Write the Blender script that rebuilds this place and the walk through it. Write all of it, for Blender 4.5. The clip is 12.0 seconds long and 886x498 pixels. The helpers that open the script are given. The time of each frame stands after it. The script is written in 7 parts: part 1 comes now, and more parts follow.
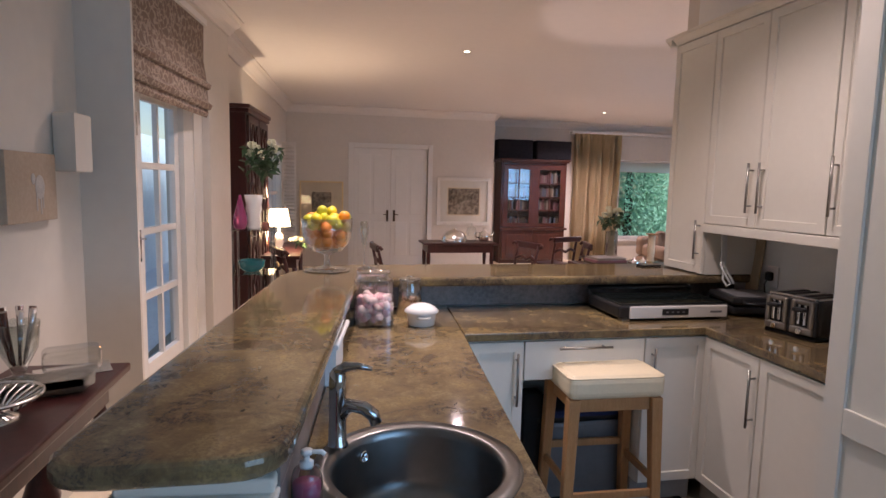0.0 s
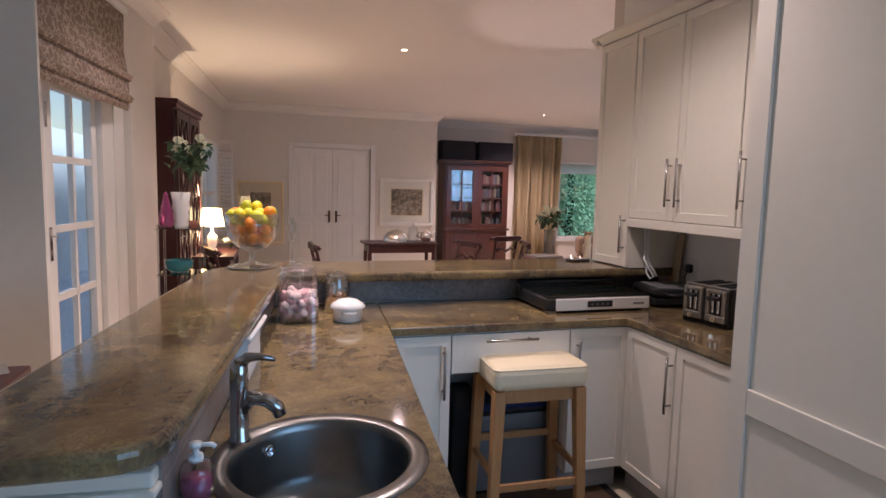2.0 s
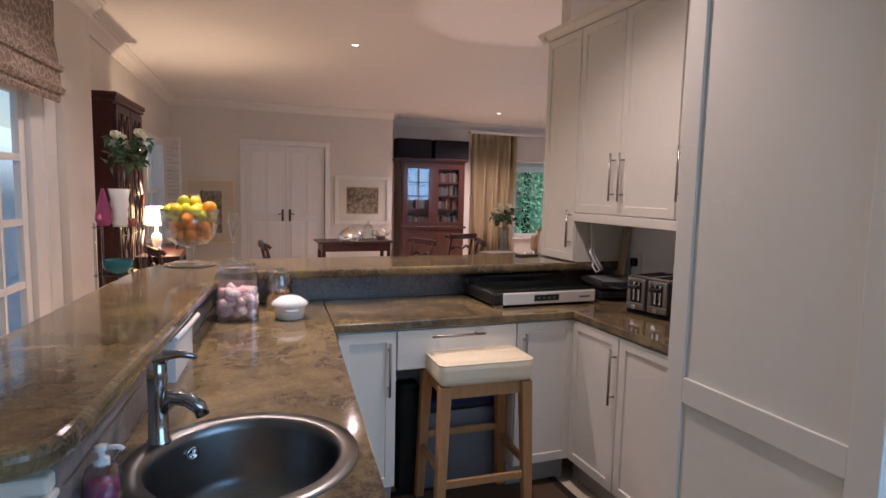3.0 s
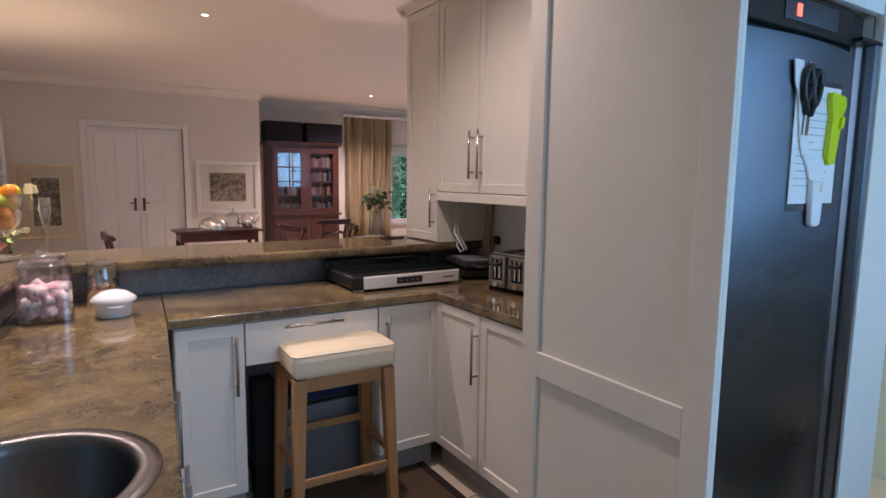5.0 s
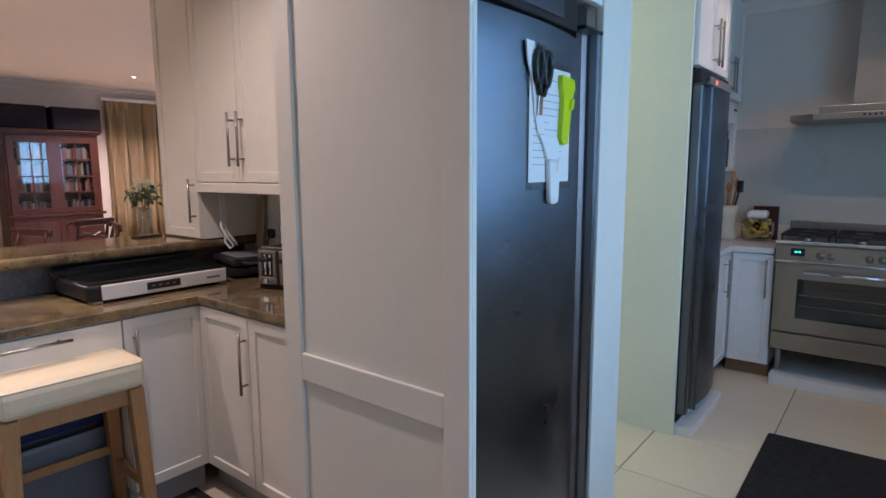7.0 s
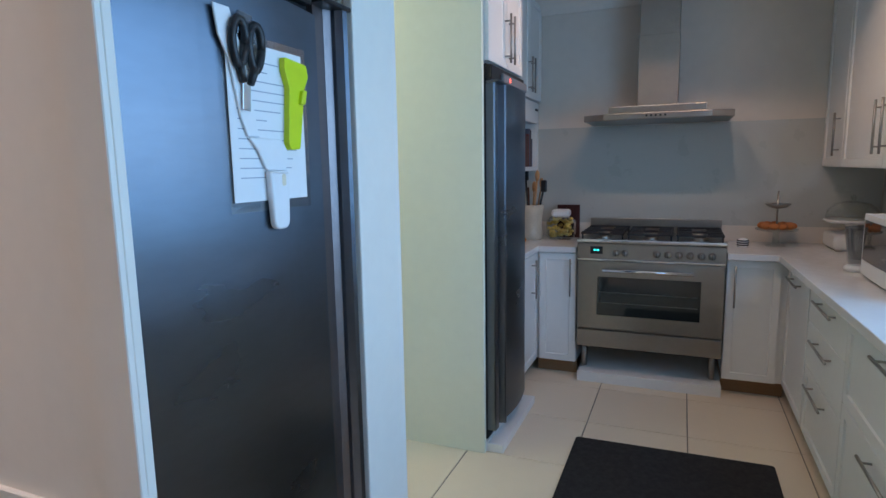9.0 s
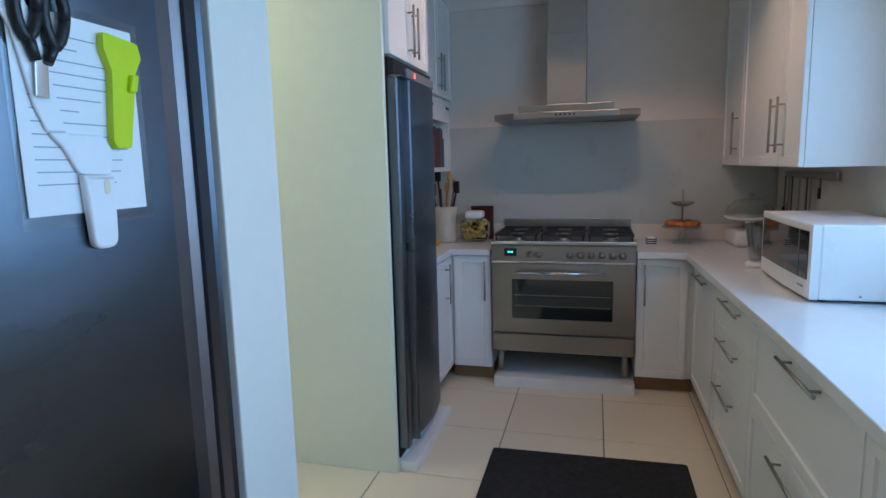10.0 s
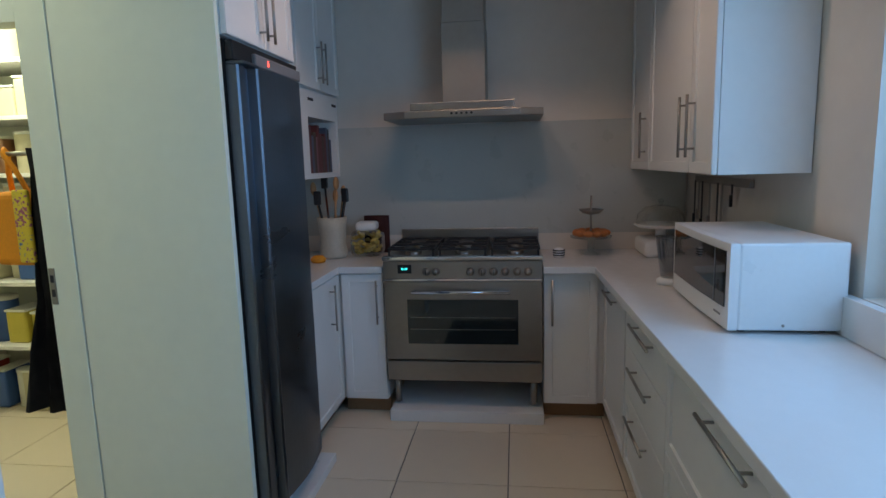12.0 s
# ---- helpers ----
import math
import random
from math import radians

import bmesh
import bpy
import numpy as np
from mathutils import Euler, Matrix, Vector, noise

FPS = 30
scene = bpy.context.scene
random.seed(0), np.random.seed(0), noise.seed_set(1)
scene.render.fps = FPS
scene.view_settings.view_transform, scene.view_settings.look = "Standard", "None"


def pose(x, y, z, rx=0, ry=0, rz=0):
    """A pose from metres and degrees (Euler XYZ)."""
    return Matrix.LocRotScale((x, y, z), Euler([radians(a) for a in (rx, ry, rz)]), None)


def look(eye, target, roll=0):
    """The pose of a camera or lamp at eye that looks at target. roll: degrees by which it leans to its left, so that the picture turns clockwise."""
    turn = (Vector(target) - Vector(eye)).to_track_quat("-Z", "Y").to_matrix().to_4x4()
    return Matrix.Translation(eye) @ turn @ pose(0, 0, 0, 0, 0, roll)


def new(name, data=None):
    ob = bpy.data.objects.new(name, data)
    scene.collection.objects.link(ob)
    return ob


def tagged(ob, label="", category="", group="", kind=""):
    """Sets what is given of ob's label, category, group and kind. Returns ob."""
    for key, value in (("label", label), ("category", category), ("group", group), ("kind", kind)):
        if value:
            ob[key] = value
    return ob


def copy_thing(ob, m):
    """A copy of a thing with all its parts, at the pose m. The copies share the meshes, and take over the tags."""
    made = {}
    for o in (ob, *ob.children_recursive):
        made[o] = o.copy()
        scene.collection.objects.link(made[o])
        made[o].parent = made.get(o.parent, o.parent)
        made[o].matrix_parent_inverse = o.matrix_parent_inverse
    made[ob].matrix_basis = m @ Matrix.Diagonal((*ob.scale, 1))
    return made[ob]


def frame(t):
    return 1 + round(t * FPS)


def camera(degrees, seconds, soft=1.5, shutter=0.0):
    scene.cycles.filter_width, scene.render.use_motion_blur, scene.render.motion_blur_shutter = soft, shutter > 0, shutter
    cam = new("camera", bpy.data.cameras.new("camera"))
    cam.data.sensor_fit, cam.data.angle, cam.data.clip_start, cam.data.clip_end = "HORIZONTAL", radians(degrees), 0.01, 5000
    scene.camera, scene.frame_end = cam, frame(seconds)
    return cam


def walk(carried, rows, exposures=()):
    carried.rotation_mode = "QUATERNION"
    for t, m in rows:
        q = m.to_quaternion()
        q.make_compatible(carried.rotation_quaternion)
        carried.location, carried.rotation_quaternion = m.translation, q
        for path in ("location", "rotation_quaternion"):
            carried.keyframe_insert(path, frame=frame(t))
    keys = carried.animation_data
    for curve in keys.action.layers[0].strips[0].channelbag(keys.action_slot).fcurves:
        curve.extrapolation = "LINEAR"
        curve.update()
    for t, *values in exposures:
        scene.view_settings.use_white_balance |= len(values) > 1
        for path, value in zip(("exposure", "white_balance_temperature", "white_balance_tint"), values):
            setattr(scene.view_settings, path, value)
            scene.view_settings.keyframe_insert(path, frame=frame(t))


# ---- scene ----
cam = camera(75.3, 12.0)
PATH = [
    (0, (0.008, 0.063, 1.559), (0.399, 2.012, 1.341), 1.3),
    (0.5, (0.026, 0.058, 1.553), (0.442, 2.002, 1.337), 1.4),
    (1, (0.049, 0.05, 1.541), (0.497, 1.987, 1.329), 1.3),
    (1.5, (0.077, 0.052, 1.529), (0.576, 1.978, 1.32), 1.4),
    (2, (0.112, 0.053, 1.518), (0.676, 1.961, 1.314), 1.4),
    (2.5, (0.145, 0.058, 1.504), (0.777, 1.945, 1.303), 1.4),
    (3, (0.188, 0.059, 1.495), (0.883, 1.923, 1.292), 1.3),
    (5, (0.351, 0.126, 1.457), (1.407, 1.807, 1.215), 0.7),
    (5.5, (0.389, 0.157, 1.448), (1.584, 1.741, 1.194), 0.5),
    (6, (0.422, 0.169, 1.44), (1.752, 1.639, 1.179), 0.2),
    (6.5, (0.468, 0.16, 1.437), (1.918, 1.512, 1.17), -0.0),
    (7, (0.554, 0.142, 1.438), (2.106, 1.374, 1.166), -0.3),
    (7.5, (0.67, 0.127, 1.444), (2.309, 1.24, 1.168), -0.5),
    (9.5, (1.11, 0.122, 1.47), (2.985, 0.757, 1.182), -1.2),
    (10, (1.211, 0.111, 1.466), (3.124, 0.618, 1.177), -1.4),
    (10.5, (1.354, 0.071, 1.477), (3.289, 0.481, 1.186), -1.5),
    (11, (1.483, 0.018, 1.49), (3.432, 0.361, 1.197), -1.6),
    (11.5, (1.587, -0.006, 1.492), (3.544, 0.284, 1.197), -1.7),
    (12, (1.71, -0.003, 1.494), (3.671, 0.251, 1.196), -1.6),
]
walk(cam, [(t, look(eye, target, roll)) for t, eye, target, roll in PATH], [(0, 0.0), (2.5, -0.03), (5.0, -0.03), (6.5, 0.0), (7.5, 0.09), (9.5, 0.17), (10.5, 0.0), (11.0, -0.22), (11.5, -0.32), (12.0, -0.40)])

# ---- world, daylight and large lights ----
world = bpy.data.worlds.new("world")
scene.world = world
world.use_nodes = True
wn = world.node_tree
sky = wn.nodes.new("ShaderNodeTexSky")
sky.sky_type = "NISHITA"
sky.sun_disc = False
sky.sun_elevation, sky.sun_rotation = radians(40), radians(100)
wn.links.new(sky.outputs[0], wn.nodes["Background"].inputs[0])
wn.nodes["Background"].inputs[1].default_value = 0.15


def lamp(name, kind, m, energy, colour, **more):
    data = bpy.data.lights.new(name, kind)
    data.energy, data.color = energy, colour
    for key, value in more.items():
        if key == "size":
            data.size = value
        elif key == "size_y":
            data.shape, data.size_y = "RECTANGLE", value
        elif key == "spot":
            data.spot_size, data.spot_blend = radians(value), 0.7
        elif key == "radius":
            data.shadow_soft_size = value
        elif key == "blend":
            data.spot_blend = value
        elif key == "angle":
            data.angle = radians(value)
    ob = new(name, data)
    ob.matrix_world = m
    return ob


CEIL, CEIL2 = 2.97, 2.70
WARM, MILD, COOL, GREEN = (1.0, 0.76, 0.79), (1.0, 0.81, 0.81), (0.25, 0.55, 1.0), (0.94, 1.0, 0.74)
lamp("sun", "SUN", look((9.0, -1.6, 8.6), (0, 0, 1)), 5.0, (0.80, 0.92, 1.0), angle=20)
# daylight entering by the kitchen window
lamp("window_daylight", "AREA", look((2.25, -1.15, 1.72), (2.25, 2, 0.7)), 32, COOL, size=2.6, size_y=1.25)

# recessed ceiling spots, warm; (0.0, 4.1) and (4.2, 6.1) are unseen fill, added
SPOTS = ((1.43, 6.12, 205, WARM, 140), (5.0, 10.1, 480, WARM, 140), (1.15, 2.1, 112, MILD, 118), (0.15, 3.15, 185, MILD, 92), (0.0, 4.1, 80, MILD, 140), (4.2, 6.1, 60, WARM, 140))
for x, y, watts, tone, cone in SPOTS:
    lamp("downlight_beam", "SPOT", look((x, y, CEIL - 0.012), (x, y, 0)), watts, tone, spot=cone, radius=0.04)
# the table lamp, and the low floor uplighter behind the bar
lamp("table_lamp_bulb", "POINT", pose(-0.56, 7.0, 1.15), 68, (1.0, 0.74, 0.52), radius=0.04)
lamp("uplighter_bulb", "POINT", pose(2.62, 4.55, 0.30), 42, WARM, radius=0.015)
for y in (-0.05, 0.42):
    lamp("kitchen_downlight_beam", "SPOT", look((4.05, y, CEIL2 - 0.012), (4.05, y, 0)), 13, (1.0, 0.64, 0.46), spot=132, blend=0.25, radius=0.02)
lamp("living_window_daylight", "AREA", look((6.3, 3.60, 1.70), (6.3, 8, 1.6)), 26, COOL, size=1.05, size_y=1.12)
lamp("passage_light", "POINT", pose(3.0, 2.3, 2.55), 11, GREEN, radius=0.08)
lamp("pantry_bulb", "POINT", pose(4.5, 2.7, 2.3), 38, GREEN, radius=0.06)

# ---- materials ----


def mat(name, colour, rough=0.5, metal=0.0, vary=0.06, scale=6.0, bump=0.0, bump_scale=60.0, coat=0.0, glass=0.0, emit=0.0, stretch=(1, 1, 1), random_tint=0.0, sheen=0.0, ior=1.45):
    m = bpy.data.materials.new(name)
    m.use_nodes = True
    nt, b = m.node_tree, m.node_tree.nodes["Principled BSDF"]
    b.inputs["Roughness"].default_value, b.inputs["Metallic"].default_value = rough, metal
    b.inputs["Coat Weight"].default_value, b.inputs["Transmission Weight"].default_value = coat, glass
    b.inputs["IOR"].default_value, b.inputs["Sheen Weight"].default_value = ior, sheen
    b.inputs["Base Color"].default_value = (*colour, 1)
    if emit:
        b.inputs["Emission Color"].default_value, b.inputs["Emission Strength"].default_value = (*colour, 1), emit
    co = nt.nodes.new("ShaderNodeTexCoord")
    mp = nt.nodes.new("ShaderNodeMapping")
    mp.inputs["Scale"].default_value = stretch
    nt.links.new(co.outputs["Object"], mp.inputs[0])
    if vary:
        n1, n2 = nt.nodes.new("ShaderNodeTexNoise"), nt.nodes.new("ShaderNodeTexNoise")
        n1.inputs["Scale"].default_value, n2.inputs["Scale"].default_value = scale, scale * 9
        n1.inputs["Detail"].default_value = n2.inputs["Detail"].default_value = 5
        add = nt.nodes.new("ShaderNodeMath")
        add.operation = "ADD"
        ramp = nt.nodes.new("ShaderNodeMapRange")
        ramp.inputs[1].default_value, ramp.inputs[2].default_value = 0.6, 1.4
        ramp.inputs[3].default_value, ramp.inputs[4].default_value = 1 - vary, 1 + vary
        for n in (n1, n2):
            nt.links.new(mp.outputs[0], n.inputs["Vector"])
        nt.links.new(n1.outputs[0], add.inputs[0])
        nt.links.new(n2.outputs[0], add.inputs[1])
        nt.links.new(add.outputs[0], ramp.inputs[0])
        hsv = nt.nodes.new("ShaderNodeHueSaturation")
        hsv.inputs["Color"].default_value = (*colour, 1)
        value = ramp.outputs[0]
        if random_tint:
            info = nt.nodes.new("ShaderNodeObjectInfo")
            rr = nt.nodes.new("ShaderNodeMapRange")
            rr.inputs[3].default_value, rr.inputs[4].default_value = 1 - random_tint, 1 + random_tint
            mul = nt.nodes.new("ShaderNodeMath")
            mul.operation = "MULTIPLY"
            nt.links.new(info.outputs["Random"], rr.inputs[0])
            nt.links.new(rr.outputs[0], mul.inputs[0])
            nt.links.new(value, mul.inputs[1])
            value = mul.outputs[0]
        nt.links.new(value, hsv.inputs["Value"])
        nt.links.new(hsv.outputs[0], b.inputs["Base Color"])
        rv = nt.nodes.new("ShaderNodeMapRange")
        rv.inputs[1].default_value, rv.inputs[2].default_value = 0.3, 0.7
        rv.inputs[3].default_value, rv.inputs[4].default_value = rough * 0.85, min(1, rough * 1.15)
        nt.links.new(n1.outputs[0], rv.inputs[0])
        nt.links.new(rv.outputs[0], b.inputs["Roughness"])
    if bump:
        n3, bp = nt.nodes.new("ShaderNodeTexNoise"), nt.nodes.new("ShaderNodeBump")
        n3.inputs["Scale"].default_value, n3.inputs["Detail"].default_value = bump_scale, 4
        bp.inputs["Strength"].default_value, bp.inputs["Distance"].default_value = bump, 0.004
        nt.links.new(mp.outputs[0], n3.inputs["Vector"])
        nt.links.new(n3.outputs[0], bp.inputs["Height"])
        nt.links.new(bp.outputs[0], b.inputs["Normal"])
    return m


def layered(name, low, stops, scale, rough, bump=0.0, stretch=(1, 1, 1), coat=0.0, wave=0.0):
    """A stone, cloth or picture: a warped noise through a colour ramp."""
    m = mat(name, low, rough, vary=0, bump=bump, coat=coat)
    nt, b = m.node_tree, m.node_tree.nodes["Principled BSDF"]
    mp = [n for n in nt.nodes if n.bl_idname == "ShaderNodeMapping"][0]
    mp.inputs["Scale"].default_value = stretch
    n1, n2 = nt.nodes.new("ShaderNodeTexNoise"), nt.nodes.new("ShaderNodeTexNoise")
    n1.inputs["Scale"].default_value, n1.inputs["Detail"].default_value, n1.inputs["Distortion"].default_value = scale, 9, wave
    n1.inputs["Roughness"].default_value = 0.68
    n2.inputs["Scale"].default_value, n2.inputs["Detail"].default_value = scale * 11, 3
    mix = nt.nodes.new("ShaderNodeMath")
    mix.operation = "MULTIPLY_ADD"
    mix.inputs[1].default_value = 0.45
    half = nt.nodes.new("ShaderNodeMath")
    half.operation = "MULTIPLY"
    half.inputs[1].default_value = 0.62
    ramp = nt.nodes.new("ShaderNodeValToRGB")
    for k, (at, colour) in enumerate(stops):
        e = ramp.color_ramp.elements[k] if k < 2 else ramp.color_ramp.elements.new(at)
        e.position, e.color = at, (*colour, 1)
    nt.links.new(mp.outputs[0], n1.inputs["Vector"])
    nt.links.new(mp.outputs[0], n2.inputs["Vector"])
    nt.links.new(n2.outputs[0], mix.inputs[0])
    nt.links.new(n1.outputs[0], half.inputs[0])
    nt.links.new(half.outputs[0], mix.inputs[2])
    nt.links.new(mix.outputs[0], ramp.inputs[0])
    nt.links.new(ramp.outputs[0], b.inputs["Base Color"])
    return m


M_WALL = mat("warm_white_wall", (0.70, 0.65, 0.58), 0.85, vary=0.04, scale=1.5, bump=0.08, bump_scale=120)
M_CEIL = mat("ceiling_paint", (0.80, 0.76, 0.72), 0.9, vary=0.02, scale=1.2, bump=0.04)
M_CORN = mat("cornice_plaster", (0.78, 0.73, 0.67), 0.8, vary=0.03, scale=3)
M_CAB = mat("cream_cabinet_paint", (0.80, 0.76, 0.68), 0.42, vary=0.025, scale=3, bump=0.02, bump_scale=40)
M_CABW = mat("white_cabinet_paint", (0.80, 0.80, 0.78), 0.38, vary=0.02, scale=3, bump=0.02, bump_scale=40)
M_KICK = mat("grey_kickboard", (0.36, 0.35, 0.34), 0.5, vary=0.08)
M_KICKW = mat("brown_kickboard", (0.28, 0.16, 0.08), 0.5, vary=0.15, stretch=(1, 1, 6))
# near-black colour that stands in for the shade inside small holes
M_DARK = mat("hole_shade", (0.03, 0.03, 0.035), 0.7, vary=0.1)
M_STEEL = mat("brushed_steel", (0.36, 0.335, 0.305), 0.34, 1.0, vary=0.05, scale=3)
M_SILVERP = mat("silver_paint", (0.82, 0.80, 0.77), 0.42, 0.2, vary=0.03, scale=30)
M_STEELV = mat("fridge_steel", (0.145, 0.172, 0.210), 0.31, 1.0, vary=0.06, scale=2, stretch=(1, 1, 3))
# brushed upright, so that reflections smear sideways
_b = M_STEELV.node_tree.nodes["Principled BSDF"]
_t = M_STEELV.node_tree.nodes.new("ShaderNodeTangent")
_t.direction_type, _t.axis = "RADIAL", "Z"
_b.inputs["Anisotropic"].default_value = 0.8
M_STEELV.node_tree.links.new(_t.outputs[0], _b.inputs["Tangent"])
# darker, browner copy of the fridge steel, used in the grip channel
M_STEELD = mat("dark_channel_steel", (0.24, 0.21, 0.21), 0.38, 1.0, vary=0.06, scale=2, stretch=(1, 1, 3))
M_SINK = mat("satin_sink_steel", (0.25, 0.245, 0.24), 0.33, 1.0, vary=0.08, scale=4)
M_HANDLE = mat("satin_nickel", (0.36, 0.345, 0.325), 0.34, 1.0, vary=0.04)
M_TAP = mat("dull_chrome", (0.42, 0.42, 0.43), 0.10, 1.0, vary=0.03)
M_CHROME = mat("polished_chrome", (0.75, 0.75, 0.76), 0.08, 1.0, vary=0.02)
M_BLACK = mat("black_plastic", (0.018, 0.018, 0.02), 0.35, vary=0.1)
M_BLACKM = mat("matt_black", (0.012, 0.012, 0.013), 0.75, vary=0.15)
M_IRON = mat("cast_iron", (0.02, 0.02, 0.022), 0.6, vary=0.2, bump=0.2)


def granite(name):
    """Cloudy gold and grey-brown stone with fine grain, dark flecks and pale veins."""
    m = mat(name, (0.2, 0.15, 0.07), 0.09, vary=0, coat=0.2)
    nt, b = m.node_tree, m.node_tree.nodes["Principled BSDF"]
    mp = [n for n in nt.nodes if n.bl_idname == "ShaderNodeMapping"][0]

    def noise(scale, detail, rough, bend, lo, hi):
        n, r = nt.nodes.new("ShaderNodeTexNoise"), nt.nodes.new("ShaderNodeMapRange")
        for key, value in (("Scale", scale), ("Detail", detail), ("Roughness", rough), ("Distortion", bend)):
            n.inputs[key].default_value = value
        r.inputs[1].default_value, r.inputs[2].default_value = lo, hi
        nt.links.new(mp.outputs[0], n.inputs["Vector"])
        nt.links.new(n.outputs[0], r.inputs[0])
        return r.outputs[0]

    def blend(fac, a, c, kind="MIX"):
        x = nt.nodes.new("ShaderNodeMix")
        x.data_type, x.blend_type = "RGBA", kind
        nt.links.new(fac, x.inputs[0])
        for slot, v in ((6, a), (7, c)):
            if isinstance(v, tuple):
                x.inputs[slot].default_value = (*v, 1)
            else:
                nt.links.new(v, x.inputs[slot])
        return x.outputs[2]

    cloud = blend(noise(3.0, 7, 0.68, 0.5, 0.43, 0.68), (0.068, 0.049, 0.038), (0.37, 0.265, 0.115))
    cloud = blend(noise(17, 5, 0.74, 0.7, 0.47, 0.70), cloud, (0.31, 0.235, 0.125))
    grain = blend(noise(150, 3, 0.6, 0, 0.34, 0.56), (0.17, 0.125, 0.068), cloud)
    fleck = blend(noise(22, 4, 0.7, 1.0, 0.665, 0.69), grain, (0.018, 0.014, 0.012))
    vein = blend(noise(1.7, 8, 0.75, 3.5, 0.655, 0.70), fleck, (0.03, 0.022, 0.018))
    nt.links.new(vein, b.inputs["Base Color"])
    return m


M_GRANITE = granite("golden_granite")
M_GREYST = layered("grey_granite_riser", (0.12, 0.12, 0.12), [(0.35, (0.12, 0.10, 0.095)), (0.52, (0.22, 0.19, 0.18)), (0.7, (0.31, 0.27, 0.25))], 5, 0.3)
M_QUARTZ = mat("white_quartz", (0.78, 0.78, 0.77), 0.2, vary=0.015, scale=20)
M_TILE = mat("cream_floor_tile", (0.78, 0.67, 0.52), 0.42, vary=0.025, scale=14, random_tint=0.04)
M_GROUT = mat("grout", (0.22, 0.20, 0.17), 0.9, vary=0.2, scale=30)
M_MAHOG = layered("red_mahogany", (0.1, 0.03, 0.02), [(0.3, (0.028, 0.008, 0.004)), (0.55, (0.083, 0.025, 0.012)), (0.75, (0.121, 0.041, 0.019))], 4, 0.25, stretch=(7, 7, 1), coat=0.3)
M_DKWOOD = layered("dark_stained_wood", (0.04, 0.02, 0.015), [(0.3, (0.018, 0.006, 0.006)), (0.55, (0.052, 0.014, 0.013)), (0.75, (0.085, 0.025, 0.021))], 4, 0.32, stretch=(8, 8, 1), coat=0.08)
M_BEECH = layered("oiled_beech", (0.4, 0.22, 0.1), [(0.3, (0.36, 0.17, 0.065)), (0.55, (0.47, 0.245, 0.105)), (0.75, (0.56, 0.32, 0.15))], 5, 0.42, stretch=(9, 9, 1))
M_LEATHER = mat("cream_leather", (0.80, 0.68, 0.48), 0.45, vary=0.05, bump=0.12, bump_scale=90)


def thin_glass(name, tint, least=0.06, power_of=1.6):
    """Thin clear ware: light goes straight through, the gloss grows with the angle."""
    m = bpy.data.materials.new(name)
    m.use_nodes = True
    nt = m.node_tree
    nt.nodes.remove(nt.nodes["Principled BSDF"])
    clear, gloss, mix, fres = [nt.nodes.new("ShaderNode" + k) for k in ("BsdfTransparent", "BsdfGlossy", "MixShader", "MapRange")]
    face, power = nt.nodes.new("ShaderNodeLayerWeight"), nt.nodes.new("ShaderNodeMath")
    power.operation, power.inputs[1].default_value = "POWER", power_of
    nt.links.new(face.outputs["Facing"], power.inputs[0])
    nt.links.new(power.outputs[0], fres.inputs[0])
    clear.inputs[0].default_value = (*tint, 1)
    gloss.inputs["Roughness"].default_value = 0.03
    fres.inputs[3].default_value, fres.inputs[4].default_value = least, 0.9
    nt.links.new(fres.outputs[0], mix.inputs[0])
    nt.links.new(clear.outputs[0], mix.inputs[1])
    nt.links.new(gloss.outputs[0], mix.inputs[2])
    nt.links.new(mix.outputs[0], nt.nodes["Material Output"].inputs[0])
    return m


M_GLASS = thin_glass("clear_glass", (0.90, 0.93, 0.92))
M_CRYSTAL = thin_glass("thick_clear_glass", (0.95, 0.96, 0.95), 0.10, 1.1)
M_PICGL = thin_glass("picture_glass", (0.98, 0.98, 0.97), 0.05, 3.0)
M_PANE = mat("window_glass", (1, 1, 1), 0.0, vary=0, glass=1.0, ior=1.05)
M_SPLASH = mat("pale_glass_splashback", (0.47, 0.49, 0.46), 0.30, vary=0.02, coat=0.1)
M_WHITE = mat("white_ceramic", (0.86, 0.85, 0.83), 0.15, vary=0.02, coat=0.3)
M_PLASTIC = mat("white_plastic", (0.82, 0.82, 0.81), 0.32, vary=0.02)
M_FRAMEW = mat("white_door_paint", (0.78, 0.76, 0.72), 0.4, vary=0.03, bump=0.03)
M_GREEN = mat("pantry_wall_paint", (0.76, 0.78, 0.66), 0.6, vary=0.03, scale=2)
M_MAT = mat("charcoal_floor_mat", (0.012, 0.012, 0.015), 0.75, vary=0.08, scale=40, bump=0.06, bump_scale=300)

# ---- mesh helpers ----


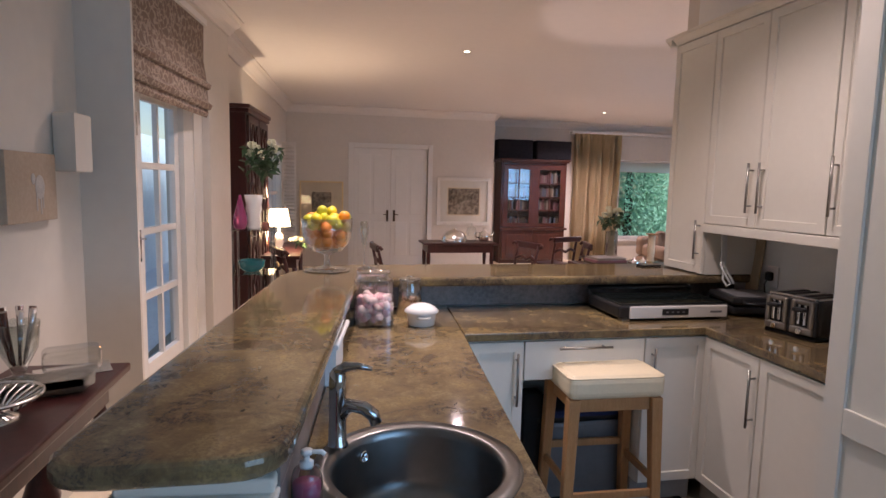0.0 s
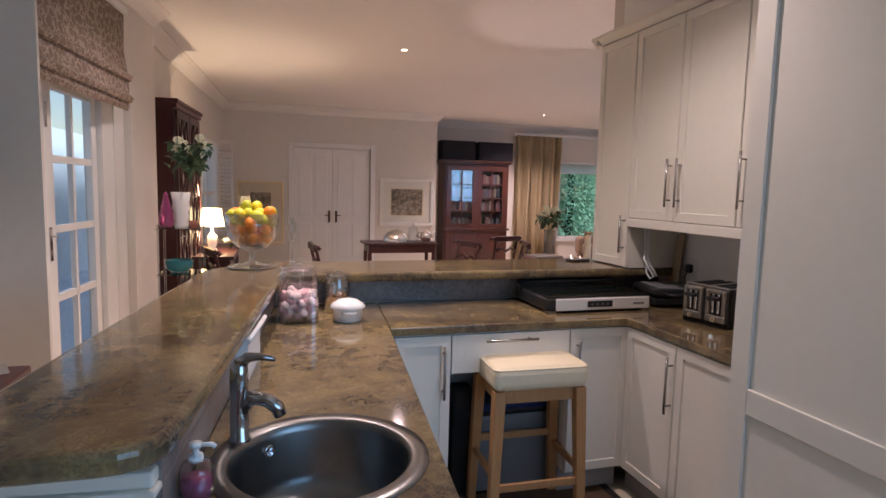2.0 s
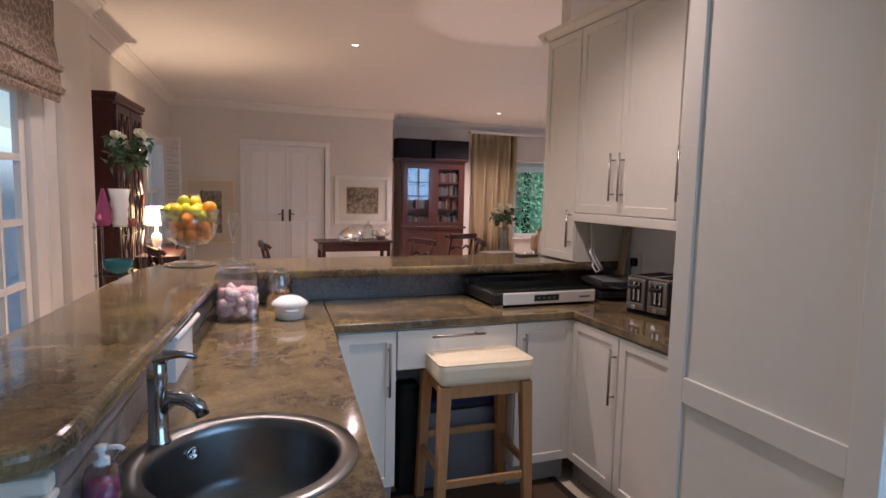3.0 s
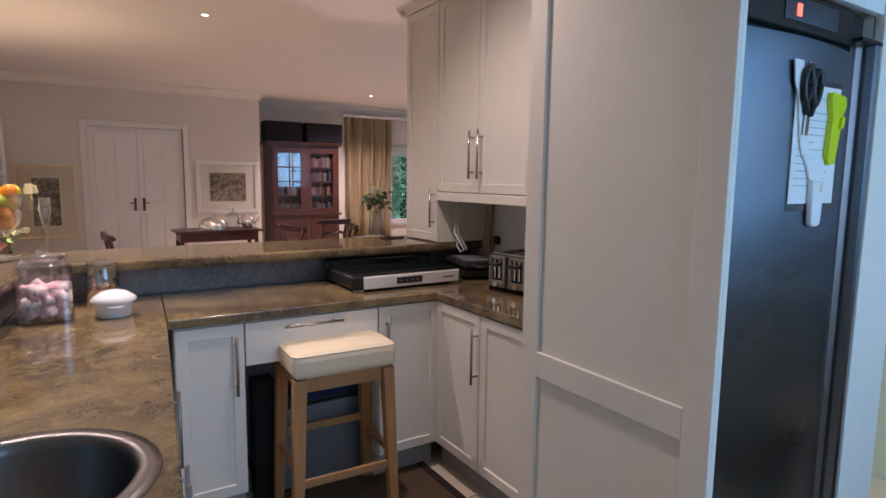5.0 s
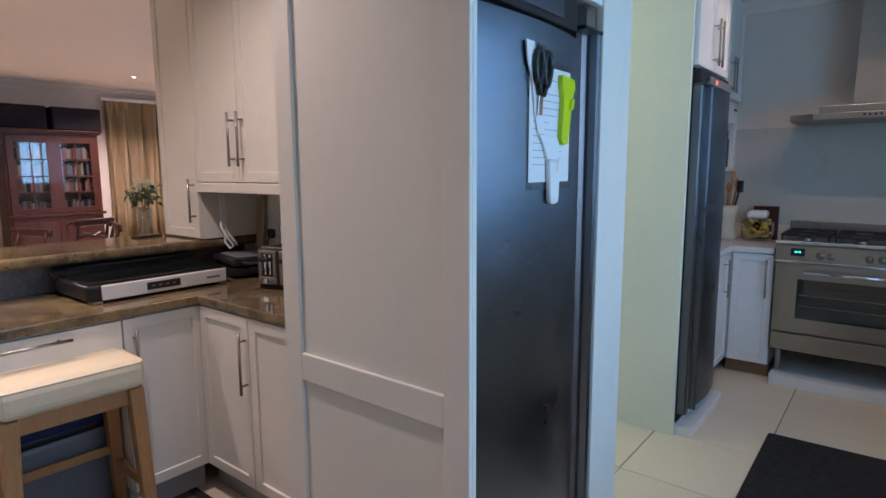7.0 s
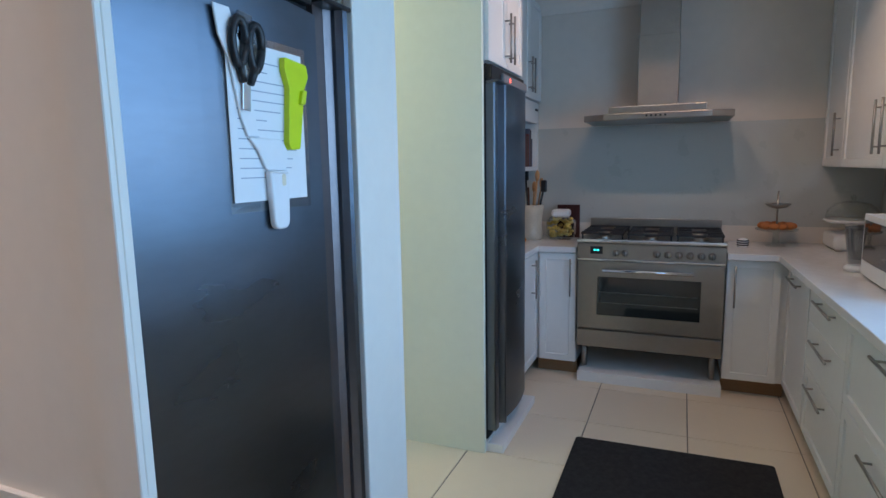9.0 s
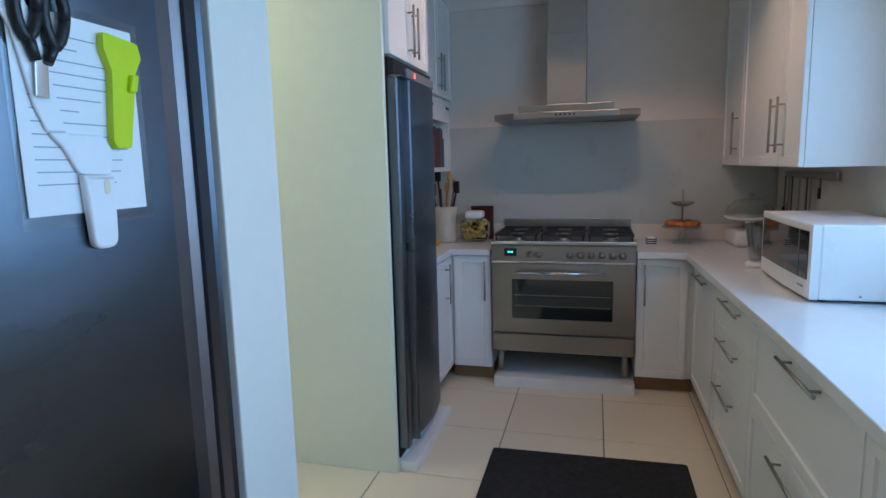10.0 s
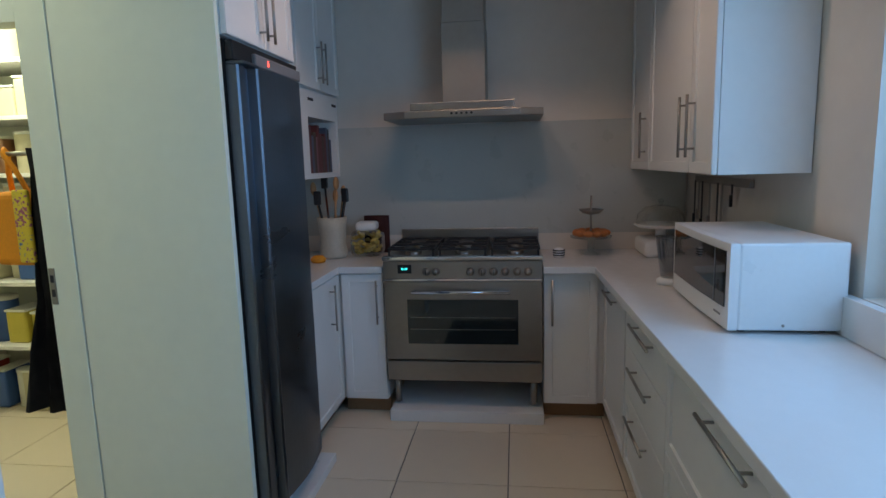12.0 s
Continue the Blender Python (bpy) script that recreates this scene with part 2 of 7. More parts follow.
class Build:
    """Gathers simple shapes into one mesh."""

    def __init__(self):
        self.bm = bmesh.new()

    def box(self, x0, y0, z0, x1, y1, z1, bevel=0.0, seg=2):
        b = bmesh.new()
        bmesh.ops.create_cube(b, size=1.0, matrix=Matrix.Translation(((x0 + x1) / 2, (y0 + y1) / 2, (z0 + z1) / 2)) @ Matrix.Diagonal((abs(x1 - x0), abs(y1 - y0), abs(z1 - z0), 1)))
        if bevel:
            bmesh.ops.bevel(b, geom=b.edges[:], offset=min(bevel, 0.45 * min(abs(x1 - x0), abs(y1 - y0), abs(z1 - z0))), segments=seg, profile=0.5, affect="EDGES")
        return self.join(b)

    def join(self, b, m=None):
        if m is not None:
            b.transform(m)
        data = bpy.data.meshes.new("piece")
        b.to_mesh(data)
        b.free()
        self.bm.from_mesh(data)
        bpy.data.meshes.remove(data)
        return self

    def lathe(self, profile, at=(0, 0, 0), seg=24, m=None):
        """Turns (radius, height) pairs about the upright axis."""
        b = bmesh.new()
        rings = []
        for r, z in profile:
            if r < 1e-5:
                rings.append([b.verts.new((0, 0, z))])
            else:
                rings.append([b.verts.new((r * math.cos(2 * math.pi * k / seg), r * math.sin(2 * math.pi * k / seg), z)) for k in range(seg)])
        for p, q in zip(rings, rings[1:]):
            for k in range(seg):
                a = [p[k % len(p)], p[(k + 1) % len(p)], q[(k + 1) % len(q)], q[k % len(q)]]
                a = list(dict.fromkeys(a))
                if len(a) > 2:
                    b.faces.new(a)
        bmesh.ops.recalc_face_normals(b, faces=b.faces[:])
        for f in b.faces:
            f.smooth = True
        return self.join(b, Matrix.Translation(at) @ (m or Matrix()))

    def cyl(self, p, q, r, seg=12, r2=None):
        p, q = Vector(p), Vector(q)
        b = bmesh.new()
        bmesh.ops.create_cone(b, cap_ends=True, segments=seg, radius1=r, radius2=r if r2 is None else r2, depth=(q - p).length)
        for f in b.faces:
            f.smooth = len(f.verts) == 4
        return self.join(b, Matrix.Translation((p + q) / 2) @ (q - p).to_track_quat("Z", "Y").to_matrix().to_4x4())

    def tube(self, points, r, seg=8):
        """A round bar along a bent line, with its radius or radii."""
        pts = [Vector(p) for p in points]
        rad = r if isinstance(r, (list, tuple)) else [r] * len(pts)
        b = bmesh.new()
        rings = []
        side = None
        for k, p in enumerate(pts):
            d = (pts[min(k + 1, len(pts) - 1)] - pts[max(k - 1, 0)]).normalized()
            if side is None:
                side = d.orthogonal().normalized()
            side = (side - d * side.dot(d)).normalized()
            up = d.cross(side)
            rings.append([b.verts.new(p + rad[k] * (math.cos(2 * math.pi * j / seg) * side + math.sin(2 * math.pi * j / seg) * up)) for j in range(seg)])
        for u, v in zip(rings, rings[1:]):
            for j in range(seg):
                b.faces.new((u[j], u[(j + 1) % seg], v[(j + 1) % seg], v[j])).smooth = True
        b.faces.new(rings[0][::-1])
        b.faces.new(rings[-1])
        bmesh.ops.recalc_face_normals(b, faces=b.faces[:])
        return self.join(b)

    def slab(self, outline, z0, z1, holes=(), bevel=0.0):
        """A flat slab with the given outline and holes."""
        b = bmesh.new()
        edges = []
        for loop in (outline, *holes):
            vs = [b.verts.new((x, y, z0)) for x, y in loop]
            edges += [b.edges.new((vs[k], vs[(k + 1) % len(vs)])) for k in range(len(vs))]
        bmesh.ops.triangle_fill(b, use_beauty=True, edges=edges)
        bmesh.ops.recalc_face_normals(b, faces=b.faces[:])
        geom = bmesh.ops.extrude_face_region(b, geom=b.faces[:])["geom"]
        bmesh.ops.translate(b, verts=[g for g in geom if isinstance(g, bmesh.types.BMVert)], vec=(0, 0, z1 - z0))
        bmesh.ops.recalc_face_normals(b, faces=b.faces[:])
        if bevel:
            rim = [e for e in b.edges if len(e.link_faces) == 2 and e.calc_face_angle(0) > 0.8 and abs(e.verts[0].co.z - e.verts[1].co.z) < 1e-5]
            bmesh.ops.bevel(b, geom=rim, offset=bevel, segments=3, profile=0.5, affect="EDGES")
        return self.join(b)

    def sphere(self, at, r, seg=12, scale=(1, 1, 1)):
        b = bmesh.new()
        bmesh.ops.create_uvsphere(b, u_segments=seg, v_segments=max(6, seg * 2 // 3), radius=r)
        for f in b.faces:
            f.smooth = True
        return self.join(b, Matrix.Translation(at) @ Matrix.Diagonal((*scale, 1)))

    def strip(self, profile, p, q):
        """Sweeps an upright (out, up) profile from p to q; out is to the left of the way."""
        p, q = Vector(p), Vector(q)
        d = (q - p).normalized()
        n = Vector((-d.y, d.x, 0))
        b = bmesh.new()
        ends = [[b.verts.new(e + n * o + Vector((0, 0, u))) for o, u in profile] for e in (p, q)]
        c = len(profile)
        for k in range(c):
            b.faces.new((ends[0][k], ends[0][(k + 1) % c], ends[1][(k + 1) % c], ends[1][k]))
        b.faces.new(ends[0][::-1])
        b.faces.new(ends[1])
        bmesh.ops.recalc_face_normals(b, faces=b.faces[:])
        return self.join(b)


def mesh_object(name, build, material):
    data = bpy.data.meshes.new(name)
    build.bm.to_mesh(data)
    build.bm.free()
    data.materials.append(material)
    return new(name, data)


def part(name, build, material, parent, label="", at=None):
    ob = mesh_object(name, build, material)
    ob.parent = parent
    if at is not None:
        ob.matrix_basis = at
    return tagged(ob, label)


def thing(name, m, label, category, group=""):
    ob = new(name)
    ob.empty_display_size = 0.1
    ob.matrix_world = m
    return tagged(ob, label, category, group)


def single(name, build, material, m, label, category, group=""):
    ob = mesh_object(name, build, material)
    ob.matrix_world = m
    return tagged(ob, label, category, group)


def structure(name, build, material, label=""):
    return tagged(mesh_object(name, build, material), label or name.replace("_", " "), kind="structure")


def rounded(points, radius, seg=5):
    """An outline with its corners rounded; radius by corner."""
    out, n = [], len(points)
    for k in range(n):
        r = radius[k] if isinstance(radius, (list, tuple)) else radius
        p, a, c = Vector(points[k]), Vector(points[k - 1]), Vector(points[(k + 1) % n])
        if r <= 0:
            out.append(tuple(p))
            continue
        u, v = (a - p).normalized() * r, (c - p).normalized() * r
        for j in range(seg + 1):
            t = j / seg
            out.append(tuple((1 - t) ** 2 * (p + u) + 2 * t * (1 - t) * p + t * t * (p + v)))
    return out


def circle(x, y, r, seg=40):
    return [(x + r * math.cos(2 * math.pi * k / seg), y + r * math.sin(2 * math.pi * k / seg)) for k in range(seg)]


# ---- the setting ----
SINK = pose(0.60, 2.45, 0, 0, 0, -5.6)
LEFT = pose(-1.07, 3.63, 0, 0, 0, -5.6)
FAR = pose(-1.05, 5.55, 0, 0, 0, -3.05)


def on(m, x, y):
    v = m @ Vector((x, y, 0))
    return (v.x, v.y)


structure("floor", Build().box(-1.6, -1.4, -0.12, 9.2, 12.4, -0.008), M_GROUT, "grey grout bed under the floor tiles")
structure("ceiling", Build().box(-1.6, 3.62, CEIL, 9.2, 12.4, CEIL + 0.1).box(-1.6, -1.4, CEIL, 2.42, 3.62, CEIL + 0.1), M_CEIL, "white painted plaster ceiling")
structure("bulkhead", Build().box(2.42, -1.07, CEIL2, 2.50, 0.92, CEIL), M_WALL, "painted bulkhead between the two kitchen ceilings")
structure("ceiling_kitchen", Build().box(2.50, -1.4, CEIL2, 5.7, 3.62, CEIL2 + 0.1), M_CEIL, "white painted kitchen ceiling")

# kitchen window wall with its opening
structure("wall_south", Build().box(-1.4, -1.25, 0, 0.55, -1.07, CEIL).box(3.6, -1.25, 0, 5.65, -1.07, CEIL).box(0.55, -1.25, 0, 3.6, -1.07, 1.04).box(0.55, -1.25, 2.4, 3.6, -1.07, CEIL), M_WALL, "painted kitchen wall with a wide window")
structure("wall_cooker", Build().box(5.5, -1.07, 0, 5.65, 3.7, CEIL), M_WALL, "painted wall behind the cooker")
structure("wall_divider", Build().box(2.42, 0.925, 0, 2.545, 3.62, CEIL), M_CABW, "white painted partition beside the fridge")
structure("wall_kitchen_north", Build().box(2.42, 3.62, 0, 5.65, 3.74, CEIL), M_WALL, "painted wall between kitchen and living room")
structure("wall_kitchen_back", Build().box(3.77, 1.58, 0, 5.5, 1.66, CEIL2), M_WALL, "painted wall behind the tall fridge")
structure("wall_pantry", Build().box(3.673, 1.60, 0, 3.77, 1.70, CEIL2).box(3.65, 2.55, 0, 3.77, 3.62, CEIL2).box(3.65, 1.70, 2.08, 3.77, 2.55, CEIL2), M_GREEN, "pale wall with the pantry doorway")
structure("wall_west_near", Build().box(-1.40, -1.25, 0, -1.24, 3.33, CEIL), M_WALL, "painted wall with the small canvas")
wl = Build()
wl.box(-0.35, -0.318, 0, 0.135, -0.296, CEIL).box(-0.35, -0.296, 0, -0.02, -0.16, CEIL)
wl.box(-0.35, -0.16, 2.17, 0.0, 1.42, CEIL).box(-0.35, 1.42, 0, 0.0, 2.02, CEIL)
ob = structure("wall_west_door", wl, M_WALL, "painted wall and pier round the french door")
ob.matrix_world = LEFT
ob = structure("wall_west_far", Build().box(-0.2, -0.1, 0, 0, 3.25, CEIL).box(-0.2, 4.80, 0, 0, 5.7, CEIL).box(-0.2, 3.25, 0, 0, 4.80, 0.6).box(-0.2, 3.25, 2.2, 0, 4.80, CEIL), M_WALL, "painted living room wall with a shuttered window")
ob.matrix_world = FAR
structure("wall_north", Build().box(-1.0, 11.05, 0, 0.44, 11.25, CEIL).box(1.90, 11.05, 0, 3.19, 11.25, CEIL).box(0.44, 11.05, 2.27, 1.90, 11.25, CEIL).box(0.44, 11.22, 0, 1.90, 11.27, 2.27), M_WALL, "painted living room wall with double doors")
structure("wall_alcove", Build().box(3.10, 11.25, 0, 3.19, 12.0, CEIL).box(3.19, 11.9, 0, 6.3, 12.1, CEIL).box(6.3, 11.9, 0, 8.3, 12.1, 0.45).box(6.3, 11.9, 2.22, 8.3, 12.1, CEIL).box(8.3, 11.9, 0, 9.1, 12.1, CEIL), M_WALL, "painted wall with the garden window")
structure("wall_east", Build().box(9.0, 3.74, 0, 9.15, 12.0, CEIL).box(5.65, 3.62, 0, 5.75, 3.74, CEIL).box(6.85, 3.62, 0, 9.15, 3.74, CEIL).box(5.75, 3.62, 0, 6.85, 3.74, 1.10).box(5.75, 3.62, 2.30, 6.85, 3.74, CEIL), M_WALL, "painted living room side wall")

CORN = [(0, 0), (0, -0.13), (0.02, -0.13), (0.035, -0.10), (0.06, -0.075), (0.10, -0.05), (0.115, -0.03), (0.14, -0.02), (0.14, 0)]
co = Build()
for p, q in (((3.19, 11.05), (-0.78, 11.05)), (on(FAR, 0, 5.5), on(FAR, 0, 0)), ((9.0, 11.9), (3.19, 11.9)), ((3.19, 11.9), (3.19, 11.05)), ((9.0, 3.74), (9.0, 11.9)), ((-1.24, 3.3), (-1.24, -1.07)), ((-1.24, -1.07), (2.42, -1.07))):
    co.strip(CORN, (*p, CEIL), (*q, CEIL))
a, b2 = on(LEFT, 0.0, 2.02), on(LEFT, 0.0, -0.16)
co.strip(CORN, (*a, CEIL), (*b2, CEIL))
structure("cornice", co, M_CORN, "white moulded plaster cornice")
co = Build()
for p, q in (((5.5, -1.07), (5.5, 1.58)), ((2.6, -1.07), (5.5, -1.07)), ((5.5, 1.58), (3.7, 1.58))):
    co.strip(CORN, (*p, CEIL2), (*q, CEIL2))
structure("cornice_kitchen", co, M_CORN, "white moulded plaster cornice")

# ---- cabinets ----


def bar_handle(parent, length, at, material=None):
    """A round bar handle on two posts; upright along local z, standing off along -y."""
    h = Build().cyl((0, -0.032, -length / 2), (0, -0.032, length / 2), 0.006, 10)
    for z in (-length * 0.36, length * 0.36):
        h.cyl((0, 0, z), (0, -0.032, z), 0.0045, 8)
    return part("handle", h, material or M_HANDLE, parent, "brushed nickel bar handle", at)


def shaker(w, h, rail=0.062, t=0.02, deep=0.008):
    """A framed door standing on local z = 0, its face at y = -t."""
    q = bmesh.new()
    bmesh.ops.create_cube(q, size=1.0, matrix=Matrix.Translation((w / 2, -t / 2, h / 2)) @ Matrix.Diagonal((w, t, h, 1)))
    bmesh.ops.bevel(q, geom=[e for e in q.edges if all(v.co.y < -t / 2 for v in e.verts)], offset=0.0025, segments=2, affect="EDGES")
    face = max((f for f in q.faces if f.normal.y < -0.99), key=lambda f: f.calc_area())
    bmesh.ops.inset_individual(q, faces=[face], thickness=rail - 0.0025)
    bmesh.ops.inset_individual(q, faces=[face], thickness=0.004, depth=-deep)
    return Build().join(q)


def cabinet(name, m, w, d, z0, z1, fronts, label, material, kick=None, group="", hollow=False):
    """A unit with its front at local y = 0. fronts: x0, z0, width, height, then the handle's x, z, length and whether it lies flat."""
    c = thing(name, m, label, "cabinet", group)
    body = Build()
    if hollow:
        body.box(0, 0.002, z0, 0.02, d, z1).box(w - 0.02, 0.002, z0, w, d, z1).box(0.02, d - 0.02, z0, w - 0.02, d, z1)
    else:
        body.box(0, 0.002, z0, w, d, z1)
    part("body", body, material, c)
    if kick:
        part("kickboard", Build().box(0, 0.05, 0, w, 0.065, z0 - 0.001), kick, c)
    for x0, fz, fw, fh, hx, hz, hl, flat in fronts:
        small = fh < 0.25
        door = part("drawer_front" if flat else "door", shaker(fw - 0.004, fh - 0.004, 0.035 if small else 0.062) if not small else Build().box(0, -0.02, 0, fw - 0.004, 0, fh - 0.004, 0.003), material, c, "", pose(x0 + 0.002, 0, fz + 0.002))
        if hl:
            bar_handle(door, hl, pose(hx - x0, -0.02, hz - fz, 0, 90 if flat else 0, 0))
    return c


BASE = "cream painted shaker base cabinet under granite worktop"
# back run, facing the room
cabinet("base_cabinet", pose(0.62, 2.505, 0), 0.262, 0.58, 0.135, 0.868, [(0, 0.135, 0.262, 0.73, 0.222, 0.694, 0.245, False)], BASE, M_CAB, M_KICK)
cabinet("drawer_cabinet", pose(0.884, 2.505, 0), 0.60, 0.58, 0.68, 0.868, [(0, 0.68, 0.60, 0.185, 0.285, 0.832, 0.26, True)], "cream drawer unit over an open knee space", M_CAB)
cabinet("base_cabinet", pose(1.486, 2.505, 0), 0.33, 0.58, 0.135, 0.868, [(0, 0.135, 0.33, 0.73, 0.035, 0.694, 0.245, False)], BASE, M_CAB, M_KICK)
# right run, facing the sink
cabinet("base_cabinet", pose(1.82, 2.53, 0, 0, 0, -90), 0.90, 0.58, 0.135, 0.868, [(0.045, 0.135, 0.365, 0.73, 0.392, 0.677, 0.255, False), (0.41, 0.135, 0.49, 0.73, 0, 0, 0, False)], "cream painted shaker base cabinet beside the fridge panel", M_CAB, M_KICK)
# sink run
cabinet("sink_cabinet", SINK @ pose(-0.035, -1.48, 0, 0, 0, 90), 1.56, 0.5, 0.1, 0.868, [(0.0, 0.1, 0.52, 0.765, 0.47, 0.64, 0.26, False), (0.52, 0.1, 0.52, 0.765, 0.57, 0.64, 0.26, False), (1.04, 0.1, 0.52, 0.765, 1.1, 0.64, 0.26, False)], "cream shaker sink cabinet below the granite", M_CAB, M_KICK, hollow=True)

# wall cabinets with crown and pelmet
UP = "tall cream shaker wall cabinet with bar handles"
cabinet("wall_cabinet", pose(2.09, 3.30, 0, 0, 0, -90), 0.37, 0.325, 1.093, 2.43, [(0, 1.095, 0.37, 1.33, 0.336, 1.288, 0.22, False)], "cream end wall cabinet reaching down to the bar", M_CAB)
uc = cabinet("wall_cabinet", pose(2.09, 2.928, 0, 0, 0, -90), 0.80, 0.325, 1.385, 2.43, [(0, 1.385, 0.388, 1.04, 0.350, 1.58, 0.245, False), (0.388, 1.385, 0.412, 1.04, 0.424, 1.58, 0.245, False)], UP, M_CAB)
cabinet("wall_cabinet", pose(2.09, 2.126, 0, 0, 0, -90), 0.505, 0.325, 1.385, 2.43, [(0, 1.385, 0.505, 1.04, 0.033, 1.59, 0.25, False)], UP, M_CAB)
part("pelmet", Build().box(2.062, 1.622, 1.335, 2.41, 2.926, 1.383, 0.004), M_CAB, uc, "", uc.matrix_world.inverted())
CROWN = [(0, 0), (0.024, 0), (0.030, 0.012), (0.052, 0.030), (0.062, 0.034), (0.062, 0.052), (0, 0.052)]
part("crown_moulding", Build().strip(CROWN, (2.09, 1.622, 2.428), (2.09, 3.36, 2.428)).strip(CROWN, (2.03, 3.298, 2.428), (2.41, 3.298, 2.428)), M_CAB, uc, "", uc.matrix_world.inverted())

# tall fridge housing
h = thing("fridge_housing", Matrix(), "tall white panelled housing round the steel fridge", "cabinet")
b = Build().box(1.625, 0.905, 0, 1.643, 1.615, 2.5, 0.002, 1)
part("side_core", b, M_CAB, h)
b = Build()
b.box(1.613, 0.905, 0, 1.625, 0.985, 2.5, 0.002, 1).box(1.613, 1.538, 0, 1.625, 1.615, 2.5, 0.002, 1)
b.box(1.613, 0.985, 0.80, 1.625, 1.538, 0.886, 0.002, 1).box(1.613, 0.985, 2.42, 1.625, 1.538, 2.5, 0.002, 1).box(1.613, 0.985, 0, 1.625, 1.538, 0.10, 0.002, 1)
part("panel_frame", b, M_CAB, h)
part("front_frame", Build().box(1.644, 0.905, 1.935, 2.312, 0.93, 2.5, 0.003), M_CABW, h)
part("front_stile", Build().box(2.314, 0.90, 0, 2.548, 0.928, 2.55, 0.004), M_CAB, h)
part("back_panel", Build().box(1.66, 1.585, 0, 2.315, 1.615, 2.5).box(2.315, 0.93, 0, 2.335, 1.615, 2.5).box(1.66, 0.93, 1.955, 2.315, 1.585, 1.975), M_CAB, h)

# ---- worktops ----
sink_at = (0.212, 1.322)
wt = thing("worktop", Matrix(), "polished golden brown granite worktop round the kitchen corner", "worktop")
part("sink_slab", Build().slab([on(SINK, 0, -1.5), (0.598, 2.478), (0.638, 3.075), (0.02, 3.075), on(SINK, -0.545, 0.5), on(SINK, -0.545, -1.5)], 0.872, 0.91, [circle(*sink_at, 0.205)], 0.006), M_GRANITE, wt)
part("corner_slab", Build().slab([(0.601, 2.478), (1.79, 2.47), (1.79, 1.622), (2.415, 1.622), (2.415, 3.075), (0.641, 3.075)], 0.872, 0.9102, bevel=0.006), M_GRANITE, wt)
bar = [on(SINK, -0.935, -1.50), on(SINK, -0.527, -1.47), (0.155, 2.93), (2.415, 2.93), (2.415, 3.44), (0.02, 3.44), on(SINK, -0.895, 0.62)]
bar = rounded(bar, [0.11, 0.10, 0.03, 0, 0, 0.08, 0.15])
w = thing("breakfast_bar", Matrix(), "raised granite breakfast bar on a white half wall", "bar counter")
part("bar_slab", Build().slab(bar, 1.042, 1.09, bevel=0.017), M_GRANITE, w, "polished granite top with rounded corners")
part("upstand", Build().box(0.155, 3.08, 0.912, 2.415, 3.12, 1.041), M_GREYST, w, "grey granite upstand")
part("sink_upstand", Build().box(-0.557, -1.40, 0.912, -0.545, 0.62, 1.041), M_GREYST, w, "grey granite upstand", SINK)
part("wall_core", Build().box(0.02, 3.122, 0, 2.415, 3.25, 1.041), M_CAB, w)
b = Build().box(-0.80, -1.40, 0, -0.56, 0.7, 1.041).box(-0.84, -1.44, 0.985, -0.545, 0.72, 1.0, 0.004).box(-0.83, -1.43, 1.0, -0.55, 0.71, 1.03, 0.006)
part("panelled_pier", b, M_CAB, w, "", SINK)

# kitchen beyond: cabinets
WH = "white shaker base cabinet under a pale stone worktop"
KF = -0.505
cabinet("base_cabinet", pose(4.92, KF, 0, 0, 0, 180), 0.62, 0.58, 0.1, 0.868, [(0.0, 0.1, 0.62, 0.765, 0.285, 0.793, 0.30, True)], WH, M_CABW, M_KICKW)
DU = "white shaker drawer unit with nickel bar handles"
cabinet("drawer_unit", pose(4.278, KF, 0, 0, 0, 180), 0.706, 0.58, 0.1, 0.868, [(0, 0.68, 0.706, 0.185, 0.385, 0.815, 0.34, True), (0, 0.45, 0.706, 0.23, 0.37, 0.622, 0.34, True), (0, 0.1, 0.706, 0.35, 0.325, 0.388, 0.34, True)], DU, M_CABW, M_KICKW, "window run drawers")
for x in (3.57, 2.618):
    cabinet("drawer_unit", pose(x, KF, 0, 0, 0, 180), 0.95, 0.58, 0.1, 0.868, [(0, 0.53, 0.95, 0.335, 0.56, 0.835, 0.33, True), (0, 0.1, 0.95, 0.43, 0.52, 0.475, 0.33, True)], "white deep drawer unit with nickel bar handles", M_CABW, M_KICKW, "window run drawers")
cabinet("base_cabinet", pose(4.925, -0.152, 0, 0, 0, -90), 0.35, 0.56, 0.1, 0.868, [(0.0, 0.1, 0.30, 0.765, 0.045, 0.70, 0.26, False)], "white shaker base cabinet beside the cooker", M_CABW, M_KICKW)
cabinet("base_cabinet", pose(4.925, 1.04, 0, 0, 0, -90), 0.275, 0.56, 0.1, 0.868, [(0.02, 0.1, 0.255, 0.765, 0.235, 0.70, 0.26, False)], "white shaker base cabinet beside the cooker", M_CABW, M_KICKW)
cabinet("base_cabinet", pose(4.32, 1.055, 0), 0.60, 0.5, 0.1, 0.868, [(0.0, 0.1, 0.60, 0.765, 0.42, 0.70, 0.26, False)], "white shaker base cabinet beside the tall fridge", M_CABW, M_KICKW)
single("stone_worktop", Build().slab(rounded([(1.2, -0.468), (3.2, -0.463), (4.862, -0.425), (4.862, -0.15), (5.497, -0.15), (5.497, -1.067), (1.2, -1.067)], [0, 0, 0.02, 0, 0, 0, 0]), 0.87, 0.91, bevel=0.004), M_QUARTZ, Matrix(), "white stone worktop along the window", "worktop")
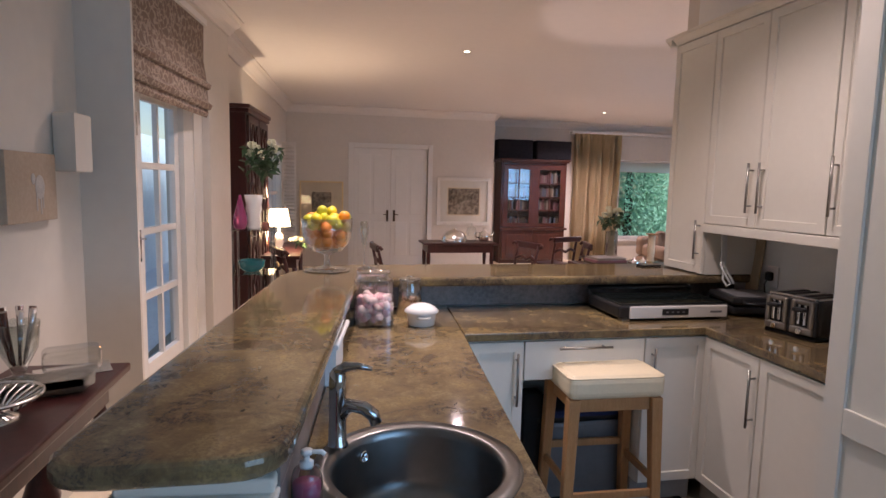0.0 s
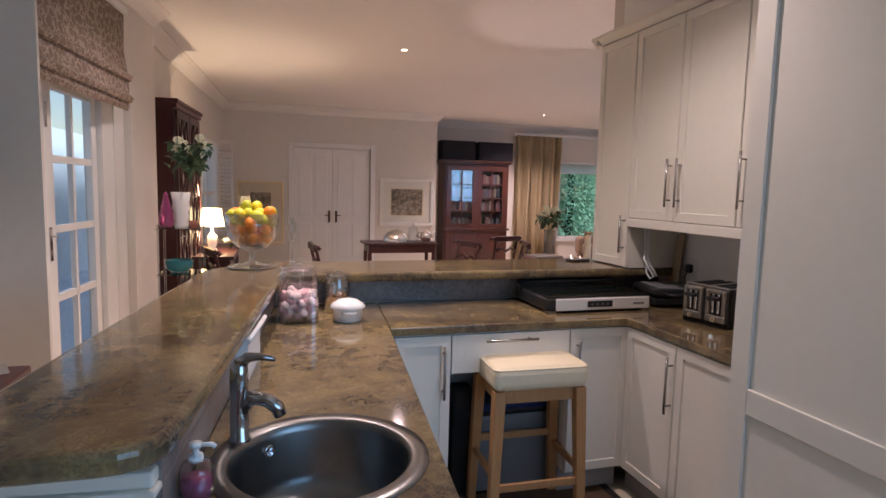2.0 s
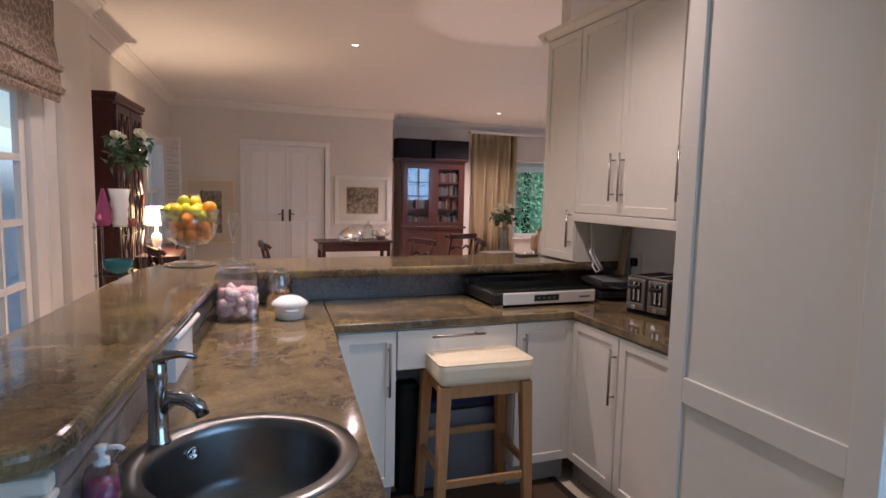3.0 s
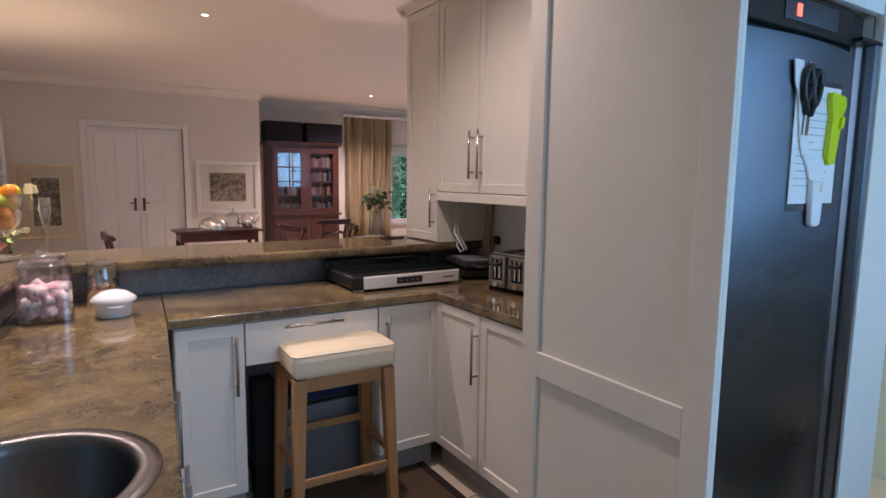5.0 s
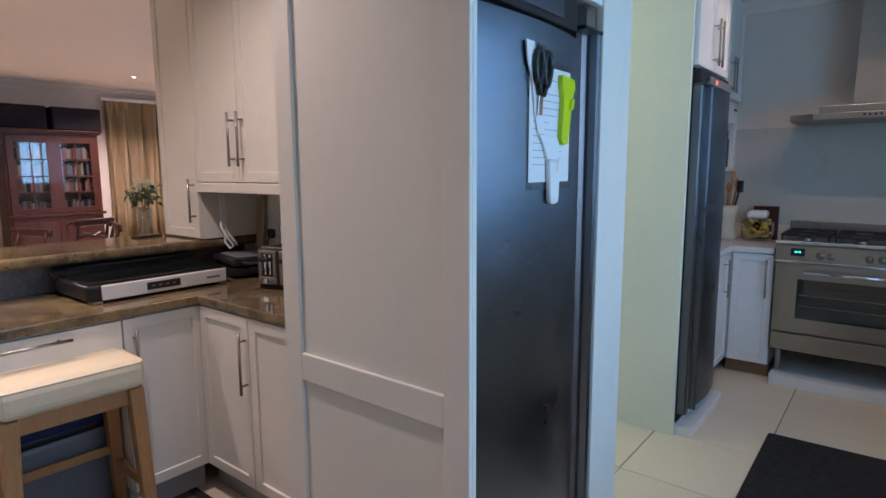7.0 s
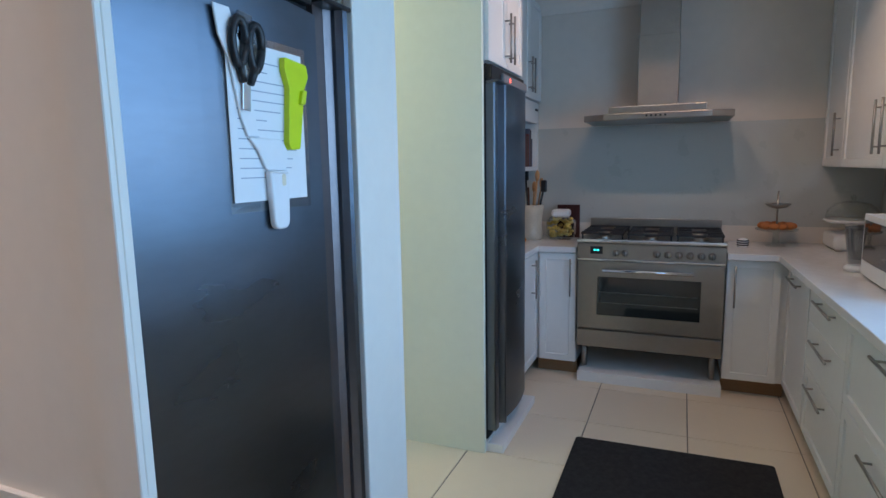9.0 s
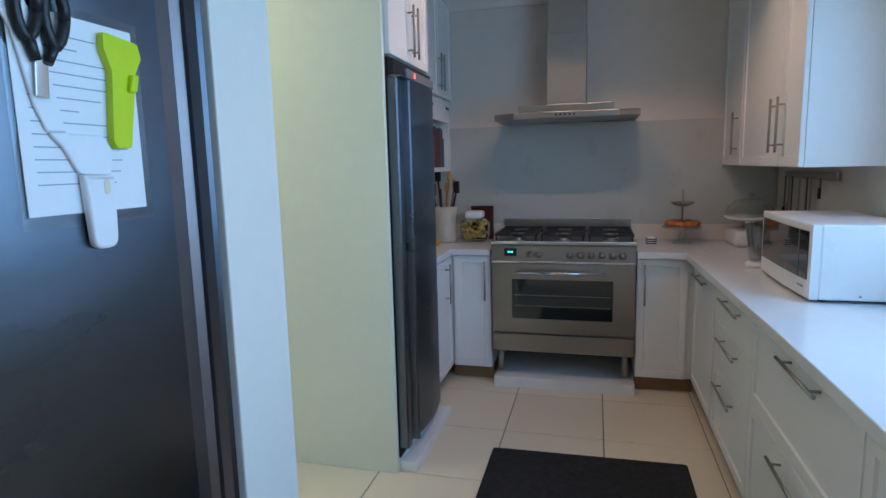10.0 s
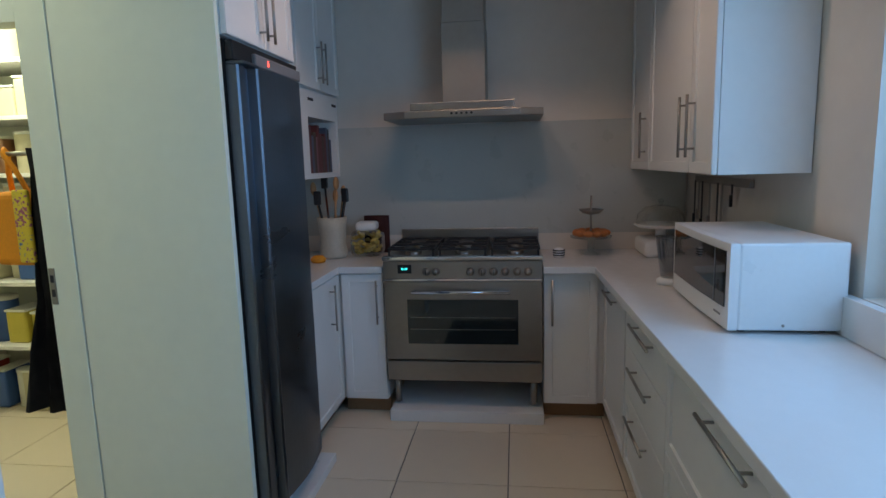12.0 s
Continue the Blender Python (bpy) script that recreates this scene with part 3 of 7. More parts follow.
single("stone_worktop", Build().slab([(4.3, 1.025), (4.89, 1.025), (4.89, 0.765), (5.497, 0.765), (5.497, 1.577), (4.3, 1.577)], 0.87, 0.91, bevel=0.004), M_QUARTZ, Matrix(), "white stone worktop beside the tall fridge", "worktop")
WU = "tall white shaker wall cabinet with nickel handles"
cabinet("wall_cabinet", pose(5.49, -0.74, 0, 0, 0, 180), 0.50, 0.325, 1.42, 2.6, [(0, 1.42, 0.50, 1.18, 0.41, 1.61, 0.25, False)], WU, M_CABW)
cabinet("wall_cabinet", pose(4.988, -0.74, 0, 0, 0, 180), 1.03, 0.325, 1.42, 2.6, [(0, 1.42, 0.745, 1.18, 0.690, 1.61, 0.25, False), (0.745, 1.42, 0.285, 1.18, 0.800, 1.61, 0.25, False)], WU, M_CABW)
# side panel and housing of the tall fridge
single("fridge_side_panel", Build().box(3.645, 1.008, 0, 3.672, 1.635, 2.698, 0.002, 1), M_GREEN, Matrix(), "tall plain panel between pantry and fridge", "panel")
cabinet("bridge_cabinet", pose(3.674, 1.005, 0), 0.62, 0.56, 1.955, 2.64, [(0, 1.955, 0.31, 0.68, 0.275, 2.10, 0.24, False), (0.31, 1.955, 0.31, 0.68, 0.345, 2.10, 0.24, False)], "white bridge cabinet above the steel fridge", M_CABW)
c = cabinet("wall_cabinet", pose(4.76, 1.17, 0), 0.735, 0.40, 1.935, 2.64, [(0, 1.935, 0.368, 0.70, 0.33, 2.09, 0.24, False), (0.368, 1.935, 0.367, 0.70, 0.405, 2.09, 0.24, False)], "white wall cabinet with an open book niche", M_CABW)
part("niche", Build().box(0, 0, 1.42, 0.175, 0.4, 1.93).box(0.69, 0, 1.42, 0.735, 0.4, 1.93).box(0.175, 0, 1.42, 0.69, 0.4, 1.45).box(0.175, 0, 1.775, 0.69, 0.4, 1.93).box(0.175, 0.38, 1.45, 0.69, 0.4, 1.775), M_CABW, c)
# slots are flat dark blocks, the shade of the opening put into the colour
for x in (0.19, 0.62):
    part("finger_slot", Build().box(x, -0.003, 1.868, x + 0.085, 0.001, 1.884, 0.001, 1), M_DARK, c)

# ---- floor finishes ----
structure("floor_living", Build().box(-1.2, 3.7, -0.008, 9.0, 12, 0.0).box(-1.24, -1.07, -0.008, 0.99, 3.7, 0.0), M_TILE, "pale stone living room floor")

M_PALEW = mat("pale_board_wood", (0.46, 0.36, 0.24), 0.6, vary=0.15, scale=12, stretch=(6, 6, 1))
M_BRONZE = mat("dark_bronze", (0.10, 0.07, 0.045), 0.35, 0.8, vary=0.1)
M_INK = mat("grey_ink", (0.34, 0.37, 0.44), 0.8, vary=0.1)
M_LEMON = mat("lemon_peel", (0.74, 0.58, 0.03), 0.4, vary=0.12, scale=12, bump=0.15, bump_scale=120, random_tint=0.15)
M_LIME = mat("green_lemon_peel", (0.58, 0.56, 0.04), 0.4, vary=0.12, scale=12, bump=0.15, bump_scale=120, random_tint=0.15)
M_ORANGE = mat("orange_peel", (0.80, 0.25, 0.02), 0.4, vary=0.1, scale=12, bump=0.2, bump_scale=120, random_tint=0.15)
M_SILVER = mat("polished_silver", (0.84, 0.82, 0.78), 0.24, 1.0, vary=0.05, bump=0.05)
M_GOLD = mat("gilt_frame", (0.62, 0.48, 0.26), 0.35, 0.8, vary=0.1)
M_PAPER = mat("mount_paper", (0.80, 0.76, 0.68), 0.8, vary=0.03)
M_CURTAIN = layered("gold_curtain_cloth", (0.5, 0.35, 0.2), [(0.3, (0.54, 0.42, 0.24)), (0.55, (0.67, 0.54, 0.33)), (0.75, (0.74, 0.62, 0.42))], 6, 0.75, stretch=(3, 3, 0.4))
M_BLIND = mat("patterned_blind_cloth", (0.25, 0.18, 0.13), 0.85, vary=0, bump=0.1, bump_scale=220)


def scrollwork(m, low, high, scale):
    """Pale curling lines on a darker woven ground."""
    nt, b = m.node_tree, m.node_tree.nodes["Principled BSDF"]
    mp = [n for n in nt.nodes if n.bl_idname == "ShaderNodeMapping"][0]
    bend, push, add, cell, edge, mix, weave, wr = [nt.nodes.new("ShaderNode" + k) for k in ("TexNoise", "VectorMath", "VectorMath", "TexVoronoi", "MapRange", "Mix", "TexNoise", "MapRange")]
    bend.inputs["Scale"].default_value, bend.inputs["Detail"].default_value = scale * 1.3, 2
    push.operation, push.inputs["Scale"].default_value = "SCALE", 1.6 / scale
    cell.feature, cell.inputs["Scale"].default_value = "DISTANCE_TO_EDGE", scale
    edge.inputs[1].default_value, edge.inputs[2].default_value = 0.05, 0.11
    edge.inputs[3].default_value, edge.inputs[4].default_value = 1.0, 0.0
    weave.inputs["Scale"].default_value = 160
    wr.inputs[3].default_value, wr.inputs[4].default_value = 0.55, 1.0
    mul = nt.nodes.new("ShaderNodeMath")
    mul.operation = "MULTIPLY"
    mix.data_type = "RGBA"
    mix.inputs[6].default_value, mix.inputs[7].default_value = (*low, 1), (*high, 1)
    nt.links.new(mp.outputs[0], bend.inputs["Vector"])
    nt.links.new(bend.outputs["Color"], push.inputs[0])
    nt.links.new(mp.outputs[0], add.inputs[0])
    nt.links.new(push.outputs[0], add.inputs[1])
    nt.links.new(add.outputs[0], cell.inputs["Vector"])
    nt.links.new(cell.outputs["Distance"], edge.inputs[0])
    nt.links.new(mp.outputs[0], weave.inputs["Vector"])
    nt.links.new(weave.outputs[0], wr.inputs[0])
    nt.links.new(edge.outputs[0], mul.inputs[0])
    nt.links.new(wr.outputs[0], mul.inputs[1])
    nt.links.new(mul.outputs[0], mix.inputs[0])
    nt.links.new(mix.outputs[2], b.inputs["Base Color"])


scrollwork(M_BLIND, (0.21, 0.15, 0.115), (0.43, 0.35, 0.28), 16)
M_PRINT = layered("faded_engraving", (0.4, 0.35, 0.3), [(0.40, (0.05, 0.04, 0.03)), (0.5, (0.18, 0.14, 0.10)), (0.62, (0.46, 0.39, 0.30))], 1.5, 0.7)
M_CANVAS = layered("painted_canvas", (0.5, 0.4, 0.3), [(0.3, (0.40, 0.31, 0.23)), (0.55, (0.46, 0.37, 0.28)), (0.75, (0.52, 0.42, 0.33))], 5, 0.85, bump=0.2)
M_LEAF = mat("dark_leaf", (0.045, 0.09, 0.04), 0.45, vary=0.3, scale=20)
M_PETAL = mat("white_petal", (0.78, 0.78, 0.60), 0.6, vary=0.06, scale=30)
M_SHADE = mat("lamp_shade_cloth", (1.0, 0.74, 0.42), 0.8, vary=0.03, emit=7)
M_BULB = mat("lit_spot_lens", (1.0, 0.86, 0.68), 0.5, vary=0, emit=14)
M_PINK = mat("marshmallow", (0.80, 0.47, 0.52), 0.8, vary=0.1, scale=25, random_tint=0.1)
M_MALLOW = mat("white_marshmallow", (0.84, 0.66, 0.66), 0.8, vary=0.05, scale=25)
M_SPICE = mat("brown_spice", (0.16, 0.075, 0.03), 0.8, vary=0.4, scale=40)
M_SOAP = mat("pink_soap", (0.55, 0.13, 0.27), 0.15, vary=0.05, coat=0.4)
M_CLEARP = thin_glass("clear_plastic", (0.72, 0.74, 0.76))
M_PURPLE = mat("mauve_glass", (0.45, 0.10, 0.26), 0.06, vary=0.05, glass=0.5)
M_TEAL = mat("teal_glass", (0.02, 0.20, 0.24), 0.06, vary=0.05, glass=0.4)
M_LIMEP = mat("lime_plastic", (0.60, 0.72, 0.01), 0.35, vary=0.03)
M_BIN = mat("grey_bin_plastic", (0.20, 0.20, 0.21), 0.35, vary=0.08)
M_NAVY = mat("navy_cloth", (0.02, 0.03, 0.10), 0.8, vary=0.2)
M_RUG = mat("brown_woven_mat", (0.10, 0.06, 0.035), 0.95, vary=0.3, scale=30, bump=0.4, bump_scale=250)
M_RUGB = mat("dark_mat_border", (0.025, 0.018, 0.015), 0.9, vary=0.2, scale=40)
M_RED = mat("red_led", (1.0, 0.08, 0.05), 0.5, vary=0, emit=5)
M_CYAN = mat("cyan_led", (0.05, 0.9, 0.85), 0.5, vary=0, emit=2)
M_BAG = mat("orange_bag_cloth", (0.75, 0.28, 0.015), 0.75, vary=0.1, scale=10)
M_BAGY = layered("printed_bag_side", (0.7, 0.55, 0.05), [(0.42, (0.10, 0.18, 0.42)), (0.47, (0.72, 0.55, 0.05)), (0.58, (0.74, 0.58, 0.06)), (0.62, (0.35, 0.10, 0.20))], 6, 0.7)
M_APRON = mat("black_apron_cloth", (0.010, 0.010, 0.016), 0.9, vary=0.2, scale=20)
M_STONEW = mat("crock_stoneware", (0.55, 0.50, 0.40), 0.35, vary=0.12, scale=8)
M_PASTRY = mat("baked_pastry", (0.50, 0.17, 0.05), 0.6, vary=0.25, scale=25)
M_PASTA = mat("yellow_pasta", (0.72, 0.50, 0.12), 0.6, vary=0.25, scale=20, random_tint=0.2)
M_BOOK = [mat("book_cloth_%s" % n, c, 0.6, vary=0.1, scale=20) for n, c in (("red", (0.12, 0.03, 0.03)), ("brown", (0.07, 0.045, 0.03)), ("cream", (0.24, 0.21, 0.18)), ("grey", (0.08, 0.10, 0.15)), ("pink", (0.22, 0.10, 0.12)))]
M_OVENGL = mat("oven_glass", (0.012, 0.016, 0.016), 0.06, vary=0.1, coat=0.6)
M_OUT = mat("courtyard_wall", (0.66, 0.72, 0.80), 0.9, vary=0.1, scale=2)
M_LAWN = mat("lawn", (0.06, 0.10, 0.035), 0.9, vary=0.3, scale=3)


def rnd(a, b):
    return random.uniform(a, b)


# ---- sink corner ----
s = thing("kitchen_sink", pose(*sink_at, 0.91), "round stainless steel inset sink with an overflow", "sink")
part("bowl", Build().lathe([(0.245, 0.001), (0.243, 0.005), (0.208, 0.006), (0.200, 0.0), (0.196, -0.02), (0.188, -0.13), (0.170, -0.165), (0.13, -0.18), (0.04, -0.183), (0, -0.183)], seg=48), M_SINK, s)
part("drain", Build().lathe([(0.042, -0.181), (0.040, -0.178), (0.030, -0.178), (0.028, -0.182), (0, -0.182)], seg=20), M_CHROME, s)
d = Vector((-0.115, 0.155, 0)).normalized()
b = Build().lathe([(0.016, 0), (0.016, 0.004), (0.011, 0.005), (0.010, 0.001), (0, 0.001)], seg=16).cyl((-0.010, 0, 0.003), (0.010, 0, 0.003), 0.0015, 6).cyl((0, -0.01, 0.003), (0, 0.01, 0.003), 0.0015, 6)
part("overflow", b, M_CHROME, s, "", Matrix.Translation(d * 0.193 + Vector((0, 0, -0.045))) @ (-d).to_track_quat("Z", "Y").to_matrix().to_4x4())

t = thing("mixer_tap", SINK @ pose(-0.470, -1.045, 0.91), "tall polished chrome mixer tap beside the sink", "tap")
part("body", Build().lathe([(0.027, 0), (0.027, 0.006), (0.023, 0.012), (0.021, 0.10), (0.022, 0.15), (0.020, 0.185), (0.012, 0.197), (0, 0.199)], seg=20), M_TAP, t)
part("spout", Build().tube([(0.0, 0, 0.07), (0.03, -0.004, 0.105), (0.065, -0.01, 0.10), (0.088, -0.012, 0.082), (0.096, -0.012, 0.062)], [0.019, 0.018, 0.017, 0.017, 0.016], 14), M_TAP, t)
part("lever", Build().tube([(0, 0, 0.185), (0.02, 0, 0.203), (0.05, -0.004, 0.205), (0.085, -0.008, 0.198)], [0.018, 0.013, 0.009, 0.006], 10), M_TAP, t)

t = thing("soap_dispenser", pose(-0.035, 1.20, 0.91), "clear pump bottle half full of pink soap", "soap dispenser")
part("bottle", Build().lathe([(0, 0.0), (0.03, 0.0), (0.032, 0.01), (0.032, 0.055), (0.026, 0.075), (0.012, 0.082)], seg=20), M_CLEARP, t)
part("soap", Build().lathe([(0, 0.004), (0.028, 0.004), (0.029, 0.045), (0, 0.045)], seg=20), M_SOAP, t)
part("pump", Build().lathe([(0.014, 0.078), (0.014, 0.09), (0.006, 0.092), (0.006, 0.105), (0.012, 0.106), (0.012, 0.114), (0, 0.115)], seg=14).tube([(0, 0, 0.110), (0.03, -0.004, 0.110), (0.036, -0.004, 0.104)], 0.005, 8), M_PLASTIC, t, "white plastic pump")

t = thing("dish_caddy", SINK @ pose(-0.575, -0.62, 0.91), "white plastic dish caddy with a brush", "caddy")
b = Build().box(0, 0, 0, 0.065, 0.30, 0.004).box(0, 0, 0.004, 0.004, 0.30, 0.125).box(0.061, 0, 0.004, 0.065, 0.30, 0.125).box(0.004, 0, 0.004, 0.061, 0.004, 0.125).box(0.004, 0.296, 0.004, 0.061, 0.30, 0.125)
part("tray", b, M_PLASTIC, t)
part("rim", Build().tube([(0.066, -0.01, 0.13), (0.072, 0.15, 0.128), (0.078, 0.34, 0.13)], 0.009, 8), M_PLASTIC, t)


def jar(at, r, h, label, square=False):
    j = thing("storage_jar", pose(*at), label, "jar")
    if square:
        prof = rounded([(-r, -r), (r, -r), (r, r), (-r, r)], 0.03, 4)
        inner = rounded([(-r + 0.005, -r + 0.005), (r - 0.005, -r + 0.005), (r - 0.005, r - 0.005), (-r + 0.005, r - 0.005)], 0.026, 4)
        b = Build().slab(prof, 0, 0.008).slab(prof, 0.008, h * 0.78, [inner]).lathe([(r * 0.98, h * 0.78), (r * 0.80, h * 0.84), (r * 0.80, h * 0.88), (r * 0.75, h * 0.88), (r * 0.75, h * 0.82), (r * 0.9, h * 0.78)], seg=24)
    else:
        b = Build().lathe([(0, 0), (r, 0), (r, h * 0.7), (r * 0.82, h * 0.82), (r * 0.82, h * 0.88), (r * 0.78, h * 0.88), (r * 0.78, h * 0.8), (r - 0.004, h * 0.68), (r - 0.004, 0.006), (0, 0.006)], seg=24)
    g = part("glass", b, M_CRYSTAL, j)
    g.visible_shadow = False
    lid = part("lid", Build().lathe([(0, h * 0.885), (r * 0.88, h * 0.885), (r * 0.9, h * 0.90), (r * 0.85, h * 0.925), (0.02, h * 0.94), (0.014, h * 0.955), (0.02, h * 0.985), (0.012, h), (0, h)], seg=24), M_CRYSTAL, j, "round glass lid with a knob")
    lid.visible_shadow = False
    return j


j = jar((0.215, 2.72, 0.911), 0.088, 0.27, "square glass jar half filled with pink marshmallows", True)
mallow = []
for k, m in enumerate((M_PINK, M_MALLOW)):
    data = bpy.data.meshes.new("marshmallow")
    b = Build().lathe([(0, -0.018), (0.013, -0.018), (0.0165, -0.014), (0.0165, 0.014), (0.013, 0.018), (0, 0.018)], seg=8)
    b.bm.to_mesh(data)
    b.bm.free()
    data.materials.append(m)
    mallow.append(data)
for k in range(190):
    o = new("marshmallow", mallow[k % 2])
    o.parent = j
    o.matrix_basis = pose(rnd(-0.068, 0.068), rnd(-0.068, 0.068), 0.024 + 0.105 * (k / 190) + rnd(-0.006, 0.006), rnd(0, 180), rnd(0, 180), 0)
j = jar((0.405, 2.86, 0.911), 0.062, 0.205, "round glass jar holding brown spices")
b = Build().lathe([(0, 0.008), (0.055, 0.008), (0.055, 0.06), (0.03, 0.075), (0, 0.07)], seg=20)
for k in range(24):
    b.cyl((rnd(-0.04, 0.04), rnd(-0.04, 0.04), 0.06), (rnd(-0.04, 0.04), rnd(-0.04, 0.04), 0.09), 0.004, 6)
part("spices", b, M_SPICE, j)
jar((0.20, 2.905, 0.911), 0.062, 0.25, "round glass jar with a flat lid")

t = thing("lidded_pot", pose(0.435, 2.67, 0.911), "small white oval ceramic pot with a lid", "pot")
b = Build().lathe([(0, 0), (0.058, 0), (0.064, 0.004), (0.070, 0.058), (0.074, 0.062), (0.072, 0.066), (0, 0.066)], seg=28)
part("dish", b, M_WHITE, t)
part("lid", Build().lathe([(0.080, 0.062), (0.081, 0.068), (0.070, 0.080), (0.045, 0.096), (0.02, 0.102), (0, 0.103)], seg=28), M_WHITE, t)
part("handle", Build().tube([(-0.03, -0.066, 0.045), (-0.015, -0.080, 0.045), (0.015, -0.080, 0.045), (0.03, -0.066, 0.045)], 0.006, 8), M_WHITE, t)

# fruit bowl on the bar
t = thing("fruit_bowl", pose(0.0, 3.215, 1.098), "footed glass bowl piled with lemons and oranges", "bowl")
g = part("bowl", Build().lathe([(0, 0), (0.105, 0), (0.105, 0.004), (0.05, 0.012), (0.018, 0.02), (0.014, 0.045), (0.016, 0.075), (0.022, 0.082), (0.08, 0.10), (0.118, 0.145), (0.132, 0.20), (0.138, 0.275), (0.134, 0.275), (0.127, 0.20), (0.113, 0.15), (0.075, 0.108), (0, 0.095)], seg=36), M_CRYSTAL, t)
g.visible_shadow = False
fruit = 0
for ring, (z, rad, count) in enumerate(((0.135, 0.045, 4), (0.155, 0.082, 7), (0.200, 0.092, 9), (0.195, 0.035, 3), (0.240, 0.100, 9), (0.245, 0.04, 4), (0.277, 0.098, 8), (0.285, 0.045, 4), (0.318, 0.03, 2))):
    for k in range(count):
        a = 2 * math.pi * (k + 0.4 * ring) / count
        lemon = z > 0.22 and not (k % 4 == 1 and z < 0.28)
        o = part("lemon" if lemon else "orange", Build().sphere((0, 0, 0), 0.029 if lemon else 0.031, 14, (1, 1, 1.22) if lemon else (1, 1, 0.95)), (M_LEMON if k % 2 else M_LIME) if lemon else M_ORANGE, t, "", pose(rad * math.cos(a + rnd(-0.12, 0.12)), rad * math.sin(a), z + rnd(-0.012, 0.012), rnd(0, 120), rnd(0, 120), 0))
single("silver_plate", Build().lathe([(0, 0), (0.10, 0), (0.125, 0.004), (0.123, 0.006), (0.10, 0.003), (0, 0.003)], seg=36), M_SILVER, pose(0.0, 3.215, 1.091), "thin silver plate below the fruit bowl", "plate")
g = single("glass_flute", Build().lathe([(0, 0), (0.03, 0), (0.028, 0.004), (0.005, 0.01), (0.004, 0.10), (0.012, 0.13), (0.024, 0.20), (0.022, 0.26), (0.020, 0.26), (0.021, 0.20), (0.008, 0.135), (0, 0.13)], seg=20), M_CRYSTAL, pose(0.205, 3.30, 1.091), "tall clear champagne flute on the bar", "glass")
g.visible_shadow = False
t = thing("mobile_phone", pose(1.97, 3.30, 1.091, 0, 0, 10), "black phone lying on the granite bar", "phone")
part("case", Build().box(-0.07, -0.035, 0, 0.07, 0.035, 0.009, 0.004), M_BLACK, t)
part("screen", Build().box(-0.066, -0.031, 0.0092, 0.066, 0.031, 0.0098), M_OVENGL, t)

# ---- appliances on the worktop ----
t = thing("warming_tray", pose(1.42, 2.62, 0.911, 0, 0, 0), "black warming tray with a steel control front", "appliance")
part("body", Build().box(0.0, 0.012, 0.012, 0.62, 0.36, 0.075, 0.012), M_BLACK, t)
part("top_plate", Build().box(0.015, 0.03, 0.076, 0.605, 0.35, 0.084, 0.003), M_OVENGL, t)
part("back_lid", Build().tube([(0.0, 0.33, 0.07), (-0.015, 0.34, 0.10), (0.0, 0.36, 0.11), (0.6, 0.36, 0.11), (0.62, 0.34, 0.10)], 0.012, 8), M_BLACK, t)
front = part("control_panel", Build().box(0.055, 0.0, 0.012, 0.60, 0.014, 0.074, 0.005), M_SILVERP, t, "brushed steel control front")
part("display", Build().box(0.23, -0.003, 0.028, 0.375, 0.0, 0.06, 0.001), M_BLACK, front)
for k in range(4):
    part("button", Build().box(0.25 + 0.03 * k, -0.005, 0.04, 0.262 + 0.03 * k, -0.003, 0.047), M_BIN, front)
part("badge", Build().box(0.50, -0.001, 0.036, 0.565, 0.0, 0.046), M_BIN, front)
for x in (0.035, 0.585):
    part("foot", Build().box(x - 0.02, 0.0, 0, x + 0.02, 0.05, 0.012, 0.003), M_STEEL, t)

t = thing("contact_grill", pose(2.08, 2.66, 0.911, 0, 0, -12), "black hinged contact grill", "grill")
part("base", Build().box(0, 0, 0.012, 0.30, 0.30, 0.055, 0.012), M_BLACK, t)
part("lid", Build().box(-0.005, -0.005, 0.062, 0.305, 0.29, 0.10, 0.016), M_BLACK, t)
part("top_plate", Build().box(0.03, 0.02, 0.1005, 0.27, 0.26, 0.106, 0.002), M_BIN, t)
part("hinge", Build().cyl((0.0, 0.295, 0.06), (0.30, 0.295, 0.06), 0.016), M_BLACKM, t)
part("handle", Build().tube([(0.05, 0.0, 0.08), (0.06, -0.04, 0.078), (0.24, -0.04, 0.078), (0.25, 0.0, 0.08)], 0.009, 8), M_BLACK, t)

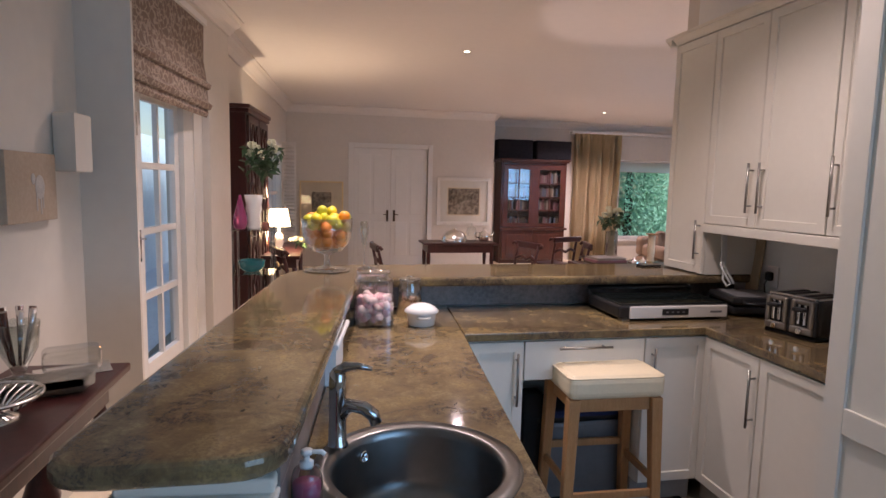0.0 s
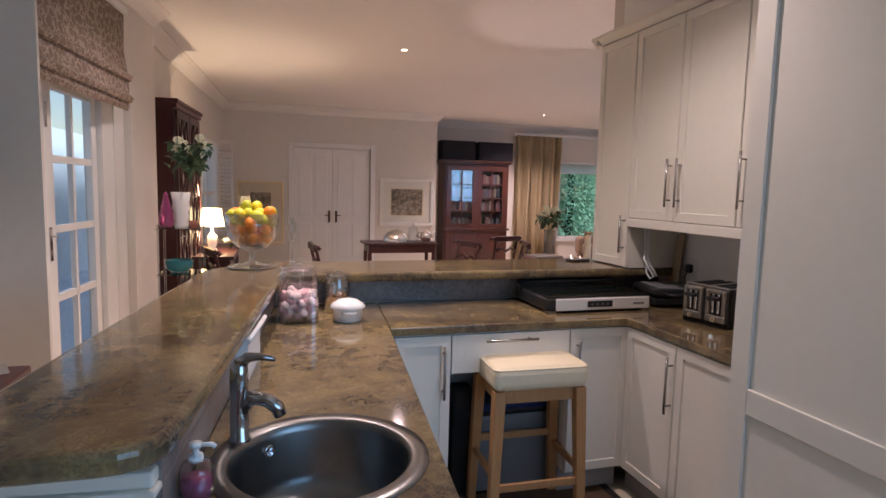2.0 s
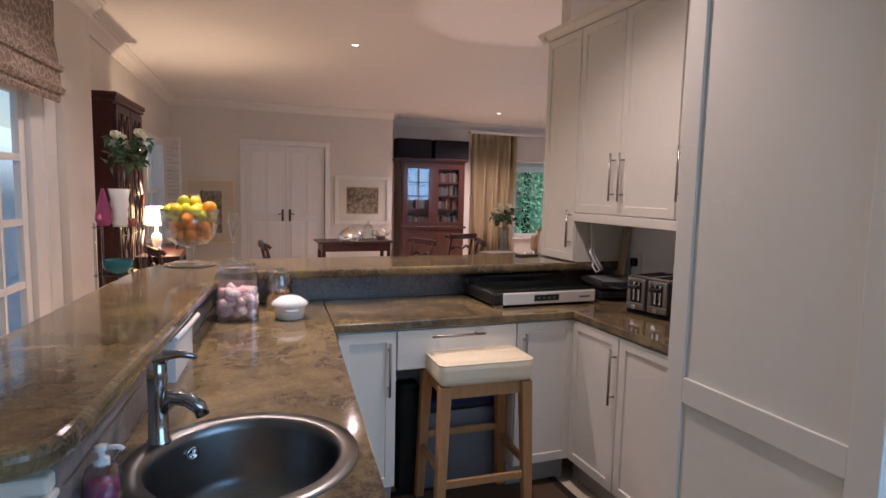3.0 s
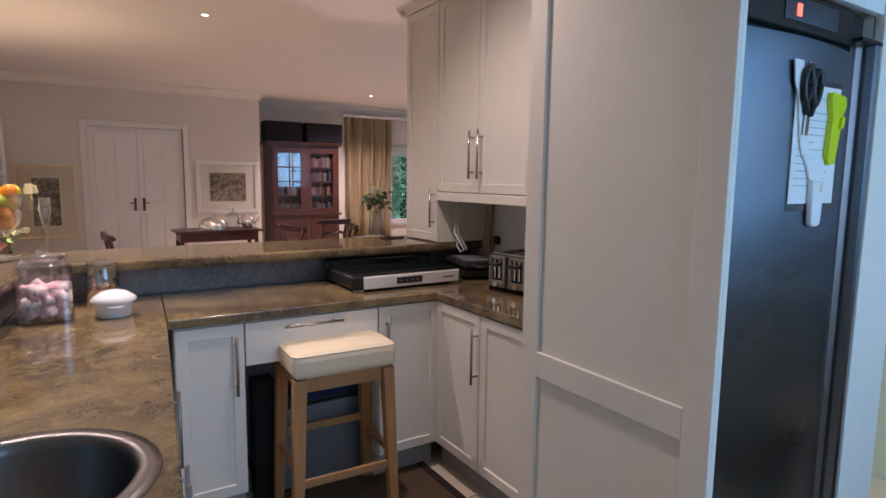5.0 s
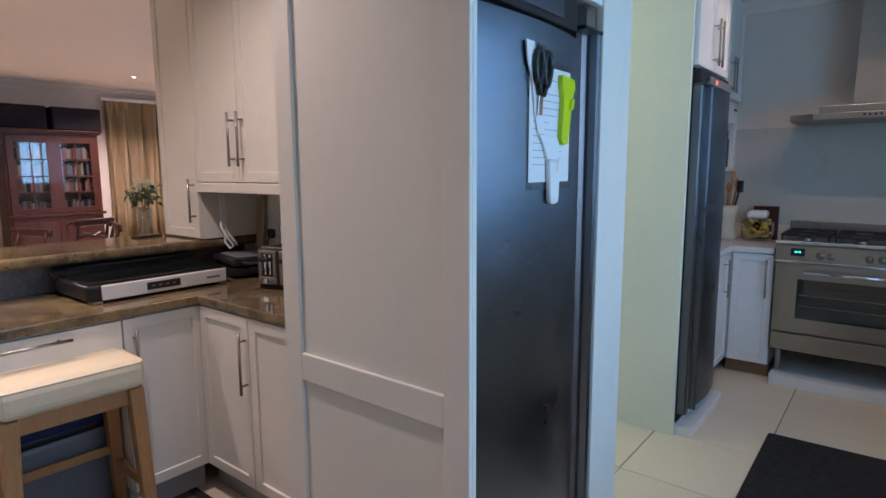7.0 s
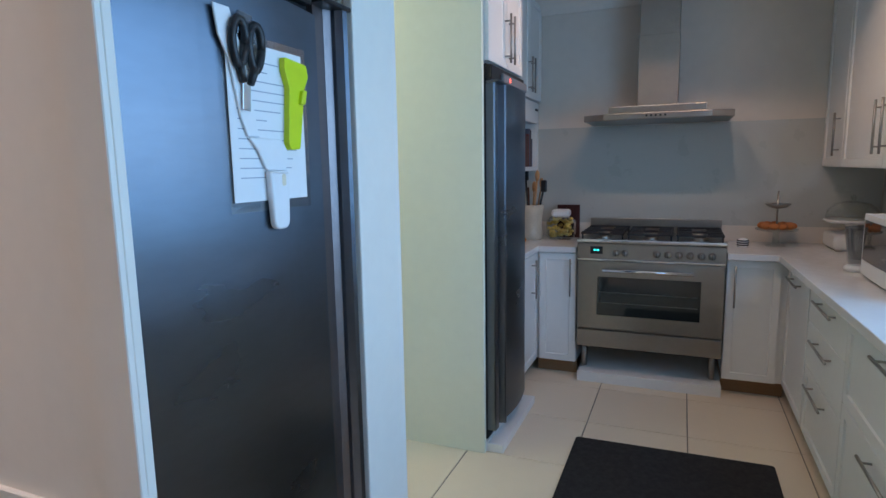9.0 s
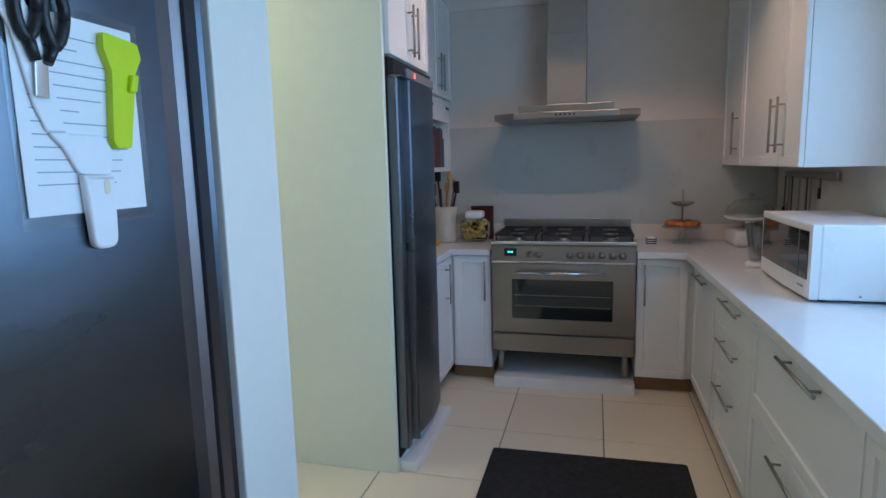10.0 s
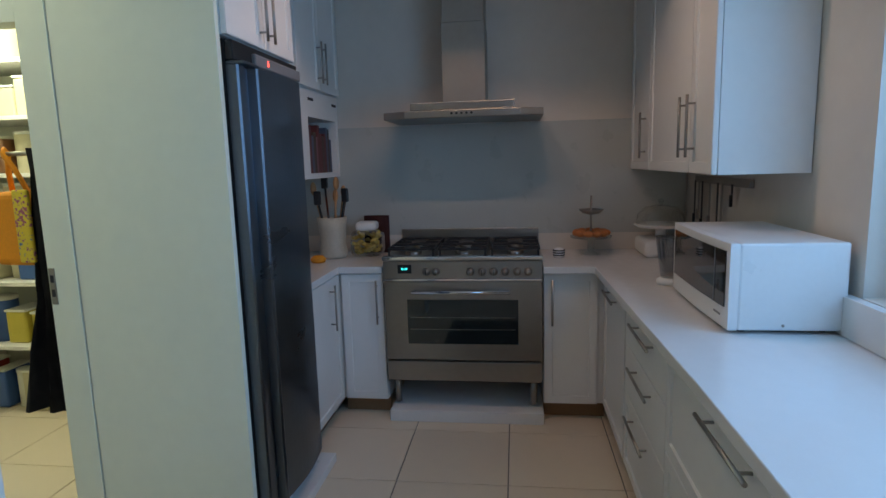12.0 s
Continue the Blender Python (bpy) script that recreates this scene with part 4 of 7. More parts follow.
t = thing("toaster", pose(2.03, 2.40, 0.911, 0, 0, -78), "chrome four slot toaster with black sides", "toaster")
part("body", Build().box(0, 0.03, 0.014, 0.26, 0.27, 0.185, 0.022, 4), M_BLACK, t)
part("base", Build().box(0.005, 0.02, 0, 0.255, 0.265, 0.018, 0.004), M_BLACKM, t)
part("end_plate", Build().box(0.006, 0.012, 0.02, 0.254, 0.032, 0.18, 0.012, 3), M_BLACK, t)
for x in (0.016, 0.138):
    f = part("lever_panel", Build().box(x, 0.0, 0.055, x + 0.022, 0.02, 0.178, 0.009, 3).box(x + 0.084, 0.0, 0.055, x + 0.106, 0.02, 0.178, 0.009, 3).box(x + 0.02, 0.004, 0.158, x + 0.086, 0.02, 0.178, 0.007, 3).box(x, 0.002, 0.024, x + 0.106, 0.018, 0.058, 0.007, 3), M_STEEL, t, "polished chrome end panel")
    part("lever_bar", Build().box(x + 0.032, 0.004, 0.066, x + 0.046, 0.014, 0.158, 0.004).box(x + 0.060, 0.004, 0.066, x + 0.074, 0.014, 0.158, 0.004), M_CHROME, f)
    part("lever", Build().box(x + 0.024, -0.026, 0.128, x + 0.082, 0.004, 0.146, 0.006), M_BLACK, f, "black lever knob")
    part("dial", Build().cyl((x + 0.053, 0.004, 0.040), (x + 0.053, -0.012, 0.040), 0.012, 14), M_CHROME, f)
    # bread slots as raised black strips, their inner shade given by colour
    for dx in (0.016, 0.066):
        part("slot", Build().box(x + dx, 0.045, 0.1865, x + dx + 0.026, 0.25, 0.189), M_BLACKM, t)
top = Build()
for x in (0.012, 0.122, 0.238):
    top.box(x, 0.03, 0.180, x + 0.012, 0.262, 0.190, 0.004)
part("top_trim", top.box(0.024, 0.022, 0.178, 0.238, 0.042, 0.190, 0.004), M_CHROME, t)

t = thing("wall_socket", pose(2.417, 2.785, 1.10, 0, 0, -90), "white wall socket with a black plug", "socket")
part("plate", Build().box(-0.04, -0.008, -0.06, 0.04, 0, 0.06, 0.004), M_PLASTIC, t)
part("plug", Build().box(-0.02, -0.04, -0.02, 0.02, -0.008, 0.03, 0.01).tube([(0, -0.035, -0.01), (0, -0.05, -0.04), (0.01, -0.05, -0.10), (0.05, -0.04, -0.18)], 0.004, 6), M_BLACK, t, "black plug and lead")
# hanging cable and scrolled bracket under the cabinet
t = thing("hanging_cable", pose(2.17, 2.90, 1.345), "white power cable looped under the wall cabinet", "cable")
part("cable", Build().tube([(0, 0, 0.0), (0.0, -0.004, -0.08), (0.006, -0.006, -0.14), (-0.02, -0.03, -0.19), (0.0, -0.06, -0.25), (0.03, -0.06, -0.29), (0.02, -0.04, -0.305), (0.0, -0.03, -0.27), (0.015, -0.01, -0.2), (0.02, 0, -0.1), (0.01, 0.0, -0.02)], 0.006, 8), M_PLASTIC, t)
part("cable", Build().tube([(0.03, 0.01, 0.02), (0.03, 0.006, -0.08), (0.036, 0.004, -0.14), (0.012, -0.02, -0.19), (0.03, -0.05, -0.25), (0.05, -0.06, -0.29)], 0.007, 8), M_PLASTIC, t)
t = thing("paper_stack", pose(2.40, 2.965, 0.911, 0, 0, -90), "leaning pale wooden boards against the wall", "boards")
part("board", Build().box(0, -0.02, 0, 0.055, 0, 0.40, 0.01), M_PALEW, t, "", pose(0, 0, 0, -6, 0, 0))
part("board", Build().box(0.075, -0.045, 0, 0.12, -0.027, 0.40, 0.01), M_PALEW, t, "", pose(0, 0, 0, -6, 0, 0))

# ---- stool, bin and mat ----
t = thing("bar_stool", pose(1.248, 2.442, 0, 0, 0, -2), "beech bar stool with a cream leather seat", "stool")
seat = part("seat", Build().box(-0.225, -0.175, 0.652, 0.225, 0.175, 0.762, 0.034, 4), M_LEATHER, t, "cream padded leather seat")
loop = rounded([(-0.222, -0.167), (0.222, -0.167), (0.222, 0.167), (-0.222, 0.167)], 0.035, 4)
part("piping", Build().tube([(x, y, 0.748) for x, y in loop + loop[:1]], 0.005, 6), M_LEATHER, seat)
part("apron", Build().box(-0.19, -0.135, 0.59, 0.19, -0.115, 0.651).box(-0.19, 0.115, 0.59, 0.19, 0.135, 0.651).box(-0.19, -0.115, 0.59, -0.17, 0.115, 0.651).box(0.17, -0.115, 0.59, 0.19, 0.115, 0.651), M_BEECH, t)
for sx in (-1, 1):
    for sy in (-1, 1):
        b = Build()
        q = bmesh.new()
        bmesh.ops.create_cube(q, size=1.0)
        for v in q.verts:
            low = v.co.z < 0
            w = 0.040 if low else 0.052
            v.co = Vector((sx * (0.215 if low else 0.192) + v.co.x * w, sy * (0.155 if low else 0.135) + v.co.y * w, 0.0 if low else 0.650))
        bmesh.ops.bevel(q, geom=q.edges[:], offset=0.003, segments=1, affect="EDGES")
        b.join(q)
        part("leg", b, M_BEECH, t)
for sy in (-1, 1):
    part("rail", Build().box(-0.20, sy * 0.148 - 0.009, 0.19 if sy < 0 else 0.30, 0.20, sy * 0.148 + 0.009, 0.225 if sy < 0 else 0.335, 0.003), M_BEECH, t)
for sx in (-1, 1):
    part("rail", Build().box(sx * 0.206 - 0.009, -0.14, 0.245, sx * 0.206 + 0.009, 0.14, 0.28, 0.003), M_BEECH, t)

t = thing("waste_bin", pose(1.24, 2.78, 0), "grey plastic bin in the knee space", "bin")
part("body", Build().box(-0.22, -0.14, 0, 0.24, 0.14, 0.40, 0.02), M_BIN, t)
part("lid", Build().box(-0.235, -0.155, 0.40, 0.255, 0.155, 0.45, 0.02), M_BLACK, t)
part("bin_liner", Build().box(-0.20, -0.165, 0.43, 0.25, 0.10, 0.47, 0.018), M_NAVY, t, "navy liner folded over")
single("broom_handle_box", Build().box(-0.05, -0.05, 0, 0.05, 0.05, 0.56, 0.015), M_BLACKM, pose(0.995, 2.68, 0), "black upright container beside the bin", "container")
t = thing("floor_mat", pose(0, 0, 0.001), "brown woven mat with a dark border", "mat")
part("weave", Build().box(0.70, 1.10, 0, 1.73, 2.62, 0.008, 0.002), M_RUG, t)
part("border", Build().box(0.66, 1.06, 0, 0.70, 2.66, 0.009).box(1.73, 1.06, 0, 1.77, 2.66, 0.009).box(0.70, 1.06, 0, 1.73, 1.10, 0.009).box(0.70, 2.62, 0, 1.73, 2.66, 0.009), M_RUGB, t)

# ---- west side: console table, canvas, speaker, french door, blind ----
t = thing("console_table", pose(-1.24, 0.9, 0), "dark mahogany console table with carved brackets", "table")
part("tabletop", Build().box(0, 0, 0.765, 0.44, 1.70, 0.80, 0.008), M_DKWOOD, t)
part("frieze", Build().box(0.02, 0.06, 0.66, 0.38, 1.62, 0.764, 0.004), M_DKWOOD, t)
for y in (0.25, 1.35):
    part("leg", Build().lathe([(0.05, 0.03), (0.055, 0.10), (0.028, 0.16), (0.045, 0.30), (0.06, 0.42), (0.03, 0.52), (0.05, 0.58), (0.055, 0.66)], (0.24, y, 0), 16), M_DKWOOD, t)
    part("foot", Build().box(0.04, y - 0.05, 0, 0.42, y + 0.05, 0.05, 0.015), M_DKWOOD, t)
    part("bracket", Build().lathe([(0, 0.58), (0.02, 0.60), (0.028, 0.64), (0.02, 0.67), (0, 0.68)], (0.36, y + 0.22, 0), 10), M_DKWOOD, t)


def tray(at, rz, sx, sy):
    b = Build()
    q = rounded([(-sx, -sy), (sx, -sy), (sx, sy), (-sx, sy)], 0.035, 5)
    i = [(x * 0.78, y * 0.72) for x, y in q]
    v = bmesh.new()
    lo = [v.verts.new((x, y, 0.0)) for x, y in i]
    hi = [v.verts.new((x, y, 0.03)) for x, y in q]
    n = len(q)
    for k in range(n):
        v.faces.new((lo[k], lo[(k + 1) % n], hi[(k + 1) % n], hi[k])).smooth = True
    v.faces.new(lo[::-1])
    bmesh.ops.solidify(v, geom=v.faces[:], thickness=0.003)
    b.join(v)
    return single("silver_tray", b, M_SILVER, pose(*at, 0, 0, rz), "silver rimmed serving tray on the console", "tray", "console silver")


tray((-1.0, 2.28, 0.802), 20, 0.17, 0.11)
t = thing("silver_basket", pose(-1.02, 2.02, 0.801), "pierced oval silver basket on a foot", "basket")
part("foot", Build().lathe([(0.075, 0), (0.07, 0.012), (0.045, 0.02), (0.04, 0.03)], seg=24), M_SILVER, t)
b = Build()
for k in range(26):
    a, a2 = 2 * math.pi * k / 26, 2 * math.pi * (k + 0.6) / 26
    b.tube([(0.05 * math.cos(a), 0.05 * math.sin(a), 0.03), (0.10 * math.cos(a2), 0.10 * math.sin(a2), 0.05), (0.135 * math.cos(a), 0.135 * math.sin(a), 0.075)], 0.005, 5)
part("pierced_side", b, M_SILVER, t)
part("rim", Build().tube([(0.137 * math.cos(2 * math.pi * k / 30), 0.137 * math.sin(2 * math.pi * k / 30), 0.077) for k in range(31)], 0.006, 6), M_SILVER, t)
part("base", Build().lathe([(0, 0.028), (0.052, 0.03), (0.05, 0.034), (0, 0.033)], seg=24), M_SILVER, t)
t = thing("butter_dish", pose(-0.98, 2.50, 0.801, 0, 0, 25), "clear glass butter dish lying on a tray", "dish")
b = Build().box(-0.10, -0.055, 0.006, 0.10, 0.055, 0.10, 0.025, 4)
bmesh.ops.delete(b.bm, geom=[f for f in b.bm.faces if f.normal.z < -0.9], context="FACES")
g = part("cover", b, M_CRYSTAL, t)
g.visible_shadow = False
part("tray", Build().box(-0.13, -0.075, 0, 0.13, 0.075, 0.005, 0.002), M_SILVER, t, "silver tray")
t = thing("cutlery_glass", pose(-1.13, 2.42, 0.801), "glass vase full of wooden handled cutlery", "cutlery holder")
part("glass", Build().lathe([(0, 0), (0.05, 0), (0.05, 0.01), (0.02, 0.02), (0.03, 0.05), (0.065, 0.12), (0.075, 0.22), (0.072, 0.22), (0.06, 0.12), (0.02, 0.055), (0, 0.05)], seg=24), M_GLASS, t)
for k in range(12):
    a = k * 0.9
    part("knife", Build().tube([(0.02 * math.cos(a), 0.02 * math.sin(a), 0.06), (0.05 * math.cos(a), 0.05 * math.sin(a), 0.20), (0.06 * math.cos(a), 0.06 * math.sin(a), 0.27)], [0.005, 0.010, 0.013], 8), M_MAHOG if k % 3 else M_SILVER, t)

t = thing("wall_canvas", pose(-1.24, 2.77, 1.515, 0, 0, 90), "small square beige canvas with a pale painted animal shape", "painting")
part("canvas", Build().box(-0.21, -0.035, -0.145, 0.21, -0.001, 0.145, 0.003), M_CANVAS, t)
q = Build().sphere((0.055, -0.036, 0.0), 0.05, 14, (0.85, 0.03, 1.05)).sphere((0.0, -0.036, 0.035), 0.024, 10, (0.8, 0.05, 1.0))
for x, l in ((0.02, 0.10), (0.055, 0.115), (0.075, 0.09)):
    q.box(x, -0.0365, -l, x + 0.010, -0.0352, -0.02)
part("painted_shape", q, mat("pale_grey_paint", (0.50, 0.48, 0.46), 0.8, vary=0.3, scale=25), t)
t = thing("wall_speaker", pose(-1.175, 3.05, 1.72), "small white wedge speaker in the corner", "speaker")
part("body", Build().slab([(-0.055, -0.02), (0.05, -0.055), (0.062, 0.10), (-0.055, 0.10)], -0.135, 0.135, bevel=0.008), M_WALL, t)

fd = tagged(new("door_1"), "white glazed french door ajar to the courtyard", "door", kind="structure")
fd.matrix_world = LEFT
fr = Build().box(-0.20, -0.155, 0, -0.06, -0.10, 2.17).box(-0.20, -0.10, 2.11, -0.06, 1.415, 2.17).box(-0.20, 1.36, 0, -0.06, 1.415, 2.11)
part("door_frame", fr, M_FRAMEW, fd)
leaf = Build()
X0, X1 = -0.13, -0.085
leaf.box(X0, 0.20, 0.02, X1, 0.31, 2.13, 0.003).box(X0, 0.87, 0.02, X1, 0.95, 2.13, 0.003).box(X0, 0.31, 0.02, X1, 0.87, 0.38, 0.003).box(X0, 0.31, 2.05, X1, 0.87, 2.13, 0.003)
for k in range(1, 4):
    leaf.box(X0 + 0.006, 0.31, 0.40 + 0.415 * k - 0.022, X1 - 0.004, 0.87, 0.40 + 0.415 * k + 0.022, 0.002)
leaf.box(X0 + 0.006, 0.575, 0.38, X1 - 0.004, 0.605, 2.05, 0.002)
lf = part("door_leaf", leaf, M_FRAMEW, fd)
for k in range(4):
    for y0, y1 in ((0.31, 0.575), (0.605, 0.87)):
        g = part("pane", Build().box(-0.112, y0, 0.40 + 0.415 * k, -0.106, y1, 0.80 + 0.415 * k), M_PANE, lf)
        g.visible_shadow = False
part("lock_plate", Build().box(-0.085, 0.215, 1.05, -0.078, 0.25, 1.25, 0.002).box(-0.078, 0.225, 1.19, -0.045, 0.24, 1.20, 0.002), M_CHROME, lf)
part("bolt", Build().box(-0.085, 0.215, 1.82, -0.075, 0.24, 1.96, 0.002), M_CHROME, lf)
b = Build().box(-0.12, 0.96, 0, -0.05, 1.36, 2.11)
for y in (1.16,):
    b.box(-0.05, y, 0.02, -0.042, y + 0.018, 2.10)
part("side_panel", b, M_FRAMEW, fd)
bl = thing("roman_blind", LEFT @ pose(0.02, -0.29, 0), "patterned brown and beige roman blind half raised", "blind")
b = Build()
prof = [(0.035, 2.70), (0.03, 2.45), (0.05, 2.30), (0.085, 2.27), (0.075, 2.24), (0.055, 2.235), (0.06, 2.15), (0.09, 2.12), (0.075, 2.09), (0.055, 2.085), (0.06, 2.06), (0.045, 2.03), (0.02, 2.06), (0.015, 2.30), (0.015, 2.70)]
prof = [(-o, u) for o, u in prof]
b.strip(prof, (0, 0.0, 0), (0, 1.42, 0))
part("cloth", b, M_BLIND, bl)
part("head_rail", Build().box(0.0, 0.0, 2.70, 0.06, 1.43, 2.745, 0.004), M_FRAMEW, bl)

# courtyard seen through the french door
structure("courtyard_wall", Build().box(-3.4, -1, -0.14, -3.2, 16, 2.35), M_OUT, "pale rendered courtyard wall outside")
structure("pavement", Build().box(-3.2, -1, -0.14, -1.45, 16, -0.10), M_OUT, "pale paved courtyard beside the house")
structure("ground", Build().box(-60, -60, -0.3, 80, 120, -0.14), M_LAWN, "garden ground around the house")
# ---- living room ----
FW = thing("fretwork_cabinet", pose(-0.765, 5.95, 0, 0, 0, -4.5), "tall dark cabinet with fretwork doors", "cabinet")
part("body", Build().box(-0.24, 0, 0, -0.012, 1.08, 2.22), M_DKWOOD, FW)
part("cornice", Build().box(-0.25, -0.015, 2.22, 0.02, 1.10, 2.26, 0.008).box(-0.25, -0.03, 2.26, 0.035, 1.11, 2.30, 0.008), M_DKWOOD, FW)
part("glass_backing", Build().box(-0.012, 0.06, 0.2, -0.008, 1.02, 2.15), mat("pale_cabinet_lining", (0.42, 0.38, 0.34), 0.3, vary=0.1), FW)
for y0 in (0.04, 0.55):
    b = Build().box(-0.006, y0, 0.15, 0.012, y0 + 0.05, 2.2).box(-0.006, y0 + 0.44, 0.15, 0.012, y0 + 0.49, 2.2).box(-0.006, y0 + 0.05, 2.13, 0.012, y0 + 0.44, 2.2).box(-0.006, y0 + 0.05, 0.15, 0.012, y0 + 0.44, 0.24)
    for k in range(5):
        z = 0.25 + 0.38 * k
        for u, v in (((0.06, z), (0.245, z + 0.36)), ((0.43, z), (0.245, z + 0.36)), ((0.245, z), (0.06, z + 0.36)), ((0.245, z), (0.43, z + 0.36))):
            b.cyl((0.004, y0 + u[0], u[1]), (0.004, y0 + v[0], v[1]), 0.013, 6)
    part("door", b, M_DKWOOD, FW)

ET = thing("glass_etagere", pose(-0.60, 5.05, 0), "small chrome and glass etagere with vases", "shelf")
for x in (-0.15, 0.15):
    for y in (-0.14, 0.14):
        part("post", Build().cyl((x, y, 0), (x, y, 1.20), 0.009, 8), M_CLEARP, ET)
for z in (0.25, 0.80, 1.16):
    g = part("glass_shelf", Build().box(-0.165, -0.155, z, 0.165, 0.155, z + 0.01, 0.002), M_GLASS, ET)
    g.visible_shadow = False
V = thing("flower_vase", pose(-0.60, 5.05, 1.171), "white ribbed vase of white roses and dark leaves", "vase")
part("vase", Build().lathe([(0, 0), (0.05, 0), (0.055, 0.02), (0.05, 0.05), (0.058, 0.08), (0.054, 0.12), (0.066, 0.16), (0.062, 0.20), (0.076, 0.28), (0.072, 0.28), (0.055, 0.2), (0, 0.1)], seg=24), M_WHITE, V)


def bouquet(parent, x, y, z, spread, high, blooms, leaves, size):
    b = Build()
    for k in range(leaves):
        a, r, h = rnd(0, 6.28), rnd(0.2, 1) * spread, rnd(-0.35, 0.5) * high
        q = bmesh.new()
        w = size * rnd(0.5, 0.9)
        q.faces.new([q.verts.new(v) for v in ((0, 0, 0), (w * 0.45, w * 0.7, 0.01), (0, w * 1.7, -0.02), (-w * 0.45, w * 0.7, 0.01))])
        b.join(q, pose(x + r * math.cos(a), y + r * math.sin(a), z + h, rnd(-60, 60), rnd(-50, 50), rnd(0, 360)))
    for k in range(blooms):
        a, r = 6.28 * k / blooms + rnd(-0.3, 0.3), rnd(0.3, 1) * spread
        at = Vector((x + r * math.cos(a), y + r * math.sin(a), z + rnd(0.2, 0.6) * high))
        part("stem", Build().tube([(x, y, z - high * 0.8), tuple((at + Vector((x, y, z - high * 0.3))) / 2), tuple(at)], 0.003, 5), M_LEAF, parent)
        p = Build()
        for j in range(18):
            q = bmesh.new()
            w = size * 0.75
            q.faces.new([q.verts.new(v) for v in ((0, 0, 0), (w * 0.6, 0.1 * w, w * 0.5), (w * 0.35, 0.2 * w, w), (-w * 0.35, 0.2 * w, w), (-w * 0.6, 0.1 * w, w * 0.5))])
            p.join(q, Matrix.Translation(at) @ pose(0, 0, 0, rnd(10, 75) * (j / 18) - 8, 0, j * 137) @ Matrix.Translation((0, 0.006 * (j % 4), -0.01)))
        part("bloom", p, M_PETAL, parent, "cream white open bloom")
    part("foliage", b, M_LEAF, parent, "dark green leaves")


bouquet(V, 0.07, 0, 0.54, 0.15, 0.24, 9, 110, 0.075)
t = single("drop_vase", Build().lathe([(0, 0), (0.045, 0.005), (0.058, 0.05), (0.052, 0.11), (0.03, 0.19), (0.012, 0.27), (0.008, 0.28), (0, 0.28)], seg=20), M_PURPLE, pose(-0.70, 4.99, 1.171), "mauve glass drop vase on the etagere", "vase")
single("glass_votive", Build().lathe([(0, 0), (0.025, 0), (0.035, 0.03), (0.03, 0.06), (0.027, 0.06), (0, 0.02)], seg=16), mat("pink_glass", (0.55, 0.2, 0.16), 0.08, vary=0.05, glass=0.4), pose(-0.50, 4.96, 1.171), "small pink glass votive", "votive")
single("glass_bowl", Build().lathe([(0, 0), (0.06, 0), (0.10, 0.04), (0.11, 0.10), (0.105, 0.10), (0.09, 0.045), (0, 0.01)], seg=20), M_TEAL, pose(-0.62, 5.03, 0.811), "teal glass bowl on the lower shelf", "bowl")

t = thing("writing_table", pose(-0.60, 7.25, 0), "dark wooden side table against the wall", "table")
part("tabletop", Build().box(-0.22, -0.75, 0.72, 0.30, 0.75, 0.76, 0.006), M_DKWOOD, t)
part("frieze", Build().box(-0.19, -0.70, 0.62, 0.26, 0.70, 0.72), M_DKWOOD, t)
for x in (-0.17, 0.24):
    for y in (-0.68, 0.68):
        part("leg", Build().cyl((x, y, 0), (x, y, 0.62), 0.018, 8, 0.03), M_DKWOOD, t)
t = thing("table_lamp", pose(-0.56, 7.0, 0.761), "lit table lamp with cream shade", "lamp")
part("base", Build().lathe([(0.06, 0), (0.06, 0.015), (0.03, 0.03), (0.055, 0.10), (0.05, 0.18), (0.015, 0.22), (0.01, 0.30)], seg=20), M_WHITE, t)
part("shade", Build().lathe([(0.135, 0.29), (0.10, 0.49), (0.097, 0.49), (0.132, 0.29)], seg=28), M_SHADE, t, "glowing cream cloth shade")
t = thing("floor_uplighter", pose(2.62, 4.55, 0), "low black can uplighter on the living room floor", "lamp")
part("can", Build().lathe([(0, 0), (0.11, 0), (0.11, 0.60), (0.106, 0.60), (0.106, 0.02), (0, 0.02)], seg=28), M_BLACKM, t)
part("lamp_holder", Build().lathe([(0.03, 0.02), (0.03, 0.22), (0.015, 0.25), (0, 0.25)], seg=12), M_WHITE, t)
t = thing("silver_ornaments", pose(-0.50, 6.75, 0.761), "row of small silver ornaments by the lamp", "ornaments")
for k in range(4):
    part("ornament", Build().lathe([(0, 0), (0.03, 0), (0.04, 0.03), (0.02, 0.05), (0.01, 0.07), (0, 0.075)], (0.02 * (k % 2), -0.08 - 0.09 * k, 0), 14), M_SILVER, t)
t = thing("paper_flowers", pose(-0.30, 7.3, 0.761), "heap of white paper blossoms", "flowers")
bouquet(t, 0, 0, 0.06, 0.18, 0.08, 8, 6, 0.07)

wf = tagged(new("window_1"), "white sash window with slatted shutters", "window", kind="structure")
wf.matrix_world = FAR
part("window_frame", Build().box(-0.12, 3.25, 0.6, 0.014, 3.32, 2.2).box(-0.12, 4.73, 0.6, 0.014, 4.80, 2.2).box(-0.12, 3.32, 2.12, 0.014, 4.73, 2.2).box(-0.12, 3.32, 0.6, 0.014, 4.73, 0.67).box(-0.09, 4.0, 0.67, -0.05, 4.05, 2.12).box(-0.09, 3.32, 1.36, -0.05, 4.73, 1.41), M_FRAMEW, wf)
g = part("pane", Build().box(-0.075, 3.32, 0.67, -0.07, 4.73, 2.12), M_PANE, wf)
g.visible_shadow = False
